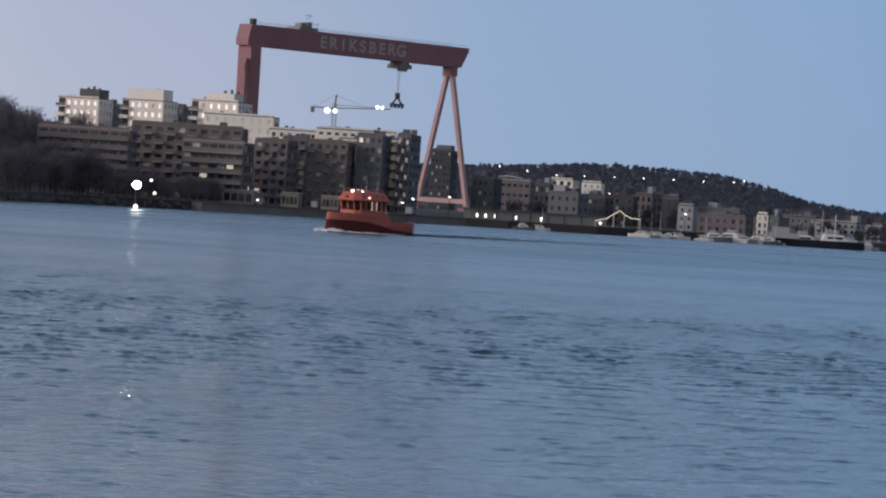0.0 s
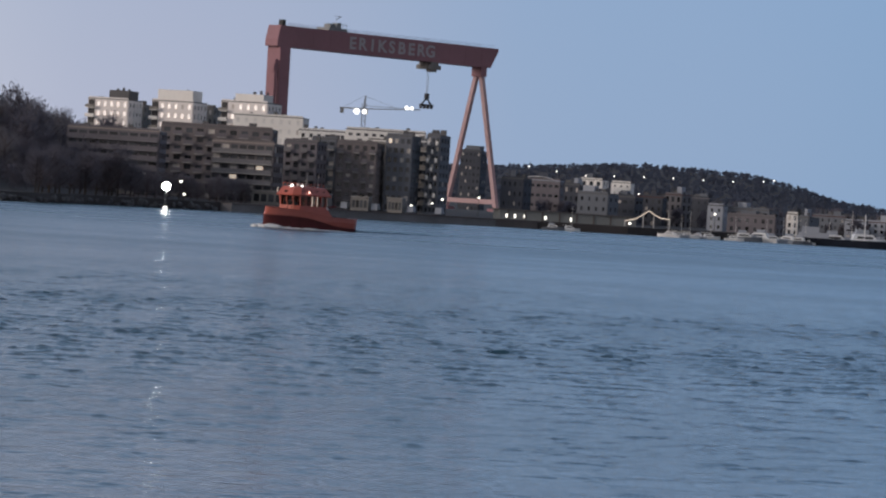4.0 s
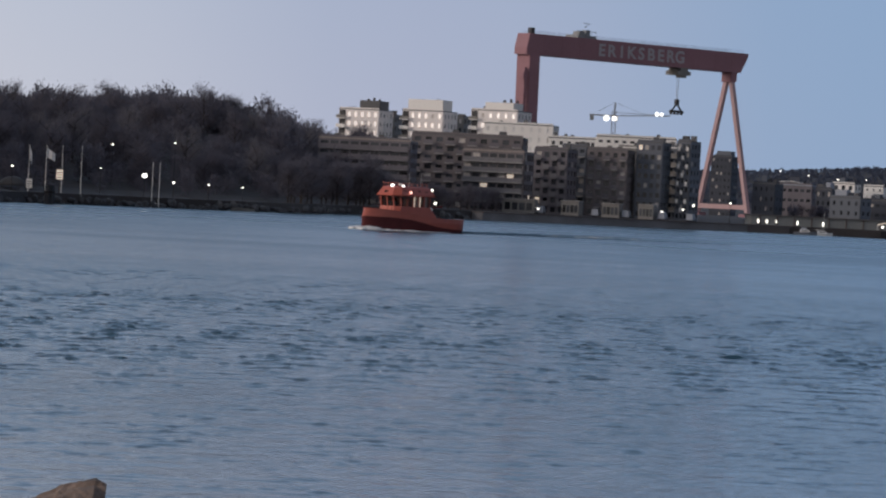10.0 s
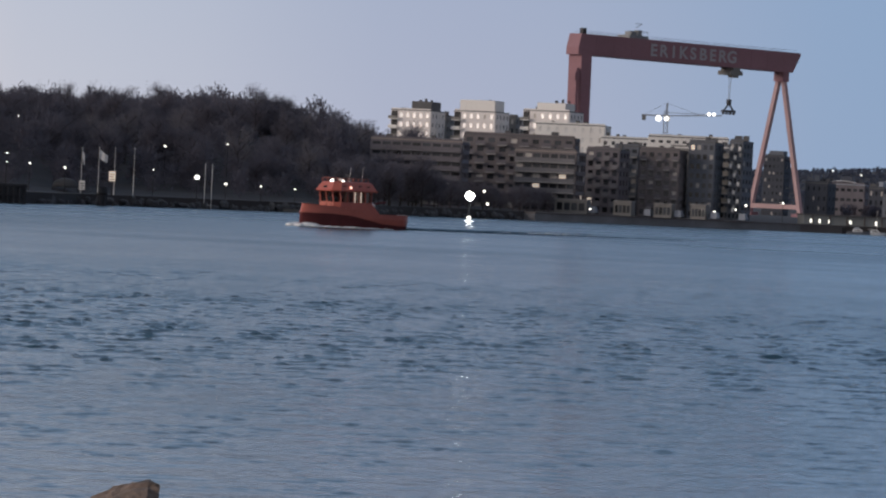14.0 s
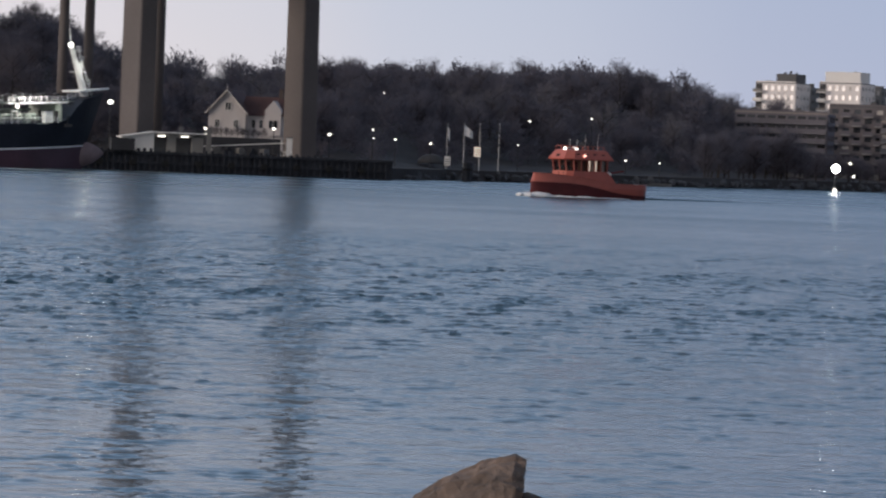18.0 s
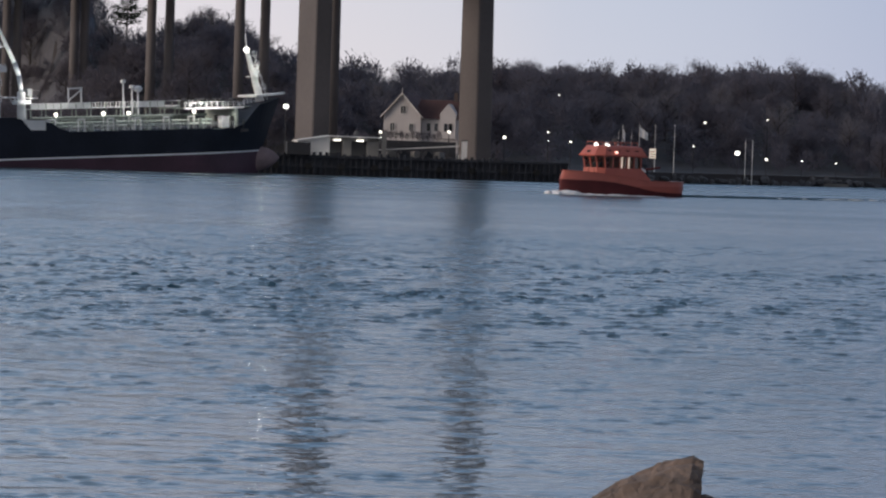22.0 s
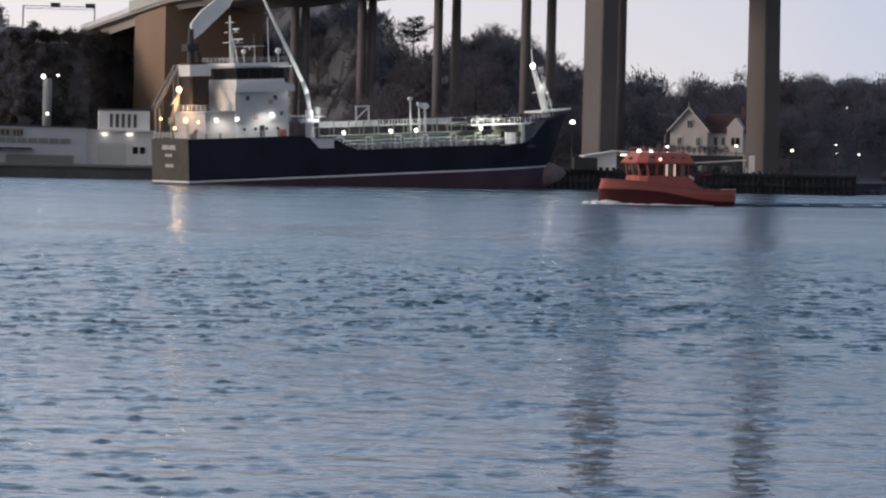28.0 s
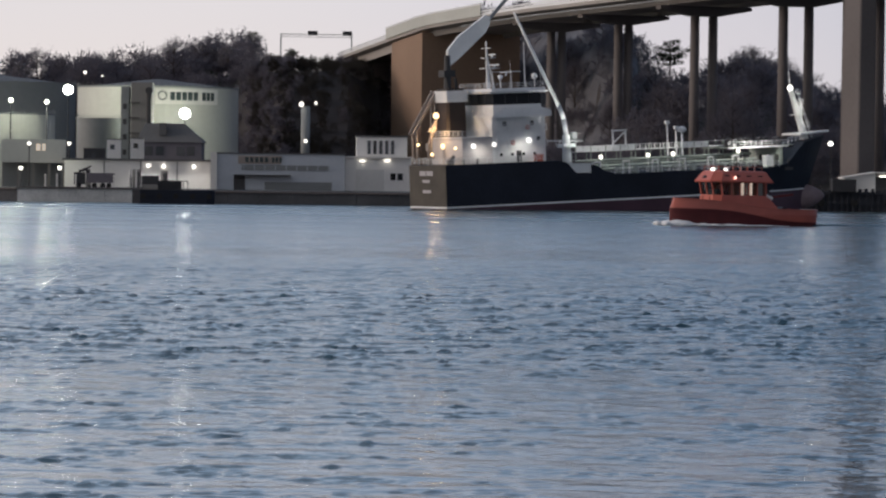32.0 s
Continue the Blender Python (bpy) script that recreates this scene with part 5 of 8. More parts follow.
    part("jib_post", Solid().rod((6.6, 4.2, 20.2), (6.8, 4.2, 26.4), 0.7, 0.5, n=12).box(6.6, 4.2, 22.6, 2.2, 2.2, 1.2), M["dark_steel"], s, "dark jib post on the funnel")
    # hose crane: pedestal and a bent white boom
    ped = part("crane_pedestal", Solid().rod((26.2, -2.5, 4.6), (26.2, -2.5, 10.6), 0.85, 0.75, n=18).box(26.2, -2.5, 9.6, 2.4, 2.2, 0.7).rod((26.2, -2.5, 10.6), (26.2, -2.5, 11.8), 0.7, n=14), M["boom_white"], s, "white round crane pedestal")
    for p0, p1, r0, r1 in (((26.3, -2.5, 11.0), (25.8, -2.5, 14.8), 0.42, 0.42), ((25.8, -2.5, 14.7), (24.9, -2.5, 17.0), 0.42, 0.4), ((24.9, -2.5, 16.9), (16.6, -2.5, 33.4), 0.4, 0.2)):
        part("crane_boom", Solid().rod(p0, p1, r0, r1, n=12), M["boom_white"], ped, "bright white hose crane boom", smooth=True)
    for i in range(7):
        a = 2 * math.pi * i / 7
        part("platform_post", Solid().box(26.2 + 1.8 * math.cos(a), -2.5 + 1.8 * math.sin(a), 9.9, 0.08, 0.08, 1.1), M["ship_white"], s)
    part("crane_cab", Solid().box(27.6, -2.5, 11.0, 0.9, 1.3, 1.3).box(28.6, -2.5, 10.9, 1.6, 1.6, 0.1).beam((29.3, -3.3, 12.0), (27.9, -3.3, 12.0), 0.07, 0.07).box(29.3, -3.3, 11.0, 0.07, 0.07, 1.0), M["steel"], s)
    part("crane_rest_arm", Solid().beam((22.4, -2.5, 10.9), (29.5, -2.5, 10.6), 0.16, 0.22), M["ship_white"], s)
    # catwalk along the tank deck
    for i in range(12):
        x = 29 + i * 3.05
        part("catwalk_panel", Solid().box(x + 1.5, 0.0, 8.6, 2.95, 1.6, 0.14).box(x + 1.5, -0.82, 8.7, 2.8 if i % 3 else 2.9, 0.06, 1.0 if i in (0, 1, 2, 3, 7, 8) else 0.18).box(x + 1.5, -0.82, 9.62, 2.95, 0.07, 0.07), M["ship_white"], s)
        part("catwalk_post", Solid().box(x, -0.7, 4.6, 0.2, 0.2, 5.2).box(x, 0.7, 4.6, 0.2, 0.2, 4.0).box(x + 1.5, -0.82, 8.7, 0.07, 0.07, 1.0), M["deck_green"], s)
    for i in (4, 5, 6):
        for q in range(5):
            part("catwalk_baluster", Solid().box(29.3 + i * 3.05 + q * 0.6, -0.82, 8.8, 0.16 + 0.1 * (q % 2), 0.06, 0.84), M["ship_white"], s)
    rng = random.Random(8)
    for k, (y, z, r) in enumerate(((-5.4, 5.5, 0.22), (-4.7, 5.6, 0.18), (-3.8, 6.1, 0.26), (-2.9, 6.2, 0.2), (-2.0, 7.1, 0.24), (1.8, 6.6, 0.25), (3.4, 6.0, 0.22))):
        part("deck_pipe", Solid().rod((28.5, y, z), (64.5, y, z), r, n=8), M["deck_green"], s)
    for i in range(24):
        x = 29.5 + i * 1.48
        y = rng.choice((-6.2, -5.6, -4.4))
        kind = i % 4
        if kind == 0:
            q = Solid().rod((x, y, 4.6), (x, y, 6.9), 0.13).rod((x, y, 6.85), (x + 1.2, y, 6.85), 0.13).rod((x + 1.2, y, 6.9), (x + 1.2, y, 4.6), 0.13)
            part("pipe_arch", q, M["ship_white"], s)
        elif kind == 1:
            part("valve", Solid().rod((x, y, 4.6), (x, y, 6.2), 0.15).rod((x - 0.05, y, 6.2), (x + 0.05, y, 6.2), 0.45, n=12).box(x, y, 5.2, 0.5, 0.5, 0.5), M["deck_green"], s)
        elif kind == 2:
            part("tank_hatch", Solid().rod((x, y + 1, 4.6), (x, y + 1, 5.9), 0.7, n=14).rod((x, y + 1, 5.9), (x, y + 1, 6.05), 0.8, n=14), M["deck_green"], s)
        else:
            part("cross_pipe", Solid().rod((x, -6.4, 5.6), (x, 3, 5.6), 0.2).rod((x, -6.5, 5.6), (x, -6.3, 5.6), 0.34, n=12), M["deck_green"], s)
    for x, h in ((47.5, 13.6), (49.3, 12.6)):
        part("vent_mast", Solid().rod((x, -1.4, 4.6), (x, -1.4, h), 0.2, 0.16).box(x, -1.4, h - 0.6, 0.7, 0.7, 0.6), M["ship_white"], s)
    part("vent_hood", Solid().ball(50.4, -1.6, 11.9, 0.85, 12, 0.7).rod((50.4, -1.6, 4.6), (50.4, -1.6, 11.5), 0.2), M["ship_white"], s, smooth=True)
    fr = Solid()
    for x in (36.4, 39.0):
        fr.box(x, -1.2, 9.0, 0.25, 0.25, 3.2)
    part("hose_rack", fr.beam((36.2, -1.2, 12.2), (39.2, -1.2, 12.2), 0.3, 0.3).beam((36.4, -1.2, 10), (39, -1.2, 12), 0.18, 0.18), M["ship_white"], s)
    # forecastle
    part("forecastle_front", Solid().box(69.0, 0, 4.7, 0.5, 10.4, 3.4), M["deck_green"], s, "pale forecastle bulkhead")
    for y in (-4.6, -2.2, 1.5):
        part("store_door", Solid().box(68.7, y * 0.9, 4.8, 0.1, 1.0, 2.0), M["dark_steel"], s)
    part("forecastle_deck", Solid().box(75.0, 0, 8.3, 4.0, 4.2, 0.12), M["deck_green"], s)
    for i in range(6):
        part("winch", Solid().rod((60.0 + i * 1.9, -2.6 - (i % 2), 9.6), (60.0 + i * 1.9, -1.2 - (i % 2), 9.6), 0.36, n=14).box(60.0 + i * 1.9, -1.9 - (i % 2), 8.4, 0.9, 1.5, 0.7), M["dark_steel"], s)
    part("deck_store", Solid().box(66.6, -4.4, 4.7, 1.5, 1.4, 1.9).box(66.6, -4.4, 6.6, 1.7, 1.6, 0.12), M["boom_white"], s, "small white deck locker")
    part("winch_platform", Solid().box(64.2, 0, 8.2, 12.0, 9, 0.16), M["deck_green"], s)
    railing((58.4, -4.4, 8.4), (71, -4.6, 8.4), 1.0, 1.2)
    part("platform_edge", Solid().box(64.6, -4.55, 8.1, 12.6, 0.1, 0.34), M["ship_white"], s, "white platform edge plate")
    railing((71.0, -4.3, 8.7), (76.5, -2.4, 9.3), 1.0, 1.2)
    part("foremast", Solid().rod((77.6, 0, 8.9), (74.6, 0, 18.6), 0.75, 0.42, n=14).box(76.2, 0, 13.6, 2.0, 2.4, 0.16).rod((77.2, 0.9, 12.6), (77.2, 0.9, 15.4), 0.42).rod((74.6, 0, 18.6), (74.4, 0, 21.6), 0.12), M["boom_white"], s, "leaning white foremast")
    for z, w in ((11.4, 1.6), (15.6, 1.2), (17.4, 1.6)):
        x = 77.6 - 3.0 * (z - 8.9) / 9.7
        part("mast_platform", Solid().box(x + 0.5, -0.3, z, 1.6, w, 0.12).box(x + 1.2, -0.9, z, 0.08, 0.08, 0.9).box(x + 0.2, -0.9, z, 0.08, 0.08, 0.9).beam((x + 0.2, -0.9, z + 0.9), (x + 1.2, -0.9, z + 0.9), 0.07, 0.07), M["ship_white"], s)
    part("mast_ladder", Solid().beam((78.5, -0.5, 9.4), (75.6, -0.5, 18.4), 0.08, 0.08).beam((78.5, -0.9, 9.4), (75.6, -0.9, 18.4), 0.08, 0.08), M["ship_white"], s)
    part("bow_platform", Solid().loft([[(x, -w, z) for w, z in ((w0, zt), (-w0, zt), (-w0, zt + 0.35), (w0, zt + 0.35))] for x, w0, zt in ((74.5, 3.0, 10.0), (79, 1.6, 10.2), (82.6, 0.3, 10.4))]), M["boom_white"], s, "white bow rail platform")
    part("anchor", Solid().rod((70.2, -5.2, 4.2), (70.2, -5.6, 6.0), 0.16).box(70.2, -5.65, 3.9, 1.6, 0.3, 0.5), M["dark_steel"], s)
    # lamps of the ship
    for x, y, z, r, mat in ((6.0, -5.9, 10.6, 0.5, "lamp_white"), (9.9, -6.1, 10.7, 0.45, "lamp_white"), (16.8, -6.1, 11.2, 0.55, "lamp_white"), (3.9, 1.4, 10.6, 0.6, "lamp_warm"),
                            (3.0, 1.9, 16.0, 0.75, "lamp_warm"), (0.5, 4.2, 11.0, 0.4, "lamp_warm"), (1.8, 1.6, 9.3, 0.4, "lamp_warm"), (3.9, -3.2, 10.3, 0.35, "lamp_warm"), (74.2, -0.6, 18.6, 0.72, "lamp_white")):
        part("deck_lamp", Solid().ball(x, y, z, r * 0.72, 10), M[mat], s, "bright deck floodlight", smooth=True)
    for x in (32.2, 41.8, 47.0, 60.6):
        post = part("lamp_post", Solid().rod((x, -4.0, 4.6), (x, -4.0, 7.4), 0.07), M["ship_white"], s)
        part("deck_lamp", Solid().ball(x, -4.0, 7.7, 0.36, 10), M["lamp_small"], post, "round deck light", smooth=True)

    def lamp(x, y, z, watts, size=1.0, color=(1, 0.95, 0.85), kind="SPOT", towards=None):
        """An unseen light added by the ship's lamps; spots shine down unless aimed."""
        lo = new("ship_fill_light", bpy.data.lights.new("ship_fill_light", kind))
        if kind == "SPOT":
            lo.data.spot_size, lo.data.spot_blend = radians(150), 0.35
        lo.data.energy, lo.data.shadow_soft_size, lo.data.color = watts, size, color
        lo.parent = s
        lo.location = (x, y, z)
        if towards:
            lo.data.spot_size = radians(70)
            lo.rotation_euler = (Vector(towards) - Vector((x, y, z))).to_track_quat("-Z", "Y").to_euler()

    lamp(7.0, -7.4, 11.0, 420)
    lamp(15.0, -7.6, 11.6, 420)
    lamp(2.2, 0.6, 13.6, 520, 0.5, (1.0, 0.62, 0.3), "POINT")
    # added spot without a fixture, aimed up to brighten the crane boom
    lamp(29.5, -7.0, 7.0, 5000, 0.5, (1, 0.97, 0.92), "SPOT", (20.0, -2.5, 25.5))
    lamp(33.0, -6.2, 12.5, 800)
    lamp(46.0, -6.2, 12.5, 800)
    lamp(62.0, -7.2, 12.0, 3000)
    lamp(76.6, -3.6, 15.0, 380, 0.4, (1, 0.95, 0.85), "POINT")


make_tanker()


# ---- the workboat under way: local x forward, +y its port side ----
def make_workboat():
    b = thing("workboat", pose(110, 580, 0, 0, 0, 222), "bright orange workboat with raised wheelhouse under way", "boat")
    st = [-10.0, -9.9, -9.6, -9.1, -8.5, -7, -5, -3, -1, 1] + [1.5 + 8.95 * u for u in (0.06, 0.18, 0.3, 0.42, 0.53, 0.63, 0.72, 0.8, 0.86, 0.91, 0.95, 0.975, 0.992, 1.0)]

    def half(x, z):
        y = 3.4
        if x > -3:
            y *= max(1 - ((x + 3) / 13.45) ** 2.1, 0.0) ** 0.66 + 0.008
        if x < -7:
            y *= 1 - 0.2 * ((-7 - x) / 3) ** 3
        return y * (0.86 + 0.14 * min(max((z + 0.6) / 2.0, 0), 1))

    def rail(x):
        return float(np.interp(x, [-10, -6, -3, 0, 3, 6, 10], [2.0, 2.0, 2.05, 2.35, 2.75, 3.0, 3.2]))

    def belt(x):
        return float(np.interp(x, [-10, -6, -3, 0, 3, 6, 10], [0.45, 0.5, 0.78, 1.28, 1.75, 1.95, 2.0]))

    def shell(lo, hi, out=0.0):
        rings = []
        for x in st:
            a, c = lo(x), hi(x)
            mid = (a + c) / 2
            rings.append([(rake(x, z), sg * (half(x, z) + out), z) for sg, z in ((-1, a), (-1, mid), (-1, c), (1, c), (1, mid), (1, a))])
        return Solid().loft(rings)

    def rake(x, z):
        """The stem leans back above the fender belt."""
        return x - max(x - 1.5, 0) / 8.95 * (0.36 * max(z - 1.7, 0) + 0.12 * max(0.9 - z, 0))

    part("bottom", shell(lambda x: -0.8, lambda x: belt(x) - 0.04), M["boat_dark"], b, "dark red lower hull")
    part("hull", shell(lambda x: belt(x) - 0.04, lambda x: rail(x) - 0.6), M["boat_orange"], b, "orange upper hull")
    part("fender_belt", shell(lambda x: belt(x) - 0.2, lambda x: belt(x) + 0.04, 0.1), M["boat_dark"], b, "dark red fender belt along the sheer")
    # bulwark: two walls with a capping rail
    for sg in (-1, 1):
        w = Solid()
        w.loft([[(rake(x, z), sg * max(half(x, z) - o, 0.01), z) for z, o in ((rail(x) - 0.62, 0.0), (rail(x), 0.0), (rail(x), 0.1), (rail(x) - 0.62, 0.1))] for x in st])
        bw = part("bulwark", w, M["boat_orange"], b)
        cap = Solid()
        for x0, x1 in zip(st[:-1], st[1:]):
            cap.beam((rake(x0, rail(x0)), sg * half(x0, rail(x0)), rail(x0) + 0.03), (rake(x1, rail(x1)), sg * half(x1, rail(x1)), rail(x1) + 0.03), 0.2, 0.12)
        part("capping_rail", cap, M["boat_orange"], bw)
    for x0, x1 in ((-9.9, -7.0),):
        part("stern_rail", Solid().beam((x0, 2.75, 2.08), (x1, 3.2, 2.1), 0.22, 0.1), M["plaster_white"], b, "pale worn capping at the stern")
    part("stern_roller", Solid().box(-9.9, 0, 0.9, 0.3, 5.2, 0.5), M["boat_orange"], b)
    for y in (2.1, -2.1):
        part("hawse_hole", Solid().rod((8.2, y * 0.62, 2.15), (8.25, y * 0.72, 2.15), 0.18, n=10), M["rubber"], b)
    # one long wheelhouse and cabin under a sloping roof visor
    part("casing", Solid().loft([[(x, y * k, z) for x, y in ((-2.6, -2.2), (4.2, -2.2), (5.0, -1.4), (5.0, 1.4), (4.2, 2.2), (-2.6, 2.2))] for z, k in ((1.7, 1.0), (3.6, 0.97))]), M["boat_orange"], b)
    plan = ((-2.5, -2.05), (4.0, -2.05), (4.8, -1.25), (4.8, 1.25), (4.0, 2.05), (-2.5, 2.05))
    lean = 0.34
    cab = part("cabin_floor", Solid().prism([(x * 0.96, y * 0.96) for x, y in plan], 3.58, 3.66), M["cabin_lining"], b)
    part("bulkhead", Solid().box(1.35, -0.6, 3.66, 0.1, 2.6, 1.7).box(-2.4, 0, 3.66, 0.1, 3.9, 1.7).box(0.2, -1.9, 3.66, 4.6, 0.08, 1.7), M["cabin_lining"], cab, "warm brown cabin lining")
    part("helm_console", Solid().box(4.0, 0, 3.66, 0.6, 2.2, 0.6).box(3.8, 0, 4.2, 0.3, 1.6, 0.25), M["dark_steel"], cab)
    for y in (-0.7, 0.8):
        part("helm_seat", Solid().box(2.7, y, 3.66, 0.5, 0.5, 0.6).box(2.5, y, 4.26, 0.14, 0.5, 0.7), M["boat_dark"], cab)
    # panes between leaning posts; x grows with height at the front
    def edge(p, z):
        return (p[0] + (lean * (z - 3.6) / 1.7 if p[0] > 3.5 else 0), p[1], z)
    stops = []
    for a, c, n in ((plan[5], plan[4], 5), (plan[4], plan[3], 1), (plan[3], plan[2], 2), (plan[2], plan[1], 1), (plan[1], plan[0], 3)):
        stops += [(a[0] + (c[0] - a[0]) * i / n, a[1] + (c[1] - a[1]) * i / n) for i in range(n)]
    stops.append(plan[0])
    for k, (a, c) in enumerate(zip(stops[:-1], stops[1:])):
        p = [edge(a, 3.7), edge(c, 3.7), edge(c, 5.3), edge(a, 5.3)]
        pane = part("pane", Solid().add(p, [(3, 2, 1, 0)]), M["boat_glass"], b, "clear wheelhouse window")
        part("window_post", Solid().beam(edge(a, 3.6), edge(a, 5.35), 0.15, 0.15), M["boat_orange"], pane)
    part("window_post", Solid().beam(edge(plan[0], 3.6), edge(plan[0], 5.35), 0.15, 0.15), M["boat_orange"], b)
    part("sill", Solid().prism([(x * 1.02, y * 1.03) for x, y in plan], 3.5, 3.72), M["boat_orange"], b)
    for x, w, mat in ((1.0, 0.55, "lit_room"), (0.25, 0.3, "curtain"), (-0.35, 0.42, "lit_room"), (-1.75, 0.7, "curtain")):
        part("curtain", Solid().box(x, 1.86, 3.72, w, 0.06, 1.5).box(x + w * 0.2, 1.82, 3.72, w * 0.3, 0.06, 1.5), M[mat], cab, "pale curtain lit from within")
    roof = ((-2.9, -2.25), (4.3, -2.25), (5.3, -1.4), (5.3, 1.4), (4.3, 2.25), (-2.9, 2.25))
    visor = part("visor_roof", Solid().loft([[(1.2 + (x - 1.2) * k + dx, y * k2, z) for x, y in roof] for z, k, k2, dx in ((5.25, 1.02, 1.02, 0.0), (5.3, 1.07, 1.08, 0.0), (5.48, 1.08, 1.09, 0.0), (6.55, 0.9, 0.86, -0.1), (6.72, 0.8, 0.74, -0.1))]), M["boat_orange"], b, "sloping orange roof visor over the cabin")
    part("brim", Solid().loft([[(1.2 + (x - 1.2) * k, y * k, z) for x, y in roof] for z, k in ((5.28, 1.10), (5.42, 1.11))]), M["boat_orange"], visor)
    for i in range(3):
        part("skylight", Solid().box(5.28 - abs(i - 1) * 0.18, (i - 1) * 0.95, 5.85, 0.34, 0.62, 0.1, ry=58), M["dark_pane"], visor)
    for x in (3.5, 1.9, 0.2, -1.5):
        part("skylight", Solid().box(x, 2.2, 5.8, 0.7, 0.1, 0.34, rx=14), M["dark_pane"], visor)
    for y in (-1.55, 1.55):
        rr = Solid().beam((-2.2, y, 7.2), (4.3, y, 7.2), 0.06, 0.06)
        for i in range(7):
            rr.box(-2.2 + i * 1.08, y, 6.6, 0.06, 0.06, 0.6)
        part("roof_railing", rr, M["boat_orange"], visor)
    part("roof_railing", Solid().beam((4.3, -1.55, 7.2), (4.3, 1.55, 7.2), 0.06, 0.06), M["boat_orange"], visor)
    part("light_mast", Solid().rod((0.6, 0, 6.7), (0.5, 0, 8.3), 0.08, 0.05).beam((0.6, -0.8, 7.3), (0.6, 0.8, 7.3), 0.06, 0.06).box(0.6, 0, 7.5, 0.2, 1.2, 0.14), M["dark_steel"], b)
    for x, y in ((-0.9, -1.0), (-1.5, 0.9)):
        part("whip_aerial", Solid().rod((x, y, 6.7), (x - 0.15, y, 9.0), 0.03, 0.015, n=5), M["plaster_white"], b)
    part("radar_dome", Solid().ball(1.6, -0.5, 7.0, 0.36, 10, 0.6), M["plaster_white"], visor, smooth=True)
    part("after_casing", Solid().loft([[(x, y, z) for y, z in ((-1.9, 1.2), (1.9, 1.2), (1.8, zt), (-1.8, zt))] for x, zt in ((-2.5, 3.7), (-3.2, 3.4), (-4.5, 2.3), (-4.9, 1.6))]), M["boat_orange"], b, "sloping engine casing behind the cabin")
    for y in (-1.3, 1.1):
        part("funnel_pipe", Solid().rod((-3.4, y, 2.6), (-3.6, y, 4.4), 0.2, 0.18, n=10), M["dark_steel"], b)
    for y in (-2.0, 2.0):
        part("life_raft", Solid().rod((-3.0, y * 0.6, 3.75), (-4.0, y * 0.6, 3.3), 0.28, n=12), M["plaster_white"], b, "white life raft canister")
    part("aft_crane", Solid().rod((-5.6, -1.2, 1.5), (-5.6, -1.2, 3.6), 0.22).beam((-5.6, -1.2, 3.5), (-9.0, -1.0, 3.9), 0.22, 0.26), M["boat_dark"], b)
    part("tow_winch", Solid().rod((-6.4, -0.8, 1.8), (-6.4, 0.8, 1.8), 0.55, n=14).box(-6.4, 0, 1.2, 1.3, 1.9, 0.5), M["dark_steel"], b)
    part("work_deck", Solid().box(-6.9, 0, 0.85, 6.0, 5.6, 0.1), M["boat_dark"], b)
    part("fore_deck", Solid().prism([(4.8, -2.2), (7.6, -1.2), (8.6, 0), (7.6, 1.2), (4.8, 2.2)], 1.7, 1.8), M["boat_dark"], b)
    part("bow_bitt", Solid().box(6.6, 0, 1.8, 0.4, 1.2, 0.9).box(6.0, 0.8, 1.8, 0.9, 0.5, 1.1), M["dark_steel"], b)
    for x in (5.6, 6.6):
        part("bow_rail", Solid().box(x, 1.5, 3.0, 0.06, 0.06, 0.6), M["boat_dark"], b)
    for x, y, z, r, mat in ((4.3, 0.3, 6.75, 0.30, "lamp_white"), (3.3, 1.55, 6.72, 0.24, "lamp_white"), (2.5, 2.5, 5.85, 0.20, "lamp_red")):
        part("boat_lamp", Solid().ball(x, y, z, r, 8), M[mat], visor, "glowing boat lamp", smooth=True)
    # bow wave and wake, rigid pieces that run along with the hull
    rng = random.Random(4)
    for sg in (-1, 1):
        for i in range(26):
            u = i / 25
            x = 10.4 - 14.0 * u
            y = sg * (half(min(x, 10.4), 0) + 0.25 + 1.6 * u + rng.uniform(-0.15, 0.3))
            s = Solid()
            w = rng.uniform(0.5, 1.1) * (1.3 - 0.7 * u)
            s.ball(x, y, 0.02, w, 8, 0.34 * (1.25 - u) * rng.uniform(0.6, 1.2))
            part("bow_wave_foam", s, M["foam"], b, "white bow wave foam", smooth=True)
    for i in range(12):
        x = 10.6 + rng.uniform(-0.4, 1.1)
        part("bow_spray", Solid().ball(x, rng.uniform(-1.3, 1.3), 0.08, rng.uniform(0.25, 0.7), 7, 0.6), M["foam"], b, smooth=True)
    for i in range(30):
        x = -10.5 - i * 1.5 - rng.uniform(0, 0.8)
        y = rng.choice((-1, 1)) * rng.uniform(0.3, 2.2 + i * 0.05)
        part("wake_foam", Solid().ball(x, y, -0.02, rng.uniform(0.4, 1.0), 8, 0.08), M["foam"], b, smooth=True)
    for sg in (-1, 1):
        ridge = Solid()
        rings = []
        for i in range(28):
            u = i / 27
            x, y = -9.6 - 62 * u, sg * (2.6 + 7.5 * u)
            h = 0.22 * (1 - u) + 0.03 * math.sin(i * 2.1)
            rings.append([(x, y - 0.9, -0.05), (x, y - 0.2, h), (x, y + 0.2, h), (x, y + 0.9, -0.05)])
        part("wake_ridge", ridge.loft(rings), M["water"], b, "smooth ridge of wake water", smooth=True)
    return b


boat = make_workboat()


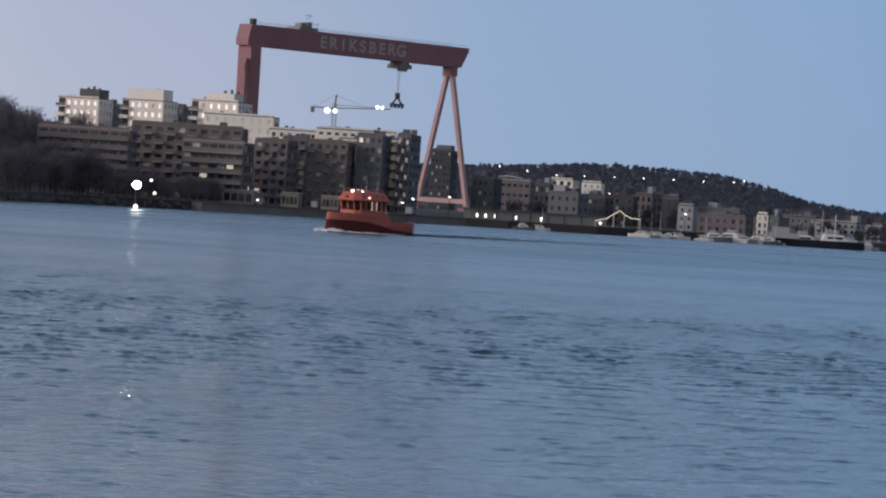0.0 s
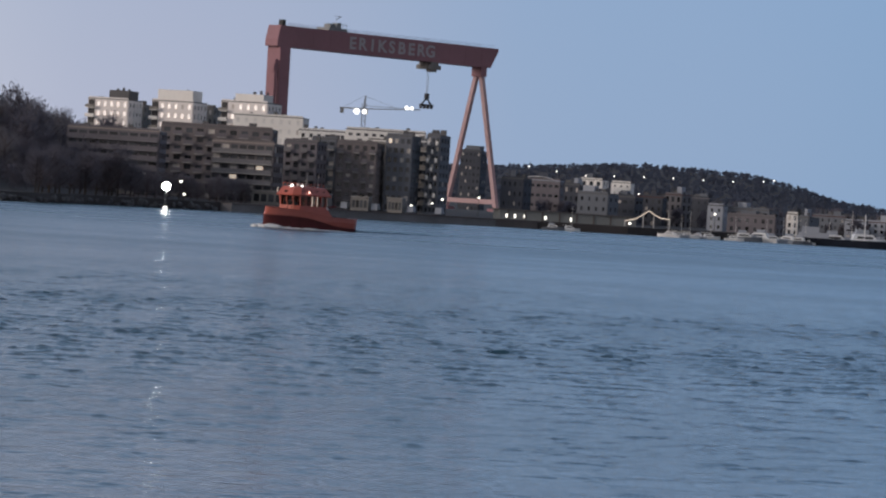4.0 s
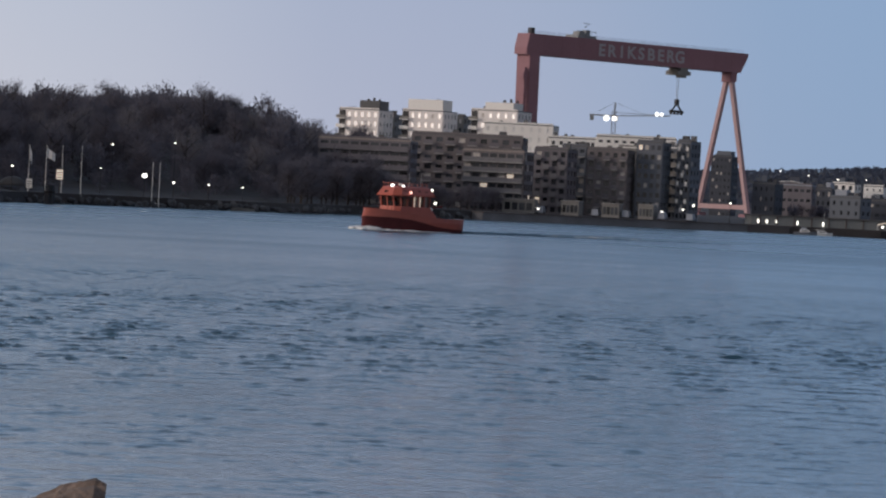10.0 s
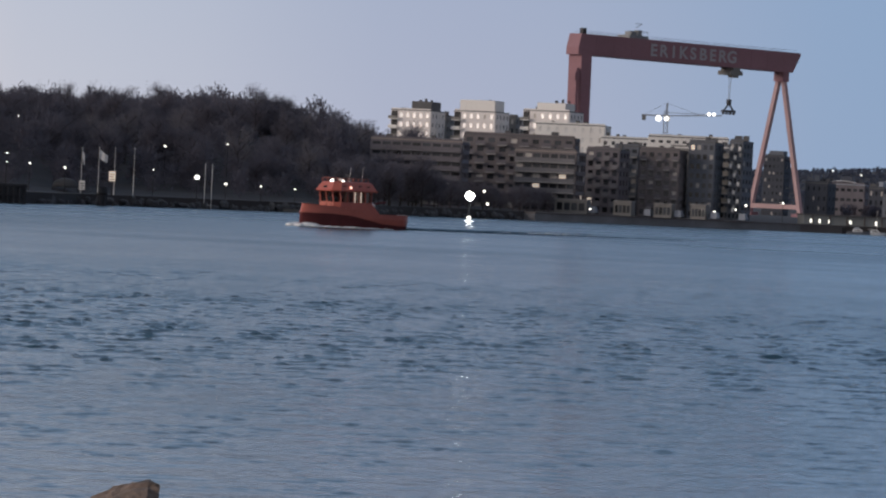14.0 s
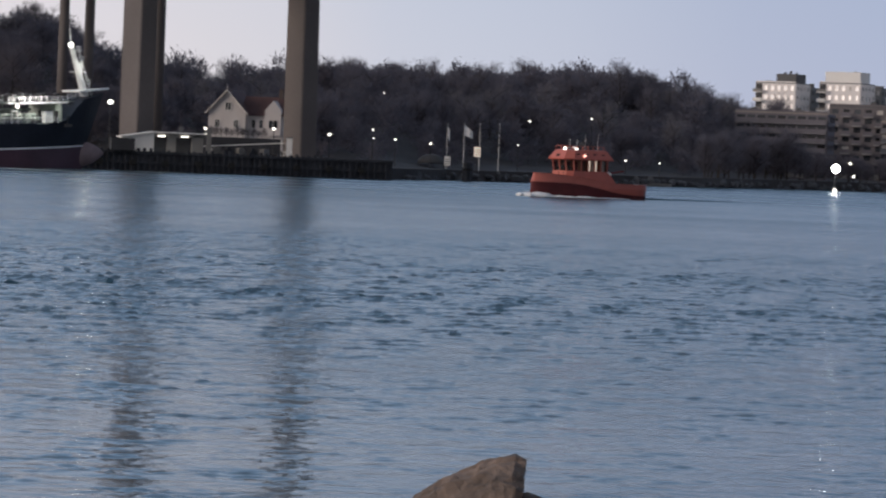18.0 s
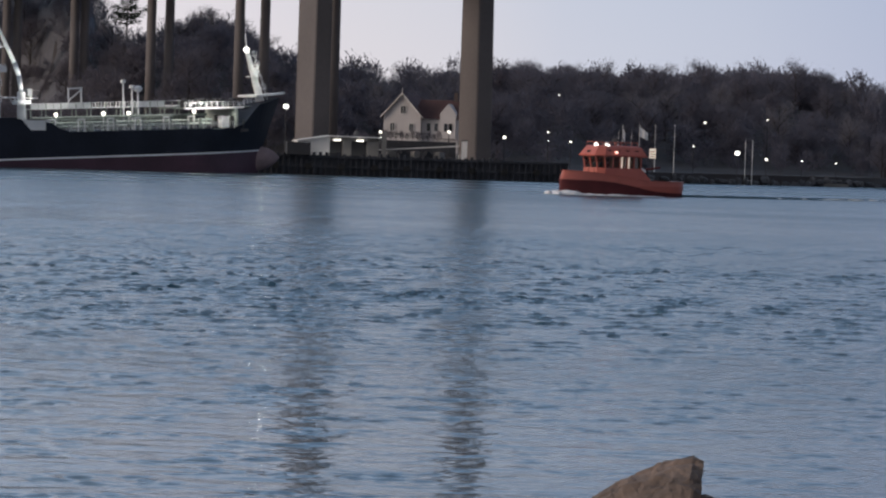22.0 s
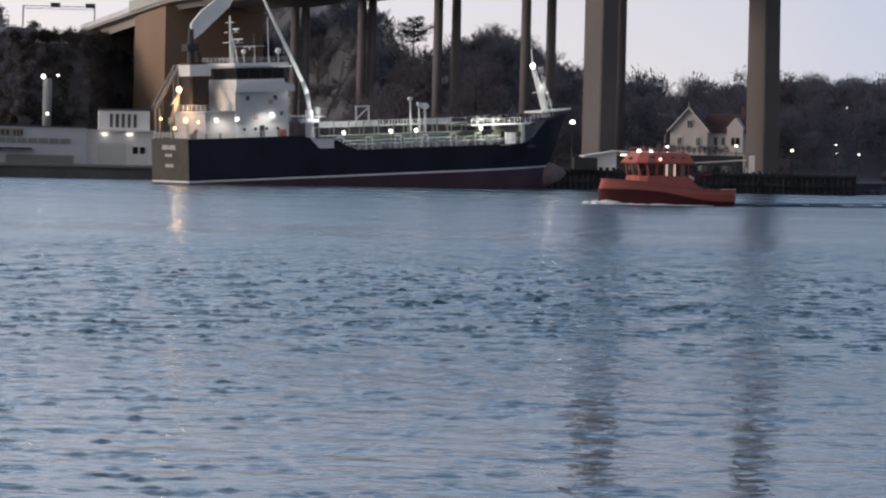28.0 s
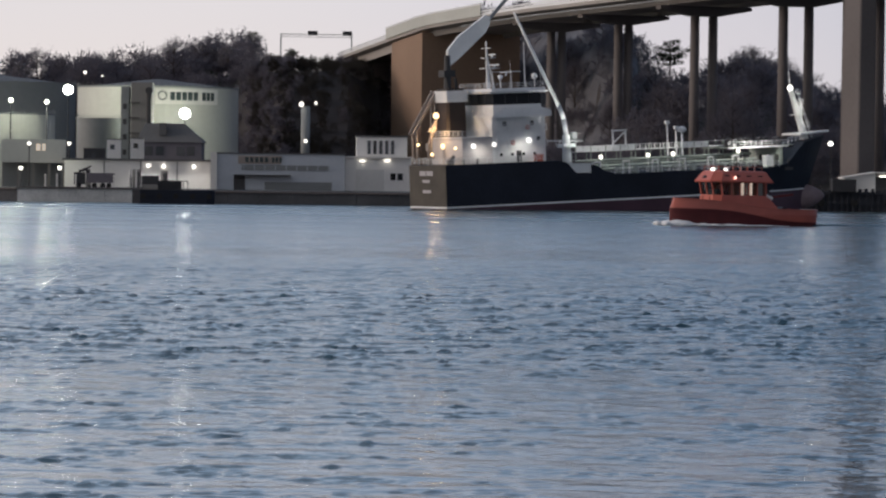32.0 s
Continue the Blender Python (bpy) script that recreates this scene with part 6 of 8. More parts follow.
# ---- lamps on posts ----
def lamp_post(az, d, top, base=None, r=0.35, mat="lamp_small", label="slim street lamp with glowing head", group="street lamps on the far bank"):
    base = ground_z(az, d) if base is None else base
    t = thing("street_lamp", facing(az, d, base), label, "street lamp", group)
    h = top - base
    part("pole", Solid().rod((0, 0, 0), (0, 0, h), 0.11, 0.07), M["dark_steel"], t)
    arm = part("arm", Solid().beam((0, 0, h), (0, -0.6, h + 0.1), 0.08, 0.08), M["dark_steel"], t)
    part("lamp_head", Solid().ball(0, -0.6, h, r * 0.78, 10, 0.8), M[mat], arm, "glowing lamp head", smooth=True)
    return t


def bank_mark(x, y):
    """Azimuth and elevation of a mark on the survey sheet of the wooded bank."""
    c, s = math.cos(radians(1.79)), math.sin(radians(1.79))
    u, v = (x - 784) / 6385, (y - 441) / 6385
    u, v = u * c + v * s, -u * s + v * c
    return -2.09 + math.degrees(u), -1.60 - math.degrees(v)


def depot_mark(x, y):
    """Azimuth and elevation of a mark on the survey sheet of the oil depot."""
    c, s = math.cos(radians(0.716)), math.sin(radians(0.716))
    u, v = (x - 784) / 6385, (y - 441) / 6385
    u, v = u * c + v * s, -u * s + v * c
    return -10.205 + math.degrees(u), -1.15 - math.degrees(v)


# ---- the timber jetty and quays ----
def make_jetty():
    p0, p1 = at(-4.75, 672), at(0.15, 682)
    run = p1 - p0
    j = thing("timber_jetty", pose(p0.x, p0.y, 0, 0, 0, math.degrees(math.atan2(run.y, run.x))), "dark tarred timber jetty below the bridge pylon", "jetty")
    n = round(run.length / 1.15)
    rng = random.Random(5)
    for i in range(n):
        h = rng.uniform(3.8, 4.3) if i < n * 0.8 else rng.uniform(3.0, 3.7)
        part("jetty_post", Solid().rod((i * 1.15, rng.uniform(-0.1, 0.1), -3), (i * 1.15 + rng.uniform(-0.1, 0.1), 0, h), 0.36, 0.32, n=8), M["timber"], j)
    for z in (1.4, 3.2):
        part("wale", Solid().box(run.length / 2, -0.45, z, run.length, 0.3, 0.35), M["timber"], j)
    part("jetty_deck", Solid().box(run.length / 2, 5.5, 3.3, run.length, 11, 0.4), M["timber"], j)
    part("sheathing", Solid().box(run.length / 2, 0.2, -1, run.length, 0.1, 4.5), M["timber"], j, "dark plank sheathing behind the posts")
    part("jetty_core", Solid().box(run.length / 2, 6.2, -3, run.length - 1, 9, 6.2), M["quay"], j)
    for i in range(9):
        part("tyre_fender", Solid().rod((3 + i * 6.2, -0.6, 1.6), (3 + i * 6.2, -0.95, 1.6), 0.62, n=14), M["rubber"], j)


make_jetty()
quay(-30, -17.2, 800, 684, 2.6, M["quay"], "quay_wall", "dark concrete quay wall", 4)
quay(-17.2, -14.9, 684, 684, 2.8, M["pale_quay"], "quay_wall", "pale concrete quay wall of the oil depot", 8)
quay(-14.9, -4.7, 684, 686, 2.4, M["quay"], "quay_wall", "dark quay wall behind the moored tanker", 6)
quay(8.2, 12.4, 928, 1003, 2.2, M["town_quay"], "quay_wall", "dark quay wall before the apartment blocks", 8)
quay(12.4, 19.6, 1003, 1128, 2.2, M["concrete"], "quay_wall", "dark quay wall at the town waterfront", 8)


# ---- the white house under the wood ----
def make_villa():
    d = 748
    a0, z0 = bank_mark(744, 242)[0], high(0.17, d)
    h = thing("white_house", facing(a0, d, z0, -14), "white wooden house with steep red roof under the bridge", "house")
    w, eave, apex, deep = 7.9, 4.6, 8.9, 13.0
    wall = Solid().loft([[(x, y, z) for x, z in ((-w / 2, -3), (w / 2, -3), (w / 2, eave), (0, apex), (-w / 2, eave))] for y in (0, deep)])
    part("wall", wall, M["house_cream"], h)
    for sg in (-1, 1):
        sl = Solid().add([(sg * (w / 2 + 0.6), y, eave - 0.65 + k) for y in (-0.6, deep + 0.5) for k in (0, 0.22)] + [(0, y, apex + 0.05 + k) for y in (-0.6, deep + 0.5) for k in (0, 0.22)],
                         [(0, 2, 6, 4), (1, 5, 7, 3), (0, 4, 5, 1), (2, 3, 7, 6), (0, 1, 3, 2), (4, 6, 7, 5)])
        part("roof_slope", sl, M["roof_red"], h, "red tiled roof slope")
        part("barge_board", Solid().beam((sg * (w / 2 + 0.6), -0.65, eave - 0.5), (0, -0.65, apex + 0.2), 0.1, 0.18), M["plaster_white"], h)
    part("finial", Solid().rod((0, -0.6, apex), (0, -0.6, apex + 1.5), 0.08, 0.03), M["white"], h)
    for x, z, ww, hh in ((-2.0, 1.4, 0.9, 1.5), (2.0, 1.4, 0.9, 1.5), (0.2, 5.0, 1.1, 1.5)):
        win = part("window", Solid().box(x, -0.05, z, ww, 0.12, hh), M["glass"], h)
        part("frame", Solid().box(x, -0.1, z - 0.1, ww + 0.3, 0.1, 0.1).box(x, -0.1, z + hh, ww + 0.3, 0.1, 0.1).box(x - ww / 2 - 0.07, -0.1, z, 0.12, 0.1, hh).box(x + ww / 2 + 0.07, -0.1, z, 0.12, 0.1, hh).box(x, -0.12, z, 0.08, 0.1, hh), M["white"], win)
    # side wing with its own gable
    part("wing_wall", Solid().box(w / 2 + 3.8, 5.5, -3, 7.6, 8, eave + 2.6), M["house_cream"], h)
    part("wing_roof", Solid().loft([[(w / 2 + x, y, z) for y, z in ((1.0, eave - 0.6), (5.5, eave + 3.4), (10, eave - 0.6))] for x in (-1.5, 8.1)]), M["roof_red"], h, "red tiled roof of the side wing")
    part("gable", Solid().loft([[(w / 2 + 5.6 + x, y, z) for x, z in ((-1.7, 0), (1.7, 0), (1.7, eave + 0.6), (0, eave + 2.6), (-1.7, eave + 0.6))] for y in (0.8, 5)]), M["house_cream"], h)
    for x in (1.4, 3.0, 5.2, 6.2):
        part("window", Solid().box(w / 2 + x, 0.74 if x > 4 else 1.44, 1.5, 0.7, 0.12, 1.6), M["glass"], h)
    part("chimney", Solid().box(w / 2 + 6.2, 5.5, eave + 2, 0.8, 0.8, 3.0), M["brick_red"], h)


make_villa()

# ---- the ferry shed with two lit doors ----
az_s, d_s = bank_mark(649, 245)[0], 676
sh = thing("ferry_shed", facing(az_s, d_s, 3.7, 8), "low white ferry shed with two lit doorways", "shed")
part("side_wall", Solid().loft([[(x, y, z) for y, z in ((0.0, 0), (6, 0), (6, zt), (0.0, zt))] for x, zt in ((-9.2, 2.5), (-3.4, 3.5))]), M["plaster_white"], sh, "white side wall that rises towards the doors")
part("wall", Solid().box(-0.1, 3, 0, 1.6, 6, 3.4).box(4.8, 3, 0, 2.2, 6, 3.4).box(0.5, 5.8, 0, 9, 0.3, 3.4).box(1.2, 0.2, 2.8, 9.2, 0.4, 0.6), M["plaster_grey"], sh)
part("roof", Solid().loft([[(x, y, z) for y, z in ((-0.6, zz), (6.4, zz), (6.4, zz + 0.25), (-0.6, zz + 0.25))] for x, zz in ((-9.6, 2.45), (-3.4, 3.52), (6.2, 3.45))]), M["plaster_white"], sh, "white flat roof with a sloping end")
for x in (-2.0, 2.3):
    # a dark board inside each opening paints the shade of the interior
    part("doorway", Solid().box(x, 1.2, 0, 2.8, 0.1, 2.8), M["dark_steel"], sh, "dark board for the shade in the open doorway")
    part("door_lamp", Solid().box(x, -0.2, 2.8, 1.3, 0.4, 0.24), M["lamp_small"], sh, "strip lamp over the doorway")
for x in (-2.0, 2.3):
    lo = new("door_light", bpy.data.lights.new("door_light", "SPOT"))
    lo.data.spot_size, lo.data.spot_blend = radians(140), 0.4
    lo.data.energy, lo.data.shadow_soft_size, lo.data.color = 60, 0.3, (1, 0.95, 0.85)
    lo.parent = sh
    lo.location = (x, -1.6, 2.6)
part("kiosk", Solid().box(-9.6, -2.2, 0, 4.4, 2.4, 2.3), M["dark_steel"], sh, "low dark cabin beside the shed")
part("vent", Solid().box(2.2, 4, 3.8, 0.7, 0.7, 1.0), M["roof_grey"], sh)
part("sign_post", Solid().box(6.8, -0.6, 0, 0.9, 0.4, 4.8), M["plaster_grey"], sh)
g0, g1 = at(bank_mark(692, 265)[0], 684, high(bank_mark(692, 265)[1], 684)), at(bank_mark(846, 258)[0], 684, high(bank_mark(846, 258)[1], 684))
gw = thing("gangway", pose(g0.x, g0.y, g0.z), "pale sloping gangway rail above the jetty", "gangway")
dv = g1 - g0
gs = Solid().beam((0, 0, 0), dv, 0.5, 0.22)
part("rail_beam", gs, M["white"], gw)
for i in range(8):
    q = dv * (i / 7)
    part("support", Solid().box(q.x, q.y, q.z - (g0.z + q.z - 3.7), 0.16, 0.16, g0.z + q.z - 3.7), M["dark_steel"], gw)
bt = thing("white_booth", facing(bank_mark(855, 270)[0], 683, 3.7), "narrow white booth with a small bicycle rack", "booth")
part("body", Solid().box(0, 0.6, 0, 1.1, 1.2, 3.5), M["plaster_white"], bt)
part("roof", Solid().box(0, 0.6, 3.5, 1.4, 1.5, 0.15), M["roof_grey"], bt)
rk = thing("bicycle_rack", facing(bank_mark(848, 282)[0], 682, 3.7), "white tube bicycle rack on the jetty", "rack")
for i in range(3):
    part("hoop", Solid().rod((i * 0.5 - 0.8, 0, 0), (i * 0.5 - 0.8, 0, 0.9), 0.05).rod((i * 0.5 - 0.8, 0, 0.9), (i * 0.5 - 0.4, 0, 0.9), 0.05).rod((i * 0.5 - 0.4, 0, 0.9), (i * 0.5 - 0.4, 0, 0), 0.05), M["white"], rk)
hw = Solid().box(0, 0, 0, 17, 1.2, 3.0)
hd = single("hedge_wall", hw, M["timber"], "dark retaining wall below the white house", "wall", kind="structure", m=facing(bank_mark(765, 250)[0], 722, 4.0))
for i in range(6):
    vp = bank_mark(705 + i * 21, 280)
    single("parked_crate", Solid().box(0, 0, 0, 1.4 + 0.5 * (i % 3), 1.2, 0.8 + 0.35 * (i % 2)).box(0, 0, 0.8, 0.9, 0.8, 0.5), M["plaster_grey" if i % 2 else "timber"], "stacked crate on the jetty deck", "crate", "crates on the jetty", m=facing(vp[0], 686, 3.7, i * 13))

for x, y, d, r in ((707, 233, 715, 0.42), (707, 243, 700, 0.25), (828, 233, 715, 0.42), (898, 249, 712, 0.38), (926, 242, 712, 0.45), (1003, 233, 740, 0.25), (1043, 250, 745, 0.3),
                   (1003, 248, 745, 0.25), (1105, 257, 760, 0.35), (1280, 216, 840, 0.35), (1390, 211, 850, 0.28), (1388, 281, 790, 0.4), (1510, 288, 800, 0.25), (1450, 284, 795, 0.28), (1022, 168, 850, 0.22),
                   (1260, 258, 800, 0.2)):
    az, el = bank_mark(x, y)
    lamp_post(az, d, high(el, d), None if d > 720 else 3.7, r)
az, el = bank_mark(540, 188)
lamp_post(az, 681, high(el, 681), 3.7, 0.7, "lamp_white", "tall quay lamp with bright white head by the bow")
az, el = bank_mark(1337, 270)
lamp_post(az, 770, high(el, 770), None, 0.75, "lamp_white", "bright white park lamp on the bank")

# ---- flagpoles, signs, tent, dolphin and small things along the park's edge ----
for i, x in enumerate((1133, 1163, 1191, 1225)):
    az, el = bank_mark(x + 2, 221)
    f = thing("flagpole", facing(az, 748, 2.2), "white flagpole with hanging pale flag" if i < 2 else "bare white flagpole at the water's edge", "flagpole", "flagpoles on the bank")
    hh = high(el, 748) - 2.2
    part("pole", Solid().rod((0, 0, 0), (0, 0, hh), 0.09, 0.05), M["white"], f)
    part("truck", Solid().ball(0, 0, hh, 0.14, 8), M["white"], f)
    if i < 2:
        fl = Solid()
        for k in range(5):
            a, b2 = k / 5, (k + 1) / 5
            top = lambda u: (0.1 + (0.5 + 1.2 * i) * u, 0.14 * math.sin(u * 7), hh - 0.3 - 0.9 * u - (0.6 if i == 0 else 0.4) * u)
            bot = lambda u: (0.1 + (0.45 + 1.2 * i) * u, 0.14 * math.sin(u * 7 + 0.5), hh - 2.3 - 1.6 * u + 0.8 * i * u)
            p = [top(a), top(b2), bot(b2), bot(a)]
            fl.add(p + [(q[0], q[1] + 0.04, q[2]) for q in p], [(0, 1, 2, 3), (7, 6, 5, 4), (0, 4, 5, 1), (3, 2, 6, 7)])
        part("flag", fl, M["flag"], f, "limp pale flag")
for x, y, w, h, mat, lab in ((1135, 279, 1.2, 1.9, "plaster_white", "white notice board on the bank"), (1188, 262, 1.3, 2.0, "lit_window", "lit information board beside the flagpoles")):
    az, el = bank_mark(x, y)
    z = high(el, 742)
    n = thing("notice_board", facing(az, 742, 2.2), lab, "sign", "notice boards on the bank")
    part("board", Solid().box(0, 0, z - 2.2 - h, w, 0.3, h), M[mat], n)
    part("leg", Solid().box(0, 0.2, 0, 0.2, 0.2, max(z - 2.2 - h, 0.3)), M["dark_steel"], n)
    for k in range(3):
        part("text_bar", Solid().box(0, -0.17, z - 2.2 - h + 0.3 + k * h / 4, w * 0.7, 0.04, 0.14), M["dark_steel"], n)
az, el = bank_mark(1107, 250)
tz = ground_z(az, 770)
tent = thing("domed_tent", facing(az, 770, tz), "low dark domed shelter behind the bank", "tent")
part("canopy", Solid().loft([[(3.4 * math.cos(a) * k, y, 2.4 * math.sin(a) * k + 1.0) for a in (math.pi * i / 12 for i in range(13))] for y, k in ((0, 0.7), (2, 0.85), (6, 0.85), (8, 0.7))]), M["quay"], tent, smooth=True)
for x in (-2.7, 2.7):
    part("side_post", Solid().box(x, 2, 0, 0.2, 0.2, 1.6), M["dark_steel"], tent)
az, el = bank_mark(1171, 290)
dol = thing("mooring_dolphin", facing(az, 722, 0), "dark cluster of tarred mooring piles in the water", "dolphin")
for i in range(7):
    a = 2 * math.pi * i / 7
    part("pile", Solid().rod((1.0 * math.cos(a), 1.0 * math.sin(a), -3), (0.6 * math.cos(a), 0.6 * math.sin(a), high(el, 722)), 0.33, n=8), M["timber"], dol)
part("binding", Solid().rod((0, 0, 2.2), (0, 0, 2.6), 1.1, n=14), M["rubber"], dol)
az, el = bank_mark(1358, 246)
gp = thing("goal_frame", facing(az, 775, ground_z(az, 775)), "slim twin mast frame on the bank", "frame")
for x in (-0.75, 0.75):
    part("post", Solid().rod((x, 0, 0), (x, 0, high(el, 775) - ground_z(az, 775)), 0.08), M["white"], gp)
part("crossbar", Solid().beam((-0.75, 0, 3.9), (0.75, 0, 3.9), 0.08, 0.08), M["white"], gp)
az, el = bank_mark(1510, 312)
rb = thing("rowing_boat", facing(az, 796, 0.0, 10), "small pale rowing boat by the bank", "boat")
part("hull", Solid().loft([[(x, -w, z) for w, z in ((wd, 0.7), (wd * 0.6, -0.1), (-wd * 0.6, -0.1), (-wd, 0.7))] for x, wd in ((-2.6, 0.7), (0, 0.9), (1.8, 0.6), (2.8, 0.08))]), M["plaster_grey"], rb)
part("thwart", Solid().box(0, 0, 0.72, 0.3, 1.5, 0.06), M["timber"], rb)

# the bright beacon in the river
bz = high(0.0, 826)
be = thing("river_beacon", facing(7.155, 826, 0), "bright white navigation light on a short pile", "beacon")
part("mast", Solid().rod((0, 0, -3), (0, 0, bz - 1.2), 0.35, 0.3, n=12), M["timber"], be)
part("lantern", Solid().ball(0, 0, bz, 0.95, 16), M["lamp_beacon"], be, "dazzling white lantern", smooth=True)
# small emissive ball just clear of the water
part("lower_lamp", Solid().ball(0, -0.6, 0.5, 0.45, 12), M["lamp_small"], be, "small glowing ball just above the water", smooth=True)
lo = new("beacon_light", bpy.data.lights.new("beacon_light", "POINT"))
lo.data.energy, lo.data.shadow_soft_size, lo.data.color = 500, 0.3, (1, 0.97, 0.9)
lo.location = at(7.155, 828.5, bz)


# ---- boulders along the water of the far park and on the near bank ----
def stone(name, size, mat, label, m, seed, group="", n=2):
    bm = bmesh.new()
    bmesh.ops.create_icosphere(bm, subdivisions=n, radius=1)
    rng = random.Random(seed)
    off = Vector((rng.uniform(0, 50), rng.uniform(0, 50), 3))
    for v in bm.verts:
        k = 1 + 0.35 * noise.noise(v.co * 1.3 + off) + 0.15 * noise.noise(v.co * 3.5 + off)
        v.co = Vector((v.co.x * size[0], v.co.y * size[1], v.co.z * size[2])) * k
    me = bpy.data.meshes.new(name)
    bm.to_mesh(me)
    bm.free()
    me.materials.append(M[mat])
    ob = new(name, me)
    ob.matrix_world = m
    return tagged(ob, label, "rock", group)


rng = random.Random(12)
for i in range(90):
    az = 0.4 + i * 0.088 + rng.uniform(-0.03, 0.03)
    stone("bank_stone", (rng.uniform(0.6, 1.6), rng.uniform(0.6, 1.2), rng.uniform(0.5, 1.3)), "quay", "dark riprap stone at the water's edge", facing(az, shore(az) - rng.uniform(0, 1.2), rng.uniform(0, 1.2), rng.uniform(0, 180)), i, "riprap stones on the bank", 1)

# ---- the oil depot ----
def make_tank(name, az0, az1, d, el, dome, mat, label, base=2.2):
    az = (az0 + az1) / 2
    r = d * math.tan(radians((az1 - az0) / 2))
    t = thing(name, facing(az, d, base), label, "storage tank", "tanks of the oil depot")
    h = high(el, d - r) - base
    part("shell", Solid().rod((0, 0, 0), (0, 0, h), r, n=72), M[mat], t, smooth=False)
    k = 5
    for i in range(1, k):
        part("shell_seam", Solid().rod((0, 0, h * i / k), (0, 0, h * i / k + 0.1), r + 0.05, n=72), M[mat], t)
    part("roof", Solid().rod((0, 0, h), (0, 0, h + dome), r, 0.5, n=72), M["roof_grey"], t, "low conical grey roof")
    part("rim", Solid().rod((0, 0, h - 0.15), (0, 0, h + 0.2), r + 0.12, n=72), M["tank_grey"], t)
    rail = Solid()
    for i in range(72):
        a = 2 * math.pi * i / 72
        rail.box(r * math.cos(a), r * math.sin(a), h, 0.06, 0.06, 1.0)
    part("roof_railing", rail, M["steel"], t)
    return t, r, h


big, br, bh = make_tank("storage_tank", -16.27, -13.73, 850, 1.38, 2.2, "tank", "large pale oil tank with a white name panel")
for i in range(16):
    a0, a1 = radians(-92 + i * 3.0), radians(-92 + (i + 1) * 3.0)
    c0, c1 = (math.cos(a0), math.sin(a0)), (math.cos(a1), math.sin(a1))
    p = [(c[0] * (br + o), c[1] * (br + o), z) for c in (c0, c1) for o in (0.1, 0.25) for z in (bh - 4.0, bh - 0.5)]
    part("sign_panel", Solid().add(p, [(2, 6, 7, 3), (0, 1, 5, 4), (0, 2, 3, 1), (4, 5, 7, 6), (1, 3, 7, 5), (0, 4, 6, 2)]), M["white"], big, "white curved name panel")


def on_tank(deg, z, w, h, name="sign_bar", mat="navy"):
    a = radians(deg)
    ob = part(name, Solid().box(0, 0, 0, w, 0.1, h), M[mat], big)
    ob.matrix_basis = pose((br + 0.31) * math.cos(a), (br + 0.31) * math.sin(a), z, 0, 0, deg + 90)


for i in range(5):
    on_tank(-80 + i * 4.2, bh - 3.1, 1.1, 1.9)
for i in range(3):
    on_tank(-56.5 + i * 3.6, bh - 3.1, 0.9, 1.9)
ring = Solid()
for i in range(12):
    a = 2 * math.pi * i / 12
    ring.box(0.95 * math.cos(a), 0, 0.95 * math.sin(a), 0.36, 0.1, 0.36)
rg = part("emblem_ring", ring, M["navy"], big)
rg.matrix_basis = pose((br + 0.31) * math.cos(radians(-87)), (br + 0.31) * math.sin(radians(-87)), bh - 2.2, 0, 0, 3)
make_tank("storage_tank", -19.2, -16.3, 900, 1.42, 2.6, "tank_grey", "large dark grey oil tank with conical roof")
make_tank("storage_tank", -18.4, -16.62, 790, 0.92, 0.6, "tank", "smaller pale oil tank at the depot", 2.2)
make_tank("storage_tank", -16.28, -15.55, 815, 0.86, 0.3, "tank_grey", "low dark oil tank beside the stair tower", 2.2)

d = 806
az = depot_mark(221, 200)[0]
tw = thing("stair_tower", facing(az, d, 2.2, -6), "tall dark concrete stair tower beside the tank", "tower")
th = high(1.44, d) - 2.2
part("shaft", Solid().box(0.3, 2.5, 0, 4.6, 5, th), M["plaster_grey"], tw)
part("pale_shaft", Solid().box(-3.4, 2.2, 0, 1.8, 4, th - 1.0), M["tank_grey"], tw)
for i in range(5):
    part("stair_window", Solid().box(-3.4, 0.14, 4 + i * 3.4, 0.8, 0.1, 1.2), M["dark_steel"], tw)
part("duct", Solid().rod((2.0, -0.2, 2), (2.0, -0.2, th - 2.5), 0.5, n=12).rod((2.0, -0.5, th - 1.8), (2.0, 0.2, th - 1.8), 0.8, n=14), M["dark_steel"], tw)
for i in range(6):
    part("landing", Solid().box(-1.2, -0.4, 2 + i * 3.4, 2.4, 0.9, 0.15), M["dark_steel"], tw)

d = 770
b1 = thing("depot_office", facing(depot_mark(274, 250)[0], d, 2.2, -5), "old brown depot building with a dark hipped roof", "building")
w0, z1, z2 = 13.4, high(0.50, d) - 2.2, high(0.80, d) - 2.2
part("wall", Solid().box(0, 4, 0, w0, 8, z1), M["brick_dark"], b1)
part("roof", Solid().loft([[(x, y, z) for x, y in q] for z, q in ((z1, ((-w0 / 2 - 0.5, -0.5), (w0 / 2 + 0.5, -0.5), (w0 / 2 + 0.5, 8.5), (-w0 / 2 - 0.5, 8.5))), (z2, ((-w0 / 2 + 1.0, 3.5), (w0 / 2 - 4, 3.5), (w0 / 2 - 4, 4.5), (-w0 / 2 + 1.0, 4.5))))]), M["roof_grey"], b1)
part("dormer", Solid().box(-1.6, 1.5, z1 + 1.5, 1.6, 2, 2.6), M["roof_grey"], b1)
for x in (-4.6, -2.2, 2.2, 4.4):
    part("window", Solid().box(x, -0.05, z1 - 2.8, 1.7, 0.12, 1.9), M["glass"], b1)
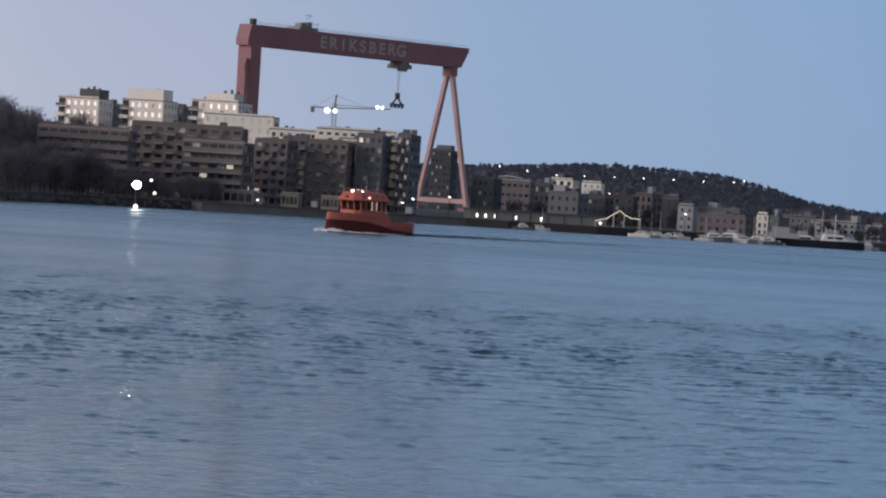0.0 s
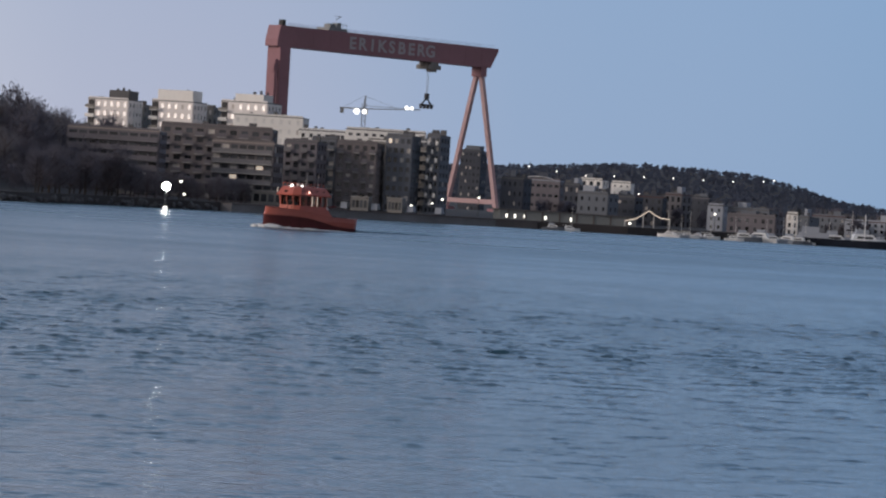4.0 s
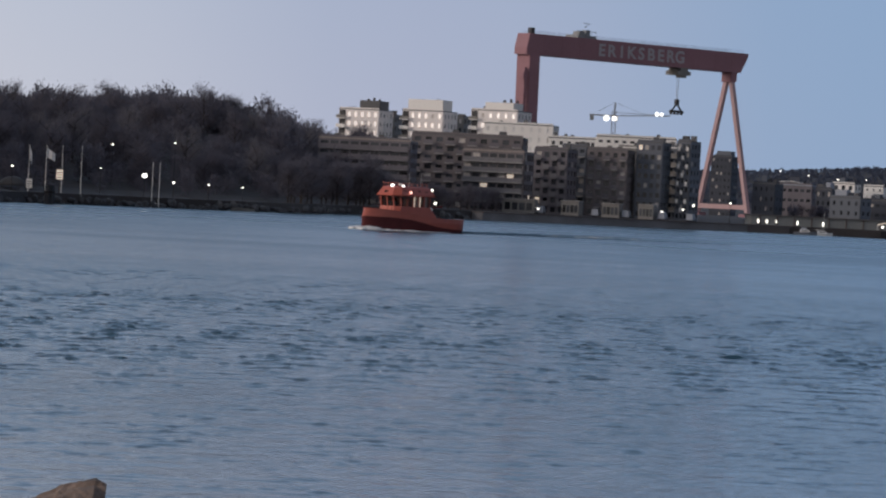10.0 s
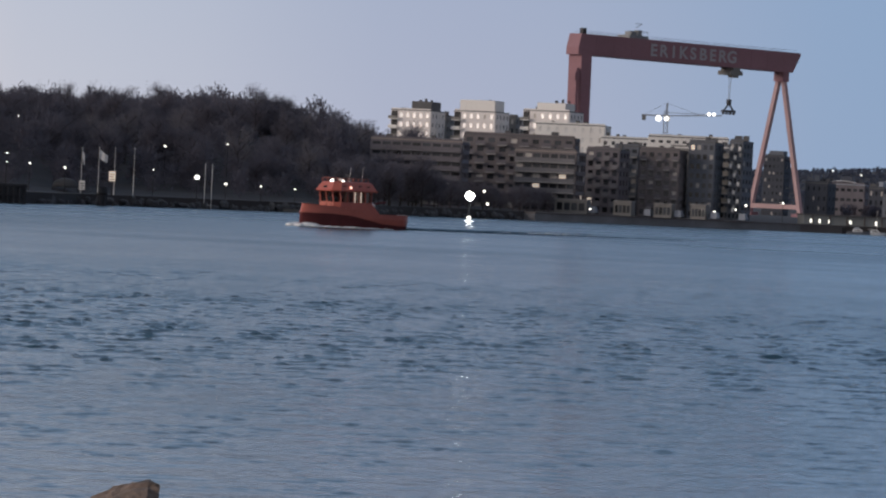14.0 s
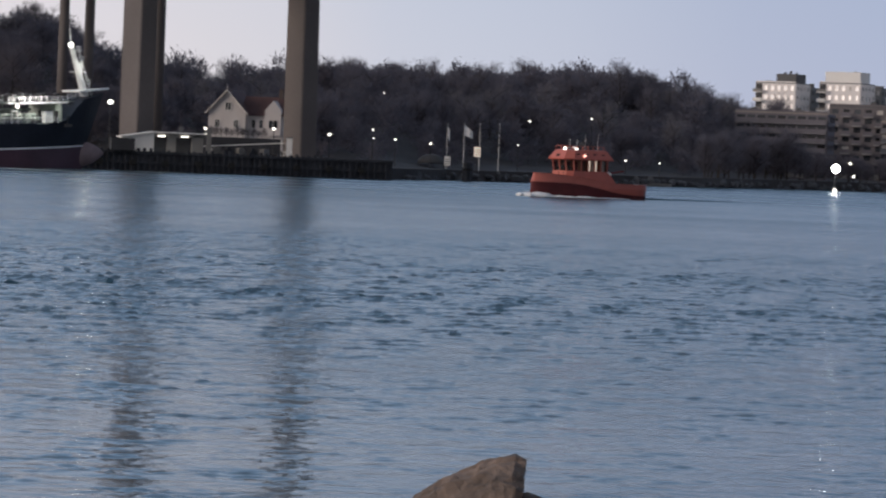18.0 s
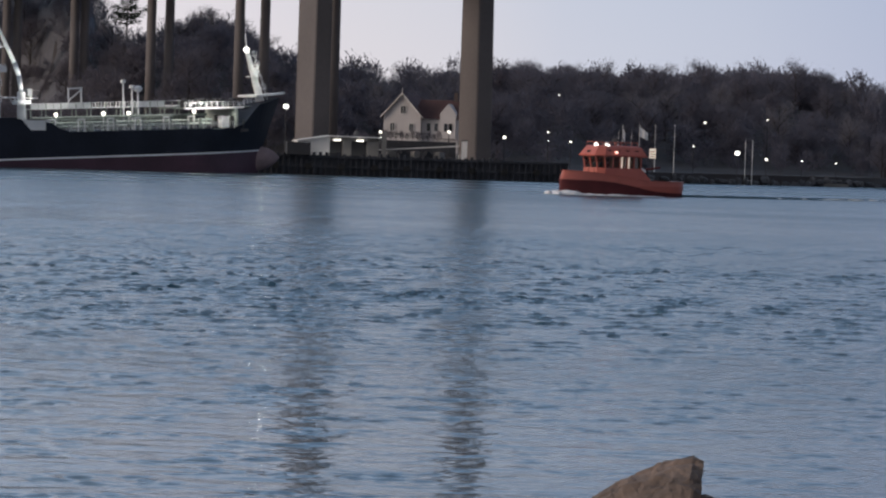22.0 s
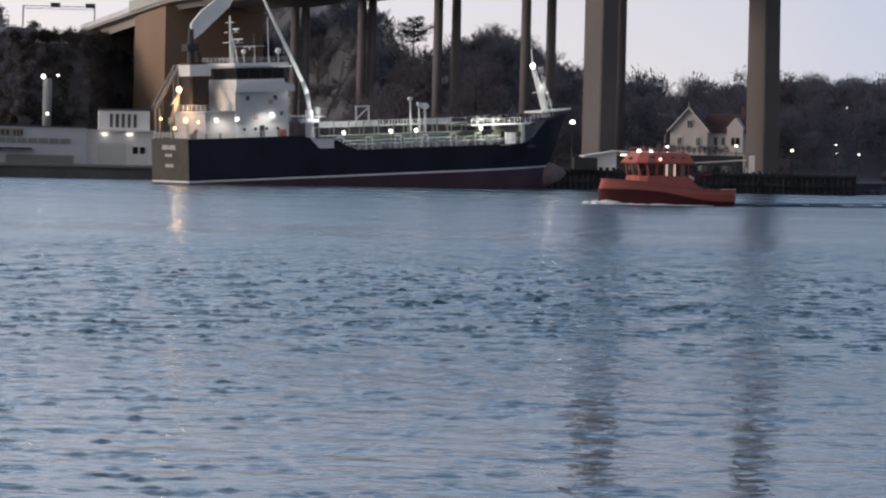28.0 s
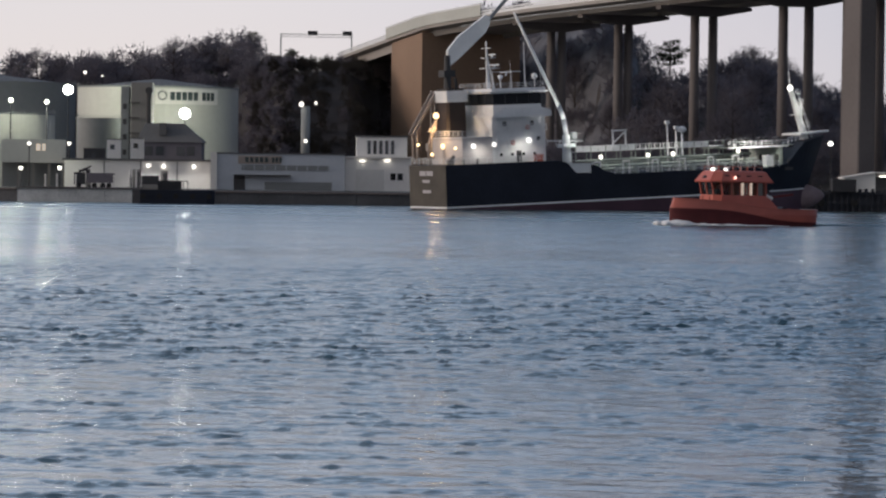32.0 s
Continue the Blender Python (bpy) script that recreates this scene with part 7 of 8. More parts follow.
for x0, x1, y0, y1, mat, lab in ((163, 187, 246, 272, "plaster_white", "small white pump house with dark window"), (204, 228, 244, 272, "white", "plain white cabin at the depot"), (122, 160, 262, 275, "dark_steel", "low dark plant shed")):
    a0, e1 = depot_mark(x0, y0)
    a1, e0 = depot_mark(x1, y1)
    c = thing("depot_shed", facing((a0 + a1) / 2, 745, high(e0, 745) - 5), lab, "shed", "sheds of the oil depot")
    part("body", Solid().box(0, 1.5, 0, 745 * radians(a1 - a0), 3, high(e1, 745) - high(e0, 745) + 5), M[mat], c)
    part("roof", Solid().box(0, 1.5, high(e1, 745) - high(e0, 745) + 5, 745 * radians(a1 - a0) + 0.3, 3.3, 0.15), M["roof_grey"], c)
    part("window", Solid().box(-0.3, -0.05, high(e1, 745) - high(e0, 745) + 3, 0.9, 0.1, 1.0), M["glass"], c)

# long white depot building
d = 706
a0, a1 = depot_mark(88, 300)[0], depot_mark(345, 300)[0]
wb = thing("depot_building", facing((a0 + a1) / 2, d, 2.6, -1), "long low white depot building with dark flat roof", "building")
ww, hh = d * radians(a1 - a0), high(0.20, d) - 2.6
part("wall", Solid().box(0, 5, 0, ww, 10, hh), M["plaster_white"], wb)
part("roof", Solid().box(0, 5, hh, ww + 0.8, 11, 0.4), M["roof_grey"], wb)
for k in range(1, 4):
    part("rainwater_pipe", Solid().box(-ww / 2 + ww * k / 4 + 0.6, -0.06, 0, 0.16, 0.12, hh), M["dark_steel"], wb)
for x, w2, h2 in ((214, 1.5, 3.6), (263, 1.4, 3.4), (203, 0.4, 2.6), (130, 1.0, 1.0)):
    part("doorway", Solid().box((x - 216) * 0.1107, -0.05, 0.1, w2, 0.12, h2), M["plaster_grey"], wb)
    part("door_leaf", Solid().box((x - 216) * 0.1107 + 0.2, -0.1, 0.1, w2 * 0.6, 0.1, h2 - 0.5), M["dark_steel"], wb)
for x, y in ((235, 292), (262, 293), (315, 294)):
    part("wall_lamp", Solid().ball((x - 216) * 0.1107, -0.4, high(depot_mark(x, y)[1], d) - 2.6, 0.36, 10), M["lamp_small"], wb, "glowing wall lamp", smooth=True)
    lo = new("wall_light", bpy.data.lights.new("wall_light", "SPOT"))
    lo.data.spot_size, lo.data.spot_blend = radians(150), 0.4
    lo.data.energy, lo.data.shadow_soft_size, lo.data.color = 330, 0.2, (1, 0.98, 0.94)
    lo.parent = wb
    lo.location = ((x - 216) * 0.1107, -4.2, high(depot_mark(x, y)[1], d) - 2.2)

# grey blue depot hall
a0, a1 = depot_mark(345, 300)[0], depot_mark(582, 300)[0]
hb = thing("depot_hall", facing((a0 + a1) / 2, 700, 2.6, 1), "grey blue flat depot hall with dark window bands", "building")
ww, hh = 700 * radians(a1 - a0), high(0.33, 700) - 2.6
part("wall", Solid().box(0.6, 6, 0, ww - 1.2, 12, hh), M["shed_blue"], hb)
part("end_wall", Solid().box(-ww / 2 + 0.6, 5.6, 0, 1.2, 12.6, hh + 0.3), M["white"], hb, "bright white end wall")
part("roof", Solid().box(0.6, 6, hh, ww - 1.2, 12.4, 0.25), M["roof_grey"], hb)
part("upper_window_band", Solid().box(1.5, -0.06, hh * 0.55, 17, 0.14, 1.0), M["tank_grey"], hb)
for i in range(9):
    part("mullion", Solid().box(-6.6 + i * 2.05, -0.12, hh * 0.55, 0.14, 0.12, 1.2), M["shed_blue"], hb)
part("loading_door", Solid().box(4.0, -0.05, 0, 13, 0.14, 1.6), M["tank_grey"], hb)
part("entrance", Solid().box(-7.4, -0.05, 0, 2.2, 0.14, 2.8), M["dark_steel"], hb)
part("canopy", Solid().box(-3.0, -0.8, 2.7, 11, 1.8, 0.25), M["dark_steel"], hb)
part("sign_panel", Solid().box(-3.5, -0.08, hh - 1.9, 8.4, 0.16, 1.6), M["plaster_tan"], hb, "pale name board")
for i in range(5):
    part("sign_bar", Solid().box(-6.0 + i * 0.95, -0.2, hh - 1.6, 0.6, 0.08, 1.0), M["navy"], hb)
for i in range(3):
    part("sign_bar", Solid().box(-0.9 + i * 0.7, -0.2, hh - 1.6, 0.45, 0.08, 1.0), M["navy"], hb)

# white terminal building with an upper storey
a0, a1 = depot_mark(580, 300)[0], depot_mark(700, 300)[0]
tb = thing("terminal_building", facing((a0 + a1) / 2, 703, 2.6, 1), "white two storey terminal building beside the tanker", "building")
ww, hh = 703 * radians(a1 - a0), high(0.29, 703) - 2.6
h2 = high(0.60, 703) - 2.6
part("wall", Solid().box(0, 5, 0, ww, 10, hh), M["plaster_white"], tb)
part("upper_storey", Solid().box(0.8, 5.5, hh + 0.3, ww * 0.75, 8, h2 - hh), M["plaster_white"], tb)
part("roof_edge", Solid().box(0, 4.6, hh, ww + 0.6, 11, 0.3), M["white"], tb)
part("roof", Solid().box(0.8, 5.5, h2 + 0.3, ww * 0.78, 8.5, 0.3), M["roof_grey"], tb)
for i in range(5):
    part("tall_window", Solid().box(-1.7 + i * 1.15, 1.42, hh + 0.8, 0.6, 0.16, 2.6), M["glass"], tb)
for x in (3.0, 4.4):
    part("window", Solid().box(x, -0.05, 2.2, 1.0, 0.12, 1.3), M["glass"], tb)
part("gate", Solid().box(-1.5, -0.05, 0, 5.5, 0.12, 4.2), M["white"], tb, "broad white roller gate")
for x in (613, 657):
    part("wall_lamp", Solid().box((x - 640) * 0.11, -0.5, high(depot_mark(x, 285)[1], 703) - 2.6, 0.9, 0.4, 0.25), M["lamp_small"], tb, "strip wall lamp")

# pale loading house and its canopy at the edge of the depot
lh = thing("loading_house", facing(-16.95, 715, 2.6, 0), "pale loading house above an open canopy", "building")
part("upper_body", Solid().box(0, 4, 4.8, 12.6, 8, 4.6), M["tank"], lh)
for x in (-6, -3, 0, 3, 6):
    part("canopy_column", Solid().box(x, 0.4, 0, 0.35, 0.35, 4.8), M["plaster_grey"], lh)
part("back_wall", Solid().box(0, 7, 0, 12, 0.4, 4.8), M["tank_grey"], lh)
part("lit_window", Solid().box(0.9, -0.06, 7.2, 0.8, 0.12, 1.3).box(2.0, -0.06, 7.2, 0.6, 0.12, 1.3), M["lit_window"], lh)

# depot lamps
for x, y, d, r, mat in ((95, 158, 815, 1.3, "lamp_flood"), (300, 200, 812, 1.45, "lamp_flood"), (-5, 177, 771, 0.62, "lamp_white"), (58, 180, 771, 0.62, "lamp_white"), (125, 128, 880, 0.4, "lamp_small"), (27, 253, 708, 0.42, "lamp_small"), (97, 253, 708, 0.42, "lamp_small"),
                        (12, 296, 703, 0.48, "lamp_small"), (80, 296, 703, 0.48, "lamp_small"), (155, 134, 890, 0.25, "lamp_small")):
    az, el = depot_mark(x, y)
    z = high(el, d)
    fl = thing("floodlight_mast", facing(az, d, 2.2), "slim steel mast with a glaring floodlight", "floodlight", "floodlights of the oil depot")
    part("pole", Solid().rod((0, 0.6, 0), (0, 0.6, z - 2.2), 0.14, 0.09), M["dark_steel"], fl)
    part("lamp_head", Solid().ball(0, 0, z - 2.2, r * 0.85, 12), M[mat], fl, "glaring white floodlight", smooth=True)
    if r > 0.45:
        lo = new("flood_light", bpy.data.lights.new("flood_light", "POINT"))
        lo.data.energy, lo.data.shadow_soft_size, lo.data.color = (6500 if r > 1 else 2200 if r > 0.6 else 260), 0.3, (0.97, 1.0, 0.80)
        lo.location = at(az, d + (2.0 if r > 1 else -2.0), z)
# the silo on the slope with two lamps
a0, e0 = depot_mark(512, 252)
a1, e1 = depot_mark(512, 187)
si = thing("slender_silo", facing(a0, 770, high(e0, 770) - 8), "slender grey lit silo on the slope", "silo")
sh2 = high(e1, 770) - high(e0, 770) + 8
part("shell", Solid().rod((0, 0, 0), (0, 0, sh2), 0.95, n=20), M["tank_grey"], si, smooth=True)
for x, z, r in ((-0.9, sh2 + 0.4, 0.5), (2.2, sh2 + 0.7, 0.3), (0.1, 8.4, 0.35)):
    part("silo_lamp", Solid().ball(x, -1.2, z, r, 10), M["lamp_small"], si, "small bright lamp", smooth=True)
lo = new("silo_light", bpy.data.lights.new("silo_light", "POINT"))
lo.data.energy, lo.data.shadow_soft_size = 70, 0.4
lo.location = at(a0 - 0.02, 765, high(e1, 770) - 2)

# a lorry with a small crane on the quay
lz = facing(depot_mark(128, 310)[0], 698, 2.6)
lr = thing("crane_lorry", lz, "dark parked lorry with a folded loading crane", "lorry")
part("cab", Solid().box(-1.4, 0, 0.7, 2.2, 2.3, 2.3), M["dark_steel"], lr)
part("load_bed", Solid().box(2.6, 0, 1.0, 5.4, 2.4, 1.9), M["brick_dark"], lr)
part("loader_crane", Solid().box(0.2, 0, 1.0, 0.8, 1.2, 2.6).beam((0.2, 0, 3.6), (-1.6, 0, 3.2), 0.4, 0.5).beam((-1.6, 0, 3.2), (0.8, 0, 4.2), 0.3, 0.3), M["dark_steel"], lr)
for x in (-1.6, 1.4, 3.0, 4.2):
    for y in (-1.1, 1.1):
        part("wheel", Solid().rod((x, y - 0.15, 0.5), (x, y + 0.15, 0.5), 0.5, n=16), M["rubber"], lr)
for i, x in enumerate((55, 75, 108, 175, 203, 214)):
    single("bollard", Solid().rod((0, 0, 0), (0, 0, 2.2 if i < 4 else 3.2), 0.14, n=10).ball(0, 0, 2.2 if i < 4 else 3.2, 0.2, 8), M["white"], "white fence post on the depot quay", "post", "posts on the depot quay", m=facing(depot_mark(x, 320)[0], 690, 2.8))

# the dark barge at the depot quay
a0, a1 = depot_mark(207, 345)[0], depot_mark(352, 345)[0]
bw = 672 * radians(a1 - a0)
ba = thing("barge", facing((a0 + a1) / 2, 672, 0), "low dark barge with cabin moored at the quay", "barge")
part("hull", Solid().loft([[(x, y * k, z) for y, z in ((-4, -1), (-4, 2.5), (4, 2.5), (4, -1))] for x, k in ((-bw / 2, 0.8), (-bw / 2 + 1.5, 1), (bw / 2 - 1.5, 1), (bw / 2, 0.8))]), M["hull_black"], ba)
part("deck_cabin", Solid().box(-bw / 2 + 3.3, 0, 2.5, 3.2, 3.6, 2.6), M["dark_steel"], ba)
part("cabin_front", Solid().box(-bw / 2 + 3.3, -1.85, 2.6, 2.8, 0.1, 0.9), M["plaster_grey"], ba)
fr = Solid().beam((-bw / 2 + 5.4, -2, 4.2), (bw / 2 - 5.0, -2, 4.2), 0.15, 0.15)
for i in range(7):
    fr.box(-bw / 2 + 5.4 + i * (bw - 10.4) / 6, -2, 2.5, 0.14, 0.14, 1.7)
part("deck_frame", fr, M["dark_steel"], ba)
part("hatch", Solid().box(-0.8, 0.6, 2.5, 4.6, 3, 1.7), M["dark_steel"], ba)
for i in range(5):
    part("tyre_fender", Solid().rod((-bw / 2 + 2 + i * bw / 5, -4.0, 1.4), (-bw / 2 + 2 + i * bw / 5, -4.25, 1.4), 0.5, n=12), M["rubber"], ba)

# ---- the marina: moored boats, the lit arch, street lamps on the far hill ----
def moored(kind, az, d, length, turn, mat, seed):
    rng = random.Random(seed)
    b = thing(kind, facing(az, d, 0, turn), "white motor yacht moored at the town quay" if kind == "motor_yacht" else "moored sailing boat with bare mast", "boat", "boats in the marina")
    k = length / 10
    part("hull", Solid().loft([[(x * k, -w * k, z * k) for w, z in ((wd, 1.3 + 0.04 * x), (wd * 0.7, -0.3), (-wd * 0.7, -0.3), (-wd, 1.3 + 0.04 * x))] for x, wd in ((-5, 1.3), (-3, 1.6), (1.5, 1.6), (3.6, 1.0), (5, 0.08))]), M[mat], b)
    part("cabin", Solid().loft([[(x * k, y * k, z * k) for x, y in ((x0, -1.1), (x1, -0.9), (x1, 0.9), (x0, 1.1))] for z, x0, x1 in ((1.2, -2.6, 2.2), (2.4, -2.2, 1.0))]), M["ship_white"], b)
    part("cabin_window", Solid().box(-0.5 * k, 0, 1.6 * k, 3.0 * k, 2.12 * k, 0.4 * k), M["glass"], b)
    if kind == "sailing_boat":
        part("mast", Solid().rod((0.5 * k, 0, 1.2 * k), (0.5 * k, 0, 12 * k), 0.1 * k, 0.06 * k).beam((0.5 * k, 0, 2.8 * k), (-3.6 * k, 0, 2.9 * k), 0.14 * k, 0.2 * k), M["white"], b)
    else:
        part("flybridge", Solid().box(-0.8 * k, 0, 2.4 * k, 2.2 * k, 1.7 * k, 0.8 * k), M["town_pale"], b)


for i, (mark, ln, kind) in enumerate(((1195, 9, "sailing_boat"), (1210, 8, "motor_yacht"), (1232, 9, "sailing_boat"), (1295, 14, "motor_yacht"), (1318, 16, "motor_yacht"), (1345, 12, "motor_yacht"), (1360, 9, "sailing_boat"),
                                    (1388, 12, "motor_yacht"), (1425, 17, "motor_yacht"), (1455, 20, "motor_yacht"), (1485, 13, "sailing_boat"), (1518, 15, "motor_yacht"), (1538, 16, "motor_yacht"), (1560, 12, "motor_yacht"),
                                    (985, 8, "sailing_boat"), (955, 9, "motor_yacht"), (1160, 9, "sailing_boat"), (1180, 8, "sailing_boat"),
                                    (1276, 8, "sailing_boat"), (1306, 9, "motor_yacht"), (1331, 8, "sailing_boat"), (1373, 9, "motor_yacht"), (1403, 8, "sailing_boat"), (1413, 10, "motor_yacht"),
                                    (1441, 9, "sailing_boat"), (1471, 10, "motor_yacht"), (1501, 9, "motor_yacht"), (1529, 8, "sailing_boat"), (1550, 10, "motor_yacht"), (1508, 24, "motor_yacht"), (1479, 12, "motor_yacht"), (1368, 13, "motor_yacht"))):
    az = 11.79 + (mark - 784) / 112
    moored(kind, az, shore(az) - 9, ln * 0.72, (3, 170, 12)[i % 3], ("ship_white", "town_pale", "ship_white", "town_grey")[i % 4], i)
dark_ship = thing("moored_coaster", facing(17.75, shore(17.75) - 18, 0, 2), "long dark moored vessel with a pale deckhouse aft", "ship")
part("hull", Solid().loft([[(x, -w, z) for w, z in ((wd, 2.2), (wd * 0.8, -0.6), (-wd * 0.8, -0.6), (-wd, 2.2))] for x, wd in ((-17, 2.4), (-12, 3.2), (10, 3.2), (15, 2), (18, 0.1))]), M["hull_black"], dark_ship)
part("deckhouse", Solid().box(-6, 0, 2.0, 9, 4.4, 1.8), M["town_pale"], dark_ship)
part("wheelhouse", Solid().box(-7, 0, 3.8, 5, 3.6, 1.7), M["town_pale"], dark_ship)
part("mast", Solid().rod((9, 0, 2), (9, 0, 10), 0.15).rod((-12, 0, 2), (-12, 0, 8), 0.12), M["ship_white"], dark_ship)
ar = thing("lit_arch", facing(14.82, 1030, 2.2), "arched pavilion outlined by strings of lamps", "pavilion")
pts = [(-6.8, 1.6), (-3.6, 2.4), (-1.6, 3.8), (0, 4.9), (1.4, 3.9), (3.4, 2.9), (6.0, 2.8)]
for p0, p1 in zip(pts[:-1], pts[1:]):
    part("lamp_string", Solid().rod((p0[0], 0, p0[1]), (p1[0], 0, p1[1]), 0.16, n=6), M["lit_window"], ar, "glowing string of lamps")
for x, z in ((-6.8, 1.6), (-1.6, 3.8), (1.4, 3.9), (6.0, 2.8)):
    part("post", Solid().box(x, 0, 0, 0.2, 0.2, z), M["white"], ar)
for mark, y in ((905, 296), (955, 305), (1007, 313), (1057, 314), (1110, 316), (1162, 318), (1215, 321), (1268, 324), (1322, 325), (1340, 323), (870, 321), (1103, 346), (1107, 361)):
    az, d = 11.79 + (mark - 784) / 112, 2700 if y < 330 and mark > 890 else 1400
    lamp_post(az, d, high(town_height(mark, y), d), None, 0.75 if d > 2000 else 0.5, "lamp_small", "street lamp on the far wooded hill", "street lamps on the far hill")
for mark, y, r in ((755, 355, 0.5), (737, 362, 0.4), (700, 366, 0.5), (1240, 382, 0.4), (1090, 398, 0.5), (820, 352, 0.4), (480, 357, 0.4), (297, 345, 0.5), (290, 322, 0.5)):
    az = 11.79 + (mark - 784) / 112
    d = shore(az) + 6
    lamp_post(az, d, high(town_height(mark, y), d), 2.2, r)

# ---- near bank: the boulder and a few neighbours ----
def make_boulder():
    bm = bmesh.new()
    # a slab that rises to a blunt tip and breaks off steeply beyond it
    prof = [(-1.0, -0.95), (-0.66, -0.37), (-0.46, -0.23), (-0.36, -0.185), (-0.12, -0.078), (0.09, 0.0), (0.17, -0.03), (0.105, -0.28), (0.04, -0.9)]
    rows = []
    for y, k, dz in ((-0.75, 0.55, -0.55), (-0.45, 0.85, -0.2), (-0.15, 0.97, -0.05), (0.1, 1.0, 0.0), (0.4, 0.95, -0.06), (0.9, 0.8, -0.4)):
        rows.append([bm.verts.new(Vector((x * k, y, z * (1.0 if z > -0.5 else 1.6) + dz))) for x, z in prof])
    for a, b2 in zip(rows[:-1], rows[1:]):
        for i in range(len(prof) - 1):
            bm.faces.new((a[i], a[i + 1], b2[i + 1], b2[i]))
    bm.faces.new(rows[0][::-1]), bm.faces.new(rows[-1])
    bmesh.ops.subdivide_edges(bm, edges=bm.edges[:], cuts=8, use_grid_fill=True)
    bmesh.ops.triangulate(bm, faces=bm.faces[:])
    for v in bm.verts:
        p = v.co.copy()
        for f, k in ((3.0, 0.03), (8.0, 0.026), (19.0, 0.014), (40.0, 0.006)):
            v.co += Vector((noise.noise(p * f), noise.noise(p * f + Vector((9, 0, 0))), noise.noise(p * f + Vector((0, 9, 0))))) * k
    me = bpy.data.meshes.new("boulder")
    bm.to_mesh(me)
    bm.free()
    me.materials.append(M["granite"])
    ob = new("boulder", me)
    ob.matrix_world = facing(2.04, 24, high(-4.72, 24))
    tagged(ob, "brown granite boulder with a pointed crest on the near shore", "rock")


make_boulder()
for i, (az, d, sz, top) in enumerate(((2.75, 24.6, 0.42, -5.44), (0.2, 23.2, 0.9, -5.9), (4.2, 23.5, 0.9, -6.2), (-3.5, 22.5, 0.8, -6.6), (-8.0, 22.8, 0.9, -6.5), (8.6, 23.0, 0.9, -6.3), (13, 22.5, 0.9, -6.4), (-13, 22.5, 0.8, -6.6))):
    stone("shore_stone", (sz, sz * 0.8, sz * 0.75), "granite", "rough granite stone on the near shore", facing(az, d, high(top, d) - sz * 0.75, i * 40), 40 + i, "stones on the near shore", 3)


def make_rock_face():
    """Weathered rock that stands out of the slope under the bridge deck."""
    verts, faces = [], []
    na, nd = 46, 30
    for i in range(na):
        az = -9.7 + 2.35 * i / (na - 1)
        for k in range(nd):
            d = shore(az) + 130 + 190 * k / (nd - 1)
            p = at(az, d, ground_z(az, d))
            rough = 1.7 * noise.noise(p * 0.09) + 0.9 * noise.noise(p * 0.31) + 0.4 * noise.noise(p * 0.8)
            edge = min(i, na - 1 - i, k, nd - 1 - k) / 3.0
            verts.append((p.x, p.y, p.z - 1.5 + min(edge, 1.0) * (2.2 + rough)))
    for i in range(na - 1):
        for k in range(nd - 1):
            faces.append((i * nd + k, i * nd + k + 1, (i + 1) * nd + k + 1, (i + 1) * nd + k))
    single("rock_face", Solid().add(verts, faces), M["rock_grey"], "grey rock slope below the bridge deck", "rock", kind="structure")


make_rock_face()

# ---- bare winter trees: trunk with limbs, and a crown of fine twigs ----
def twig_mesh(name, twigs, mat):
    """Thin bent slivers, given as arrays of roots, directions, lengths and widths."""
    root, way, ln, wd = twigs
    side = np.cross(way, np.random.normal(size=way.shape))
    side /= np.linalg.norm(side, axis=1)[:, None] + 1e-9
    bend = np.random.normal(scale=0.12, size=way.shape)
    tip = root + way * ln[:, None]
    tip = tip + bend * ln[:, None]
    s = side * (wd / 2)[:, None]
    v = np.stack([root - s, root + s, tip + s * 0.4, tip - s * 0.4], 1).reshape(-1, 3)
    k = np.arange(len(root)) * 4
    quads = np.stack([k, k + 1, k + 2, k + 3], 1)
    me = bpy.data.meshes.new(name)
    me.from_pydata(v.tolist(), [], quads.tolist())
    me.materials.append(mat)
    return me


def bare_tree(seed, height, spread, count):
    np.random.seed(seed)
    rng = random.Random(seed)
    t = Solid()
    fork = height * 0.13
    t.rod((0, 0, -1), (0.1, 0, fork), 0.32, 0.24, n=8).rod((0.1, 0, fork), (0.2, 0.1, height * 0.8), 0.22, 0.06, n=6)
    ends = []
    for i in range(11):
        a, z0 = i * 2.4 + rng.uniform(-0.3, 0.3), fork + height * 0.052 * i
        up = rng.uniform(0.5, 1.1)
        q = Vector((math.cos(a), math.sin(a), up)) * spread * rng.uniform(0.45, 0.75) * (1.2 - i * 0.045)
        p0 = Vector((0.1, 0.05, z0))
        t.rod(p0, p0 + q, 0.13, 0.05, n=5)
        ends.append((p0, p0 + q))
        for k in range(3):
            b0 = p0 + q * rng.uniform(0.4, 0.9)
            b1 = b0 + Vector((rng.uniform(-1, 1), rng.uniform(-1, 1), rng.uniform(0.2, 1.2))) * spread * 0.35
            t.rod(b0, b1, 0.06, 0.025, n=4)
            ends.append((b0, b1))
    pick = np.random.randint(0, len(ends), count)
    u = np.random.uniform(0.25, 1.1, count)[:, None]
    e0, e1 = np.array([e[0][:] for e in ends]), np.array([e[1][:] for e in ends])
    root = e0[pick] + (e1 - e0)[pick] * u + np.random.normal(scale=spread * 0.13, size=(count, 3))
    out = root - np.array([0, 0, height * 0.45])
    out /= np.linalg.norm(out, axis=1)[:, None]
    way = out + np.random.normal(scale=0.55, size=out.shape) + np.array([0, 0, 0.35])
    way /= np.linalg.norm(way, axis=1)[:, None]
    return t, (root, way, np.random.uniform(0.4, 1.05, count), np.random.uniform(0.05, 0.11, count))


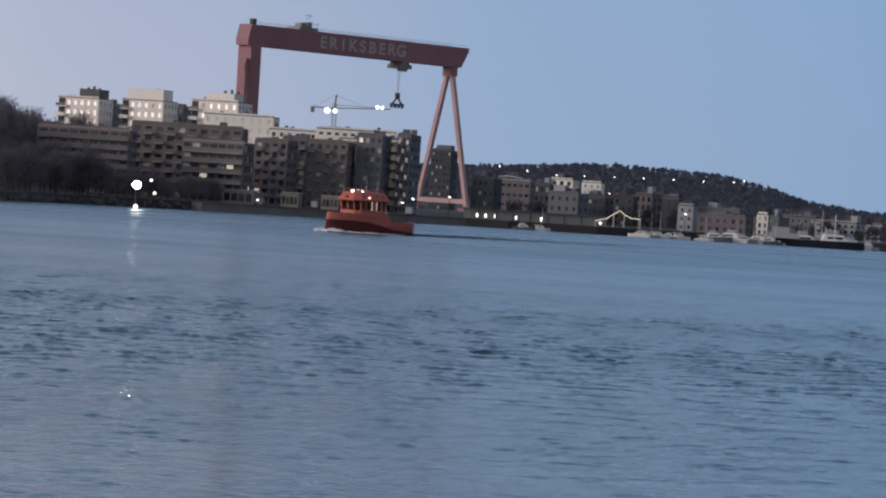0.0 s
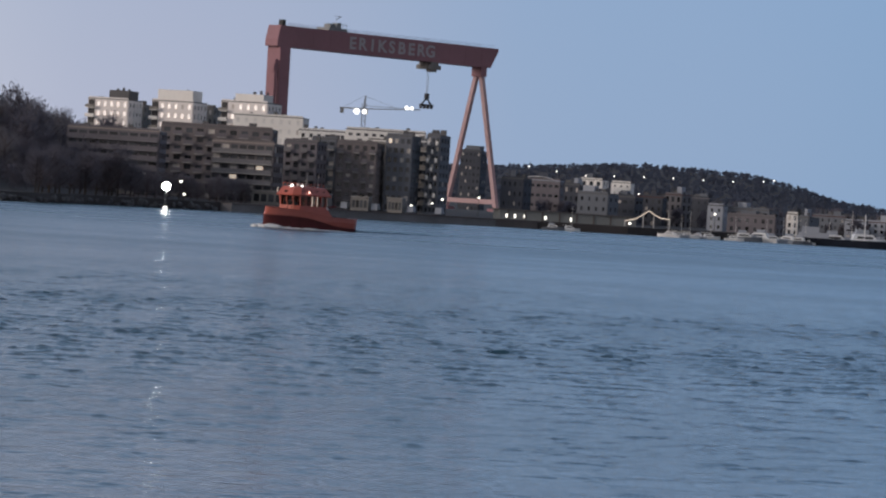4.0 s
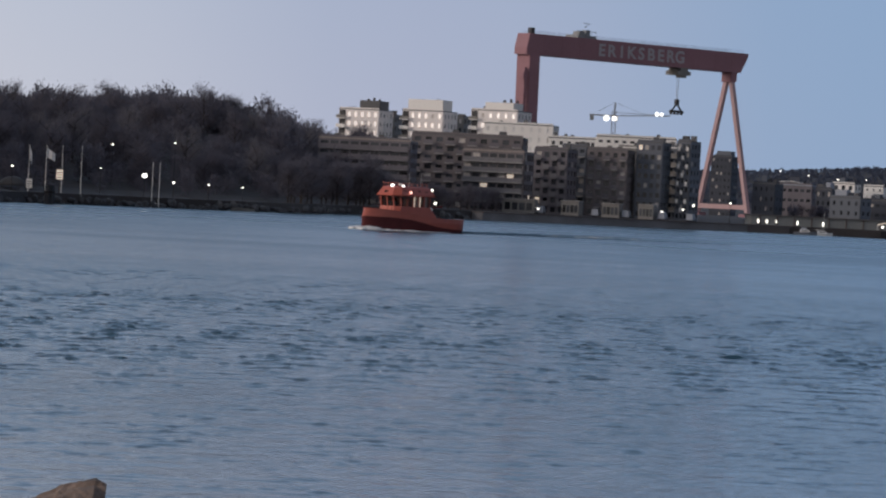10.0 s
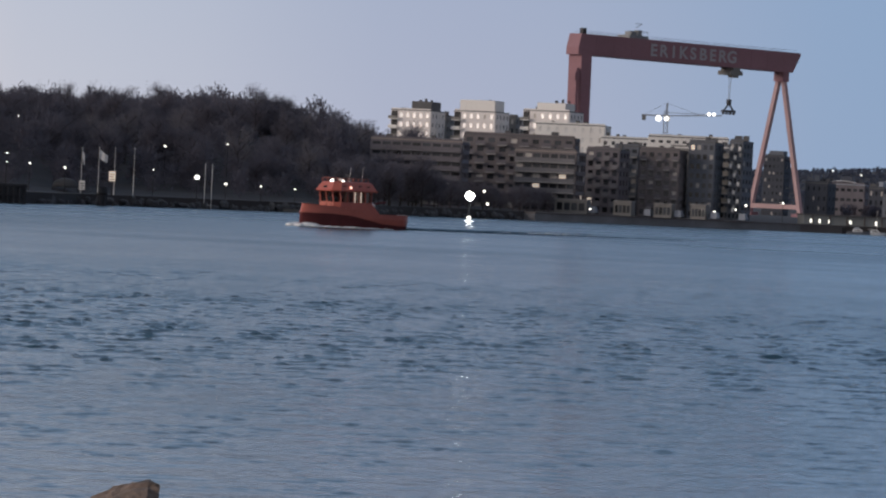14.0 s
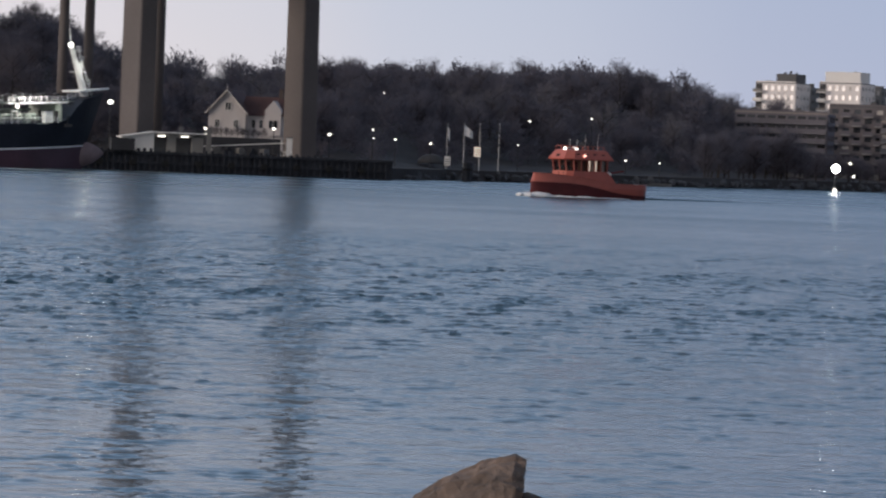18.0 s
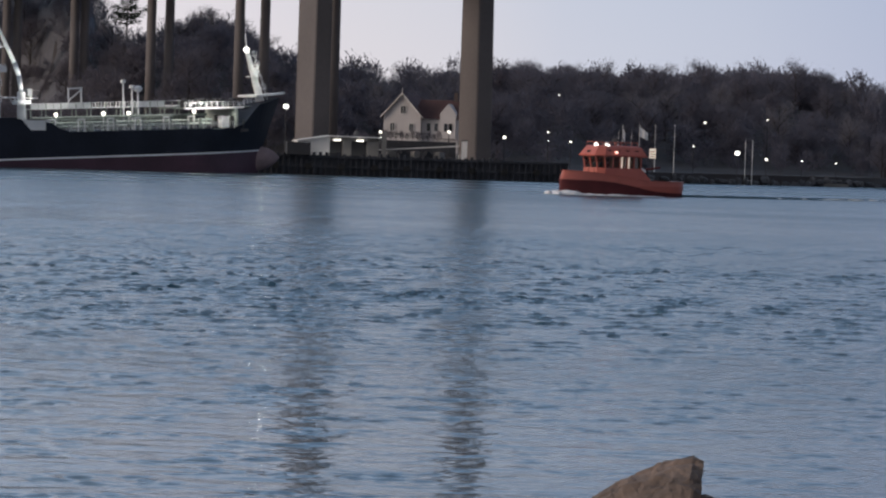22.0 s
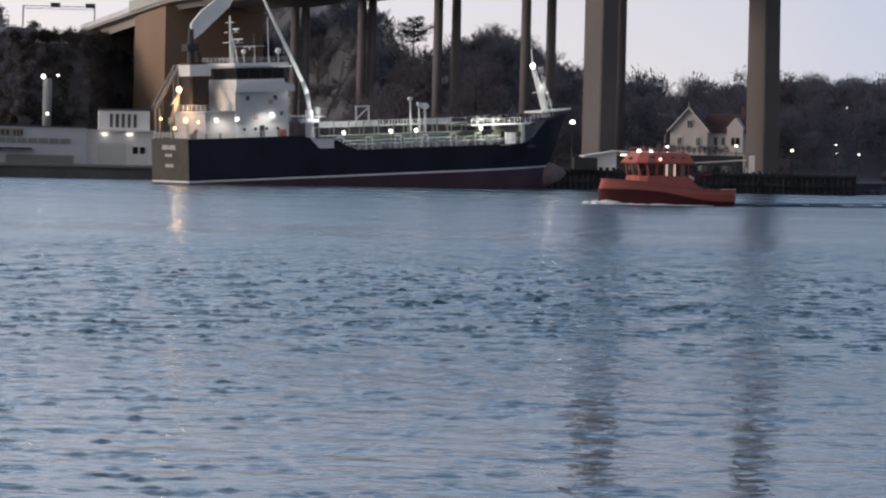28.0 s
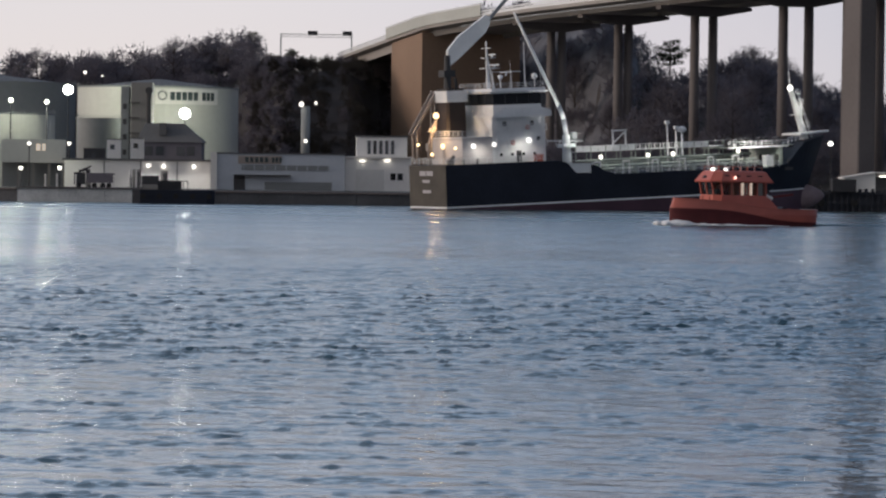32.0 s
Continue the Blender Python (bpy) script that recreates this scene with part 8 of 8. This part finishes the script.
def conifer(seed, height):
    np.random.seed(seed)
    t = Solid().rod((0, 0, -1), (0, 0, height * 0.95), 0.34, 0.06, n=8)
    # an old pine: bare stem below, a few flat spreading tiers above
    count = 1300
    lay = np.random.choice(5, count, p=(0.12, 0.26, 0.28, 0.22, 0.12))
    limb = np.random.choice(6, count)
    reach = np.random.uniform(0.45, 1.2, (5, 6))[lay, limb]
    out = np.random.uniform(0.02, 1, count) ** 0.6
    r = np.array([0.6, 1.0, 0.95, 0.75, 0.4])[lay] * height * 0.23 * out * reach
    z = height * (0.70 + 0.056 * lay) + np.random.normal(scale=0.2, size=count) + r * 0.1 + np.random.uniform(-0.4, 0.4, (5, 6))[lay, limb]
    a = limb * 1.047 + lay * 0.6 + np.random.normal(scale=0.24, size=count)
    for k in range(5):
        for q in range(6):
            far_r = float(np.max(r[(lay == k) & (limb == q)], initial=0.3))
            ang, z0 = q * 1.047 + k * 0.6, height * (0.70 + 0.056 * k)
            t.rod((0, 0, z0 - 0.3), (far_r * 0.9 * math.cos(ang), far_r * 0.9 * math.sin(ang), z0 + far_r * 0.1), 0.09, 0.03, n=5)
    root = np.stack([r * np.cos(a), r * np.sin(a), z], 1)
    way = np.stack([np.cos(a), np.sin(a), np.random.normal(scale=0.16, size=count)], 1) + np.random.normal(scale=0.35, size=(count, 3)) * np.array([1, 1, 0.3])
    way /= np.linalg.norm(way, axis=1)[:, None]
    return t, (root, way, np.random.uniform(0.3, 0.7, count), np.random.uniform(0.07, 0.16, count))


KINDS = []
for i, (hgt, spr, cnt, mat) in enumerate(((14, 5.2, 3000, "twig"), (16, 5.6, 3200, "twig"), (12, 5.0, 2800, "twig"), (15, 4.8, 2200, "twig_pale"), (13, 5.6, 3000, "twig"))):
    trunk, tw = bare_tree(100 + i, hgt, spr, cnt)
    KINDS.append((trunk.mesh("trunk", M["bark"]), twig_mesh("crown", tw, M[mat]), tw, mat))
PINES = []
for i, hgt in enumerate((13, 11)):
    trunk, tw = conifer(200 + i, hgt)
    PINES.append((trunk.mesh("trunk", M["bark"]), twig_mesh("crown", tw, M["needle"])))


def clear_of_bridge(az, d, scale):
    if -13.5 < az < -11.3 and d > shore(az) + 150 and scale > 0.42:
        return False
    p = at(az, d) - ABUT
    x, y = p.dot(ALONG), p.dot(ACROSS)
    if not -26 < x < SPAN + 6 or abs(y) > 18:
        return True
    if x < 4 or abs(x - SPAN) < 9:
        return False
    return ground_z(az, d) + 15 * scale < deck_z(x) - 2 and not any(abs(x - crossing(a, 0)) < 3.5 and abs(y) < 6 for a in (-8.70, -7.64, -6.37, -4.92, -3.86))


def plant(kind, az, d, scale, turn, name, label, group, z=None):
    t = new(name)
    p = at(az, d, ground_z(az, d) - 1.2 * scale if z is None else z)
    t.matrix_world = pose(p.x, p.y, p.z, 0, 0, turn)
    tagged(t, label, "tree", group)
    for nm, me in (("trunk", kind[0]), ("crown", kind[1])):
        o = part(nm, me, None, t)
        o.scale = (scale, scale, scale)
    return t


rng = random.Random(77)
WOOD = "bare trees of the wood"
count = 0
while count < 200:
    az = rng.uniform(-13.4, 6.2) if count > 40 else rng.uniform(-19, -11.5)
    lo_d, hi_d = (80, 235) if az > -9 else (235, 330)
    d = shore(az) + rng.uniform(lo_d, hi_d)
    size = rng.uniform(0.72, 1.1)
    if not clear_of_bridge(az, d, size):
        continue
    k = rng.randrange(5)
    plant(KINDS[k], az, d, size, rng.uniform(0, 360), "bare_tree", "pale bare birch on the wooded bank" if k == 3 else "dark bare winter tree on the wooded bank", WOOD)
    count += 1
for i in range(11):
    az = -5.8 + 0.105 * i
    plant(KINDS[3], az, shore(az) + 205 + 9 * (i % 3), 0.84 + 0.06 * (i % 4), i * 77, "bare_tree", "pale bare birch on the wooded ridge", WOOD)
for az, d, s in ((-6.9, 944, 1.72), (-6.3, 940, 0.7), (-2.35, 905, 0.75), (-2.0, 900, 0.7), (-0.45, 915, 0.62), (-14.2, 985, 0.8), (-13.5, 990, 0.95), (-12.9, 985, 0.7), (-15.6, 985, 0.7)):
    plant(PINES[int(d) % 2], az, d, s, d * 3, "pine_tree", "dark green pine on the wooded ridge", "pines on the ridge")
for i, (az, dd) in enumerate(((6.14, 1058), (6.19, 1062), (6.24, 1060), (6.28, 1064), (6.21, 1056))):
    plant(KINDS[(0, 1, 2, 1, 4)[i]], az, dd, (0.95, 1.15, 1.2, 1.0, 1.2)[i], i * 70, "bare_tree", "dark bushy tree beside the white tower", "trees between the apartment blocks", 9.5)

for i in range(12):
    plant(KINDS[i % 5], bank_mark(706 + i * 9.5, 250)[0], 722, 0.13 + 0.05 * ((i * 7) % 5) / 4, i * 50, "garden_shrub", "bare garden shrub before the white house", "shrubs before the white house", 6.95)

quay_rng = random.Random(31)
for i in range(34):
    az = 5.15 + 3.3 * (i / 33) ** 1.3 + quay_rng.uniform(-0.05, 0.05)
    plant(KINDS[i % 5 if i % 5 != 3 else 0], az, shore(az) + quay_rng.uniform(14, 32), (0.92 if az < 6.6 else 0.62) * quay_rng.uniform(0.75, 1.1), quay_rng.uniform(0, 360), "bare_tree", "dark bare tree on the quay before the apartment blocks", "trees between the apartment blocks", 1.6)


def joined(name, spots, mat, label, step=1, fat=1.0):
    """Many trees as one mesh of twigs, for woods that cannot be counted."""
    roots, ways, lns, wds = [], [], [], []
    for az, d, s, turn, k in spots:
        r, w_, l_, d_ = (q[::step] for q in KINDS[k][2])
        c, sn = math.cos(turn), math.sin(turn)
        rot = np.array([[c, -sn, 0], [sn, c, 0], [0, 0, 1]])
        p = at(az, d, ground_z(az, d) - 1.5 * s)
        roots.append(r @ rot.T * s + np.array(p[:]))
        ways.append(w_ @ rot.T), lns.append(l_ * s * (1 + 0.12 * (step - 1)) * min(fat * 1.1, 1)), wds.append(d_ * s * step * fat)
    me = twig_mesh(name, (np.concatenate(roots), np.concatenate(ways), np.concatenate(lns), np.concatenate(wds)), mat)
    ob = new(name, me)
    tagged(ob, label, "wood", kind="stuff")


spots = []
for i in range(500):
    az = rng.uniform(-20, 6.4)
    d = shore(az) + (rng.uniform(75, 300) if az > -9 else rng.uniform(240, 360))
    size = rng.uniform(0.7, 1.12)
    if not clear_of_bridge(az, d, size):
        continue
    spots.append((az, d, size, rng.uniform(0, 6.28), rng.choice((0, 1, 2, 4))))
joined("bank_wood", spots, M["twig"], "dense dark bare wood covering the river bank", 4, 0.8)
under = []
for i in range(620):
    az = rng.uniform(-20, 6.8) if i < 470 else rng.uniform(-10.4, -6.5)
    d = shore(az) + (rng.uniform(50, 230) if az > -9 else rng.uniform(225, 330))
    size = rng.uniform(0.35, 0.65)
    if not clear_of_bridge(az, d, size):
        continue
    under.append((az, d, size, rng.uniform(0, 6.28), rng.choice((0, 1, 2, 4))))
for i in range(460):
    az = rng.uniform(-5.5, 6.4)
    under.append((az, shore(az) + rng.uniform(190, 290), rng.uniform(0.5, 0.9), rng.uniform(0, 6.28), rng.choice((0, 1, 2, 4))))
for i in range(130):
    az = rng.uniform(-20, -10.8)
    size = rng.uniform(0.5, 0.9)
    d = shore(az) + rng.uniform(240, 330)
    if clear_of_bridge(az, d, size):
        under.append((az, d, size, rng.uniform(0, 6.28), rng.choice((0, 1, 2, 4))))
# low growth on the road embankment
bank_growth = []
for i in range(1150):
    az = rng.uniform(-15.2, -11.2)
    size = rng.uniform(0.2, 0.4)
    d = shore(az) + rng.uniform(130, 290)
    if clear_of_bridge(az, d, size):
        bank_growth.append((az, d, size, rng.uniform(0, 6.28), rng.choice((0, 1, 2, 4))))
joined("embankment_scrub", bank_growth, M["scrub"], "dark leafless scrub on the road embankment", 8, 0.6)
# low bushes on the slope below the bridge deck
for i in range(150):
    az = rng.uniform(-9.9, -7.2)
    size = rng.uniform(0.18, 0.34)
    d = shore(az) + rng.uniform(60, 300)
    if clear_of_bridge(az, d, size):
        under.append((az, d, size, rng.uniform(0, 6.28), rng.choice((0, 1, 2, 4))))
brow = [(rng.uniform(-5.8, 6.6), rng.uniform(200, 265), rng.uniform(0.26, 0.44), rng.uniform(0, 6.28), rng.choice((0, 1, 2, 4))) for i in range(800)]
brow += [(rng.uniform(-20, -13.6), rng.uniform(285, 340), rng.uniform(0.26, 0.44), rng.uniform(0, 6.28), rng.choice((0, 1, 2, 4))) for i in range(300)]
brow += [(rng.uniform(-13.9, -12.9), rng.uniform(215, 290), rng.uniform(0.2, 0.32), rng.uniform(0, 6.28), rng.choice((0, 1, 2, 4))) for i in range(160)]
joined("hedgerow", [(a, shore(a) + e, k, u, q) for a, e, k, u, q in brow], M["twig"], "dense low thicket along the brow of the slope", 16, 0.8)
joined("undergrowth", under, M["twig"], "dark scrub and young growth under the trees", 8, 0.6)
# the far hill's haze is put into its twig colour
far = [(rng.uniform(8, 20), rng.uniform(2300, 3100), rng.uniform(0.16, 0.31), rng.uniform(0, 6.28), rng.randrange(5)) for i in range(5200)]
joined("hill_wood", far, M["hazed_hill_leaf"], "dark woods on the far hill", 60, 0.55)
near_town = [(rng.uniform(12.7, 20), rng.uniform(1240, 1420), rng.uniform(0.45, 0.75), rng.uniform(0, 6.28), rng.randrange(5)) for i in range(110)]
near_town += [(rng.uniform(12.7, 19.4), rng.uniform(1160, 1235), rng.uniform(0.3, 0.55), rng.uniform(0, 6.28), rng.randrange(5)) for i in range(60)]
joined("town_trees", near_town, M["twig"], "bare trees between the town houses", 12)


# ---- what moves ----
def motions():
    start, end = at(10.80, 596), at(-5.78, 446)
    run = end - start
    turn = math.degrees(math.atan2(run.y, run.x))
    rows = []
    for t, az in ((0, 10.80), (3, 9.74), (6, 8.63), (9, 7.43), (13, 5.72), (15.5, 4.51), (19, 2.64), (23, 0.33), (28, -2.90), (32, -5.78)):
        d = Vector((math.sin(radians(az)), math.cos(radians(az)), 0))
        # where the line of sight meets the boat's straight course
        k = (start.x * run.y - start.y * run.x) / (d.x * run.y - d.y * run.x)
        p = d * k
        rows.append((t, pose(p.x, p.y, 0.02, 0.5 * math.sin(t * 1.3), 0.4 * math.sin(t * 0.9 + 1), turn)))
    walk(boat, rows)
    # the river drifts slowly past
    walk(water, [(0, pose(2.2, 0.8, 0)), (16, pose(0, 0, 0)), (32, pose(-2.2, -0.8, 0))])


motions()
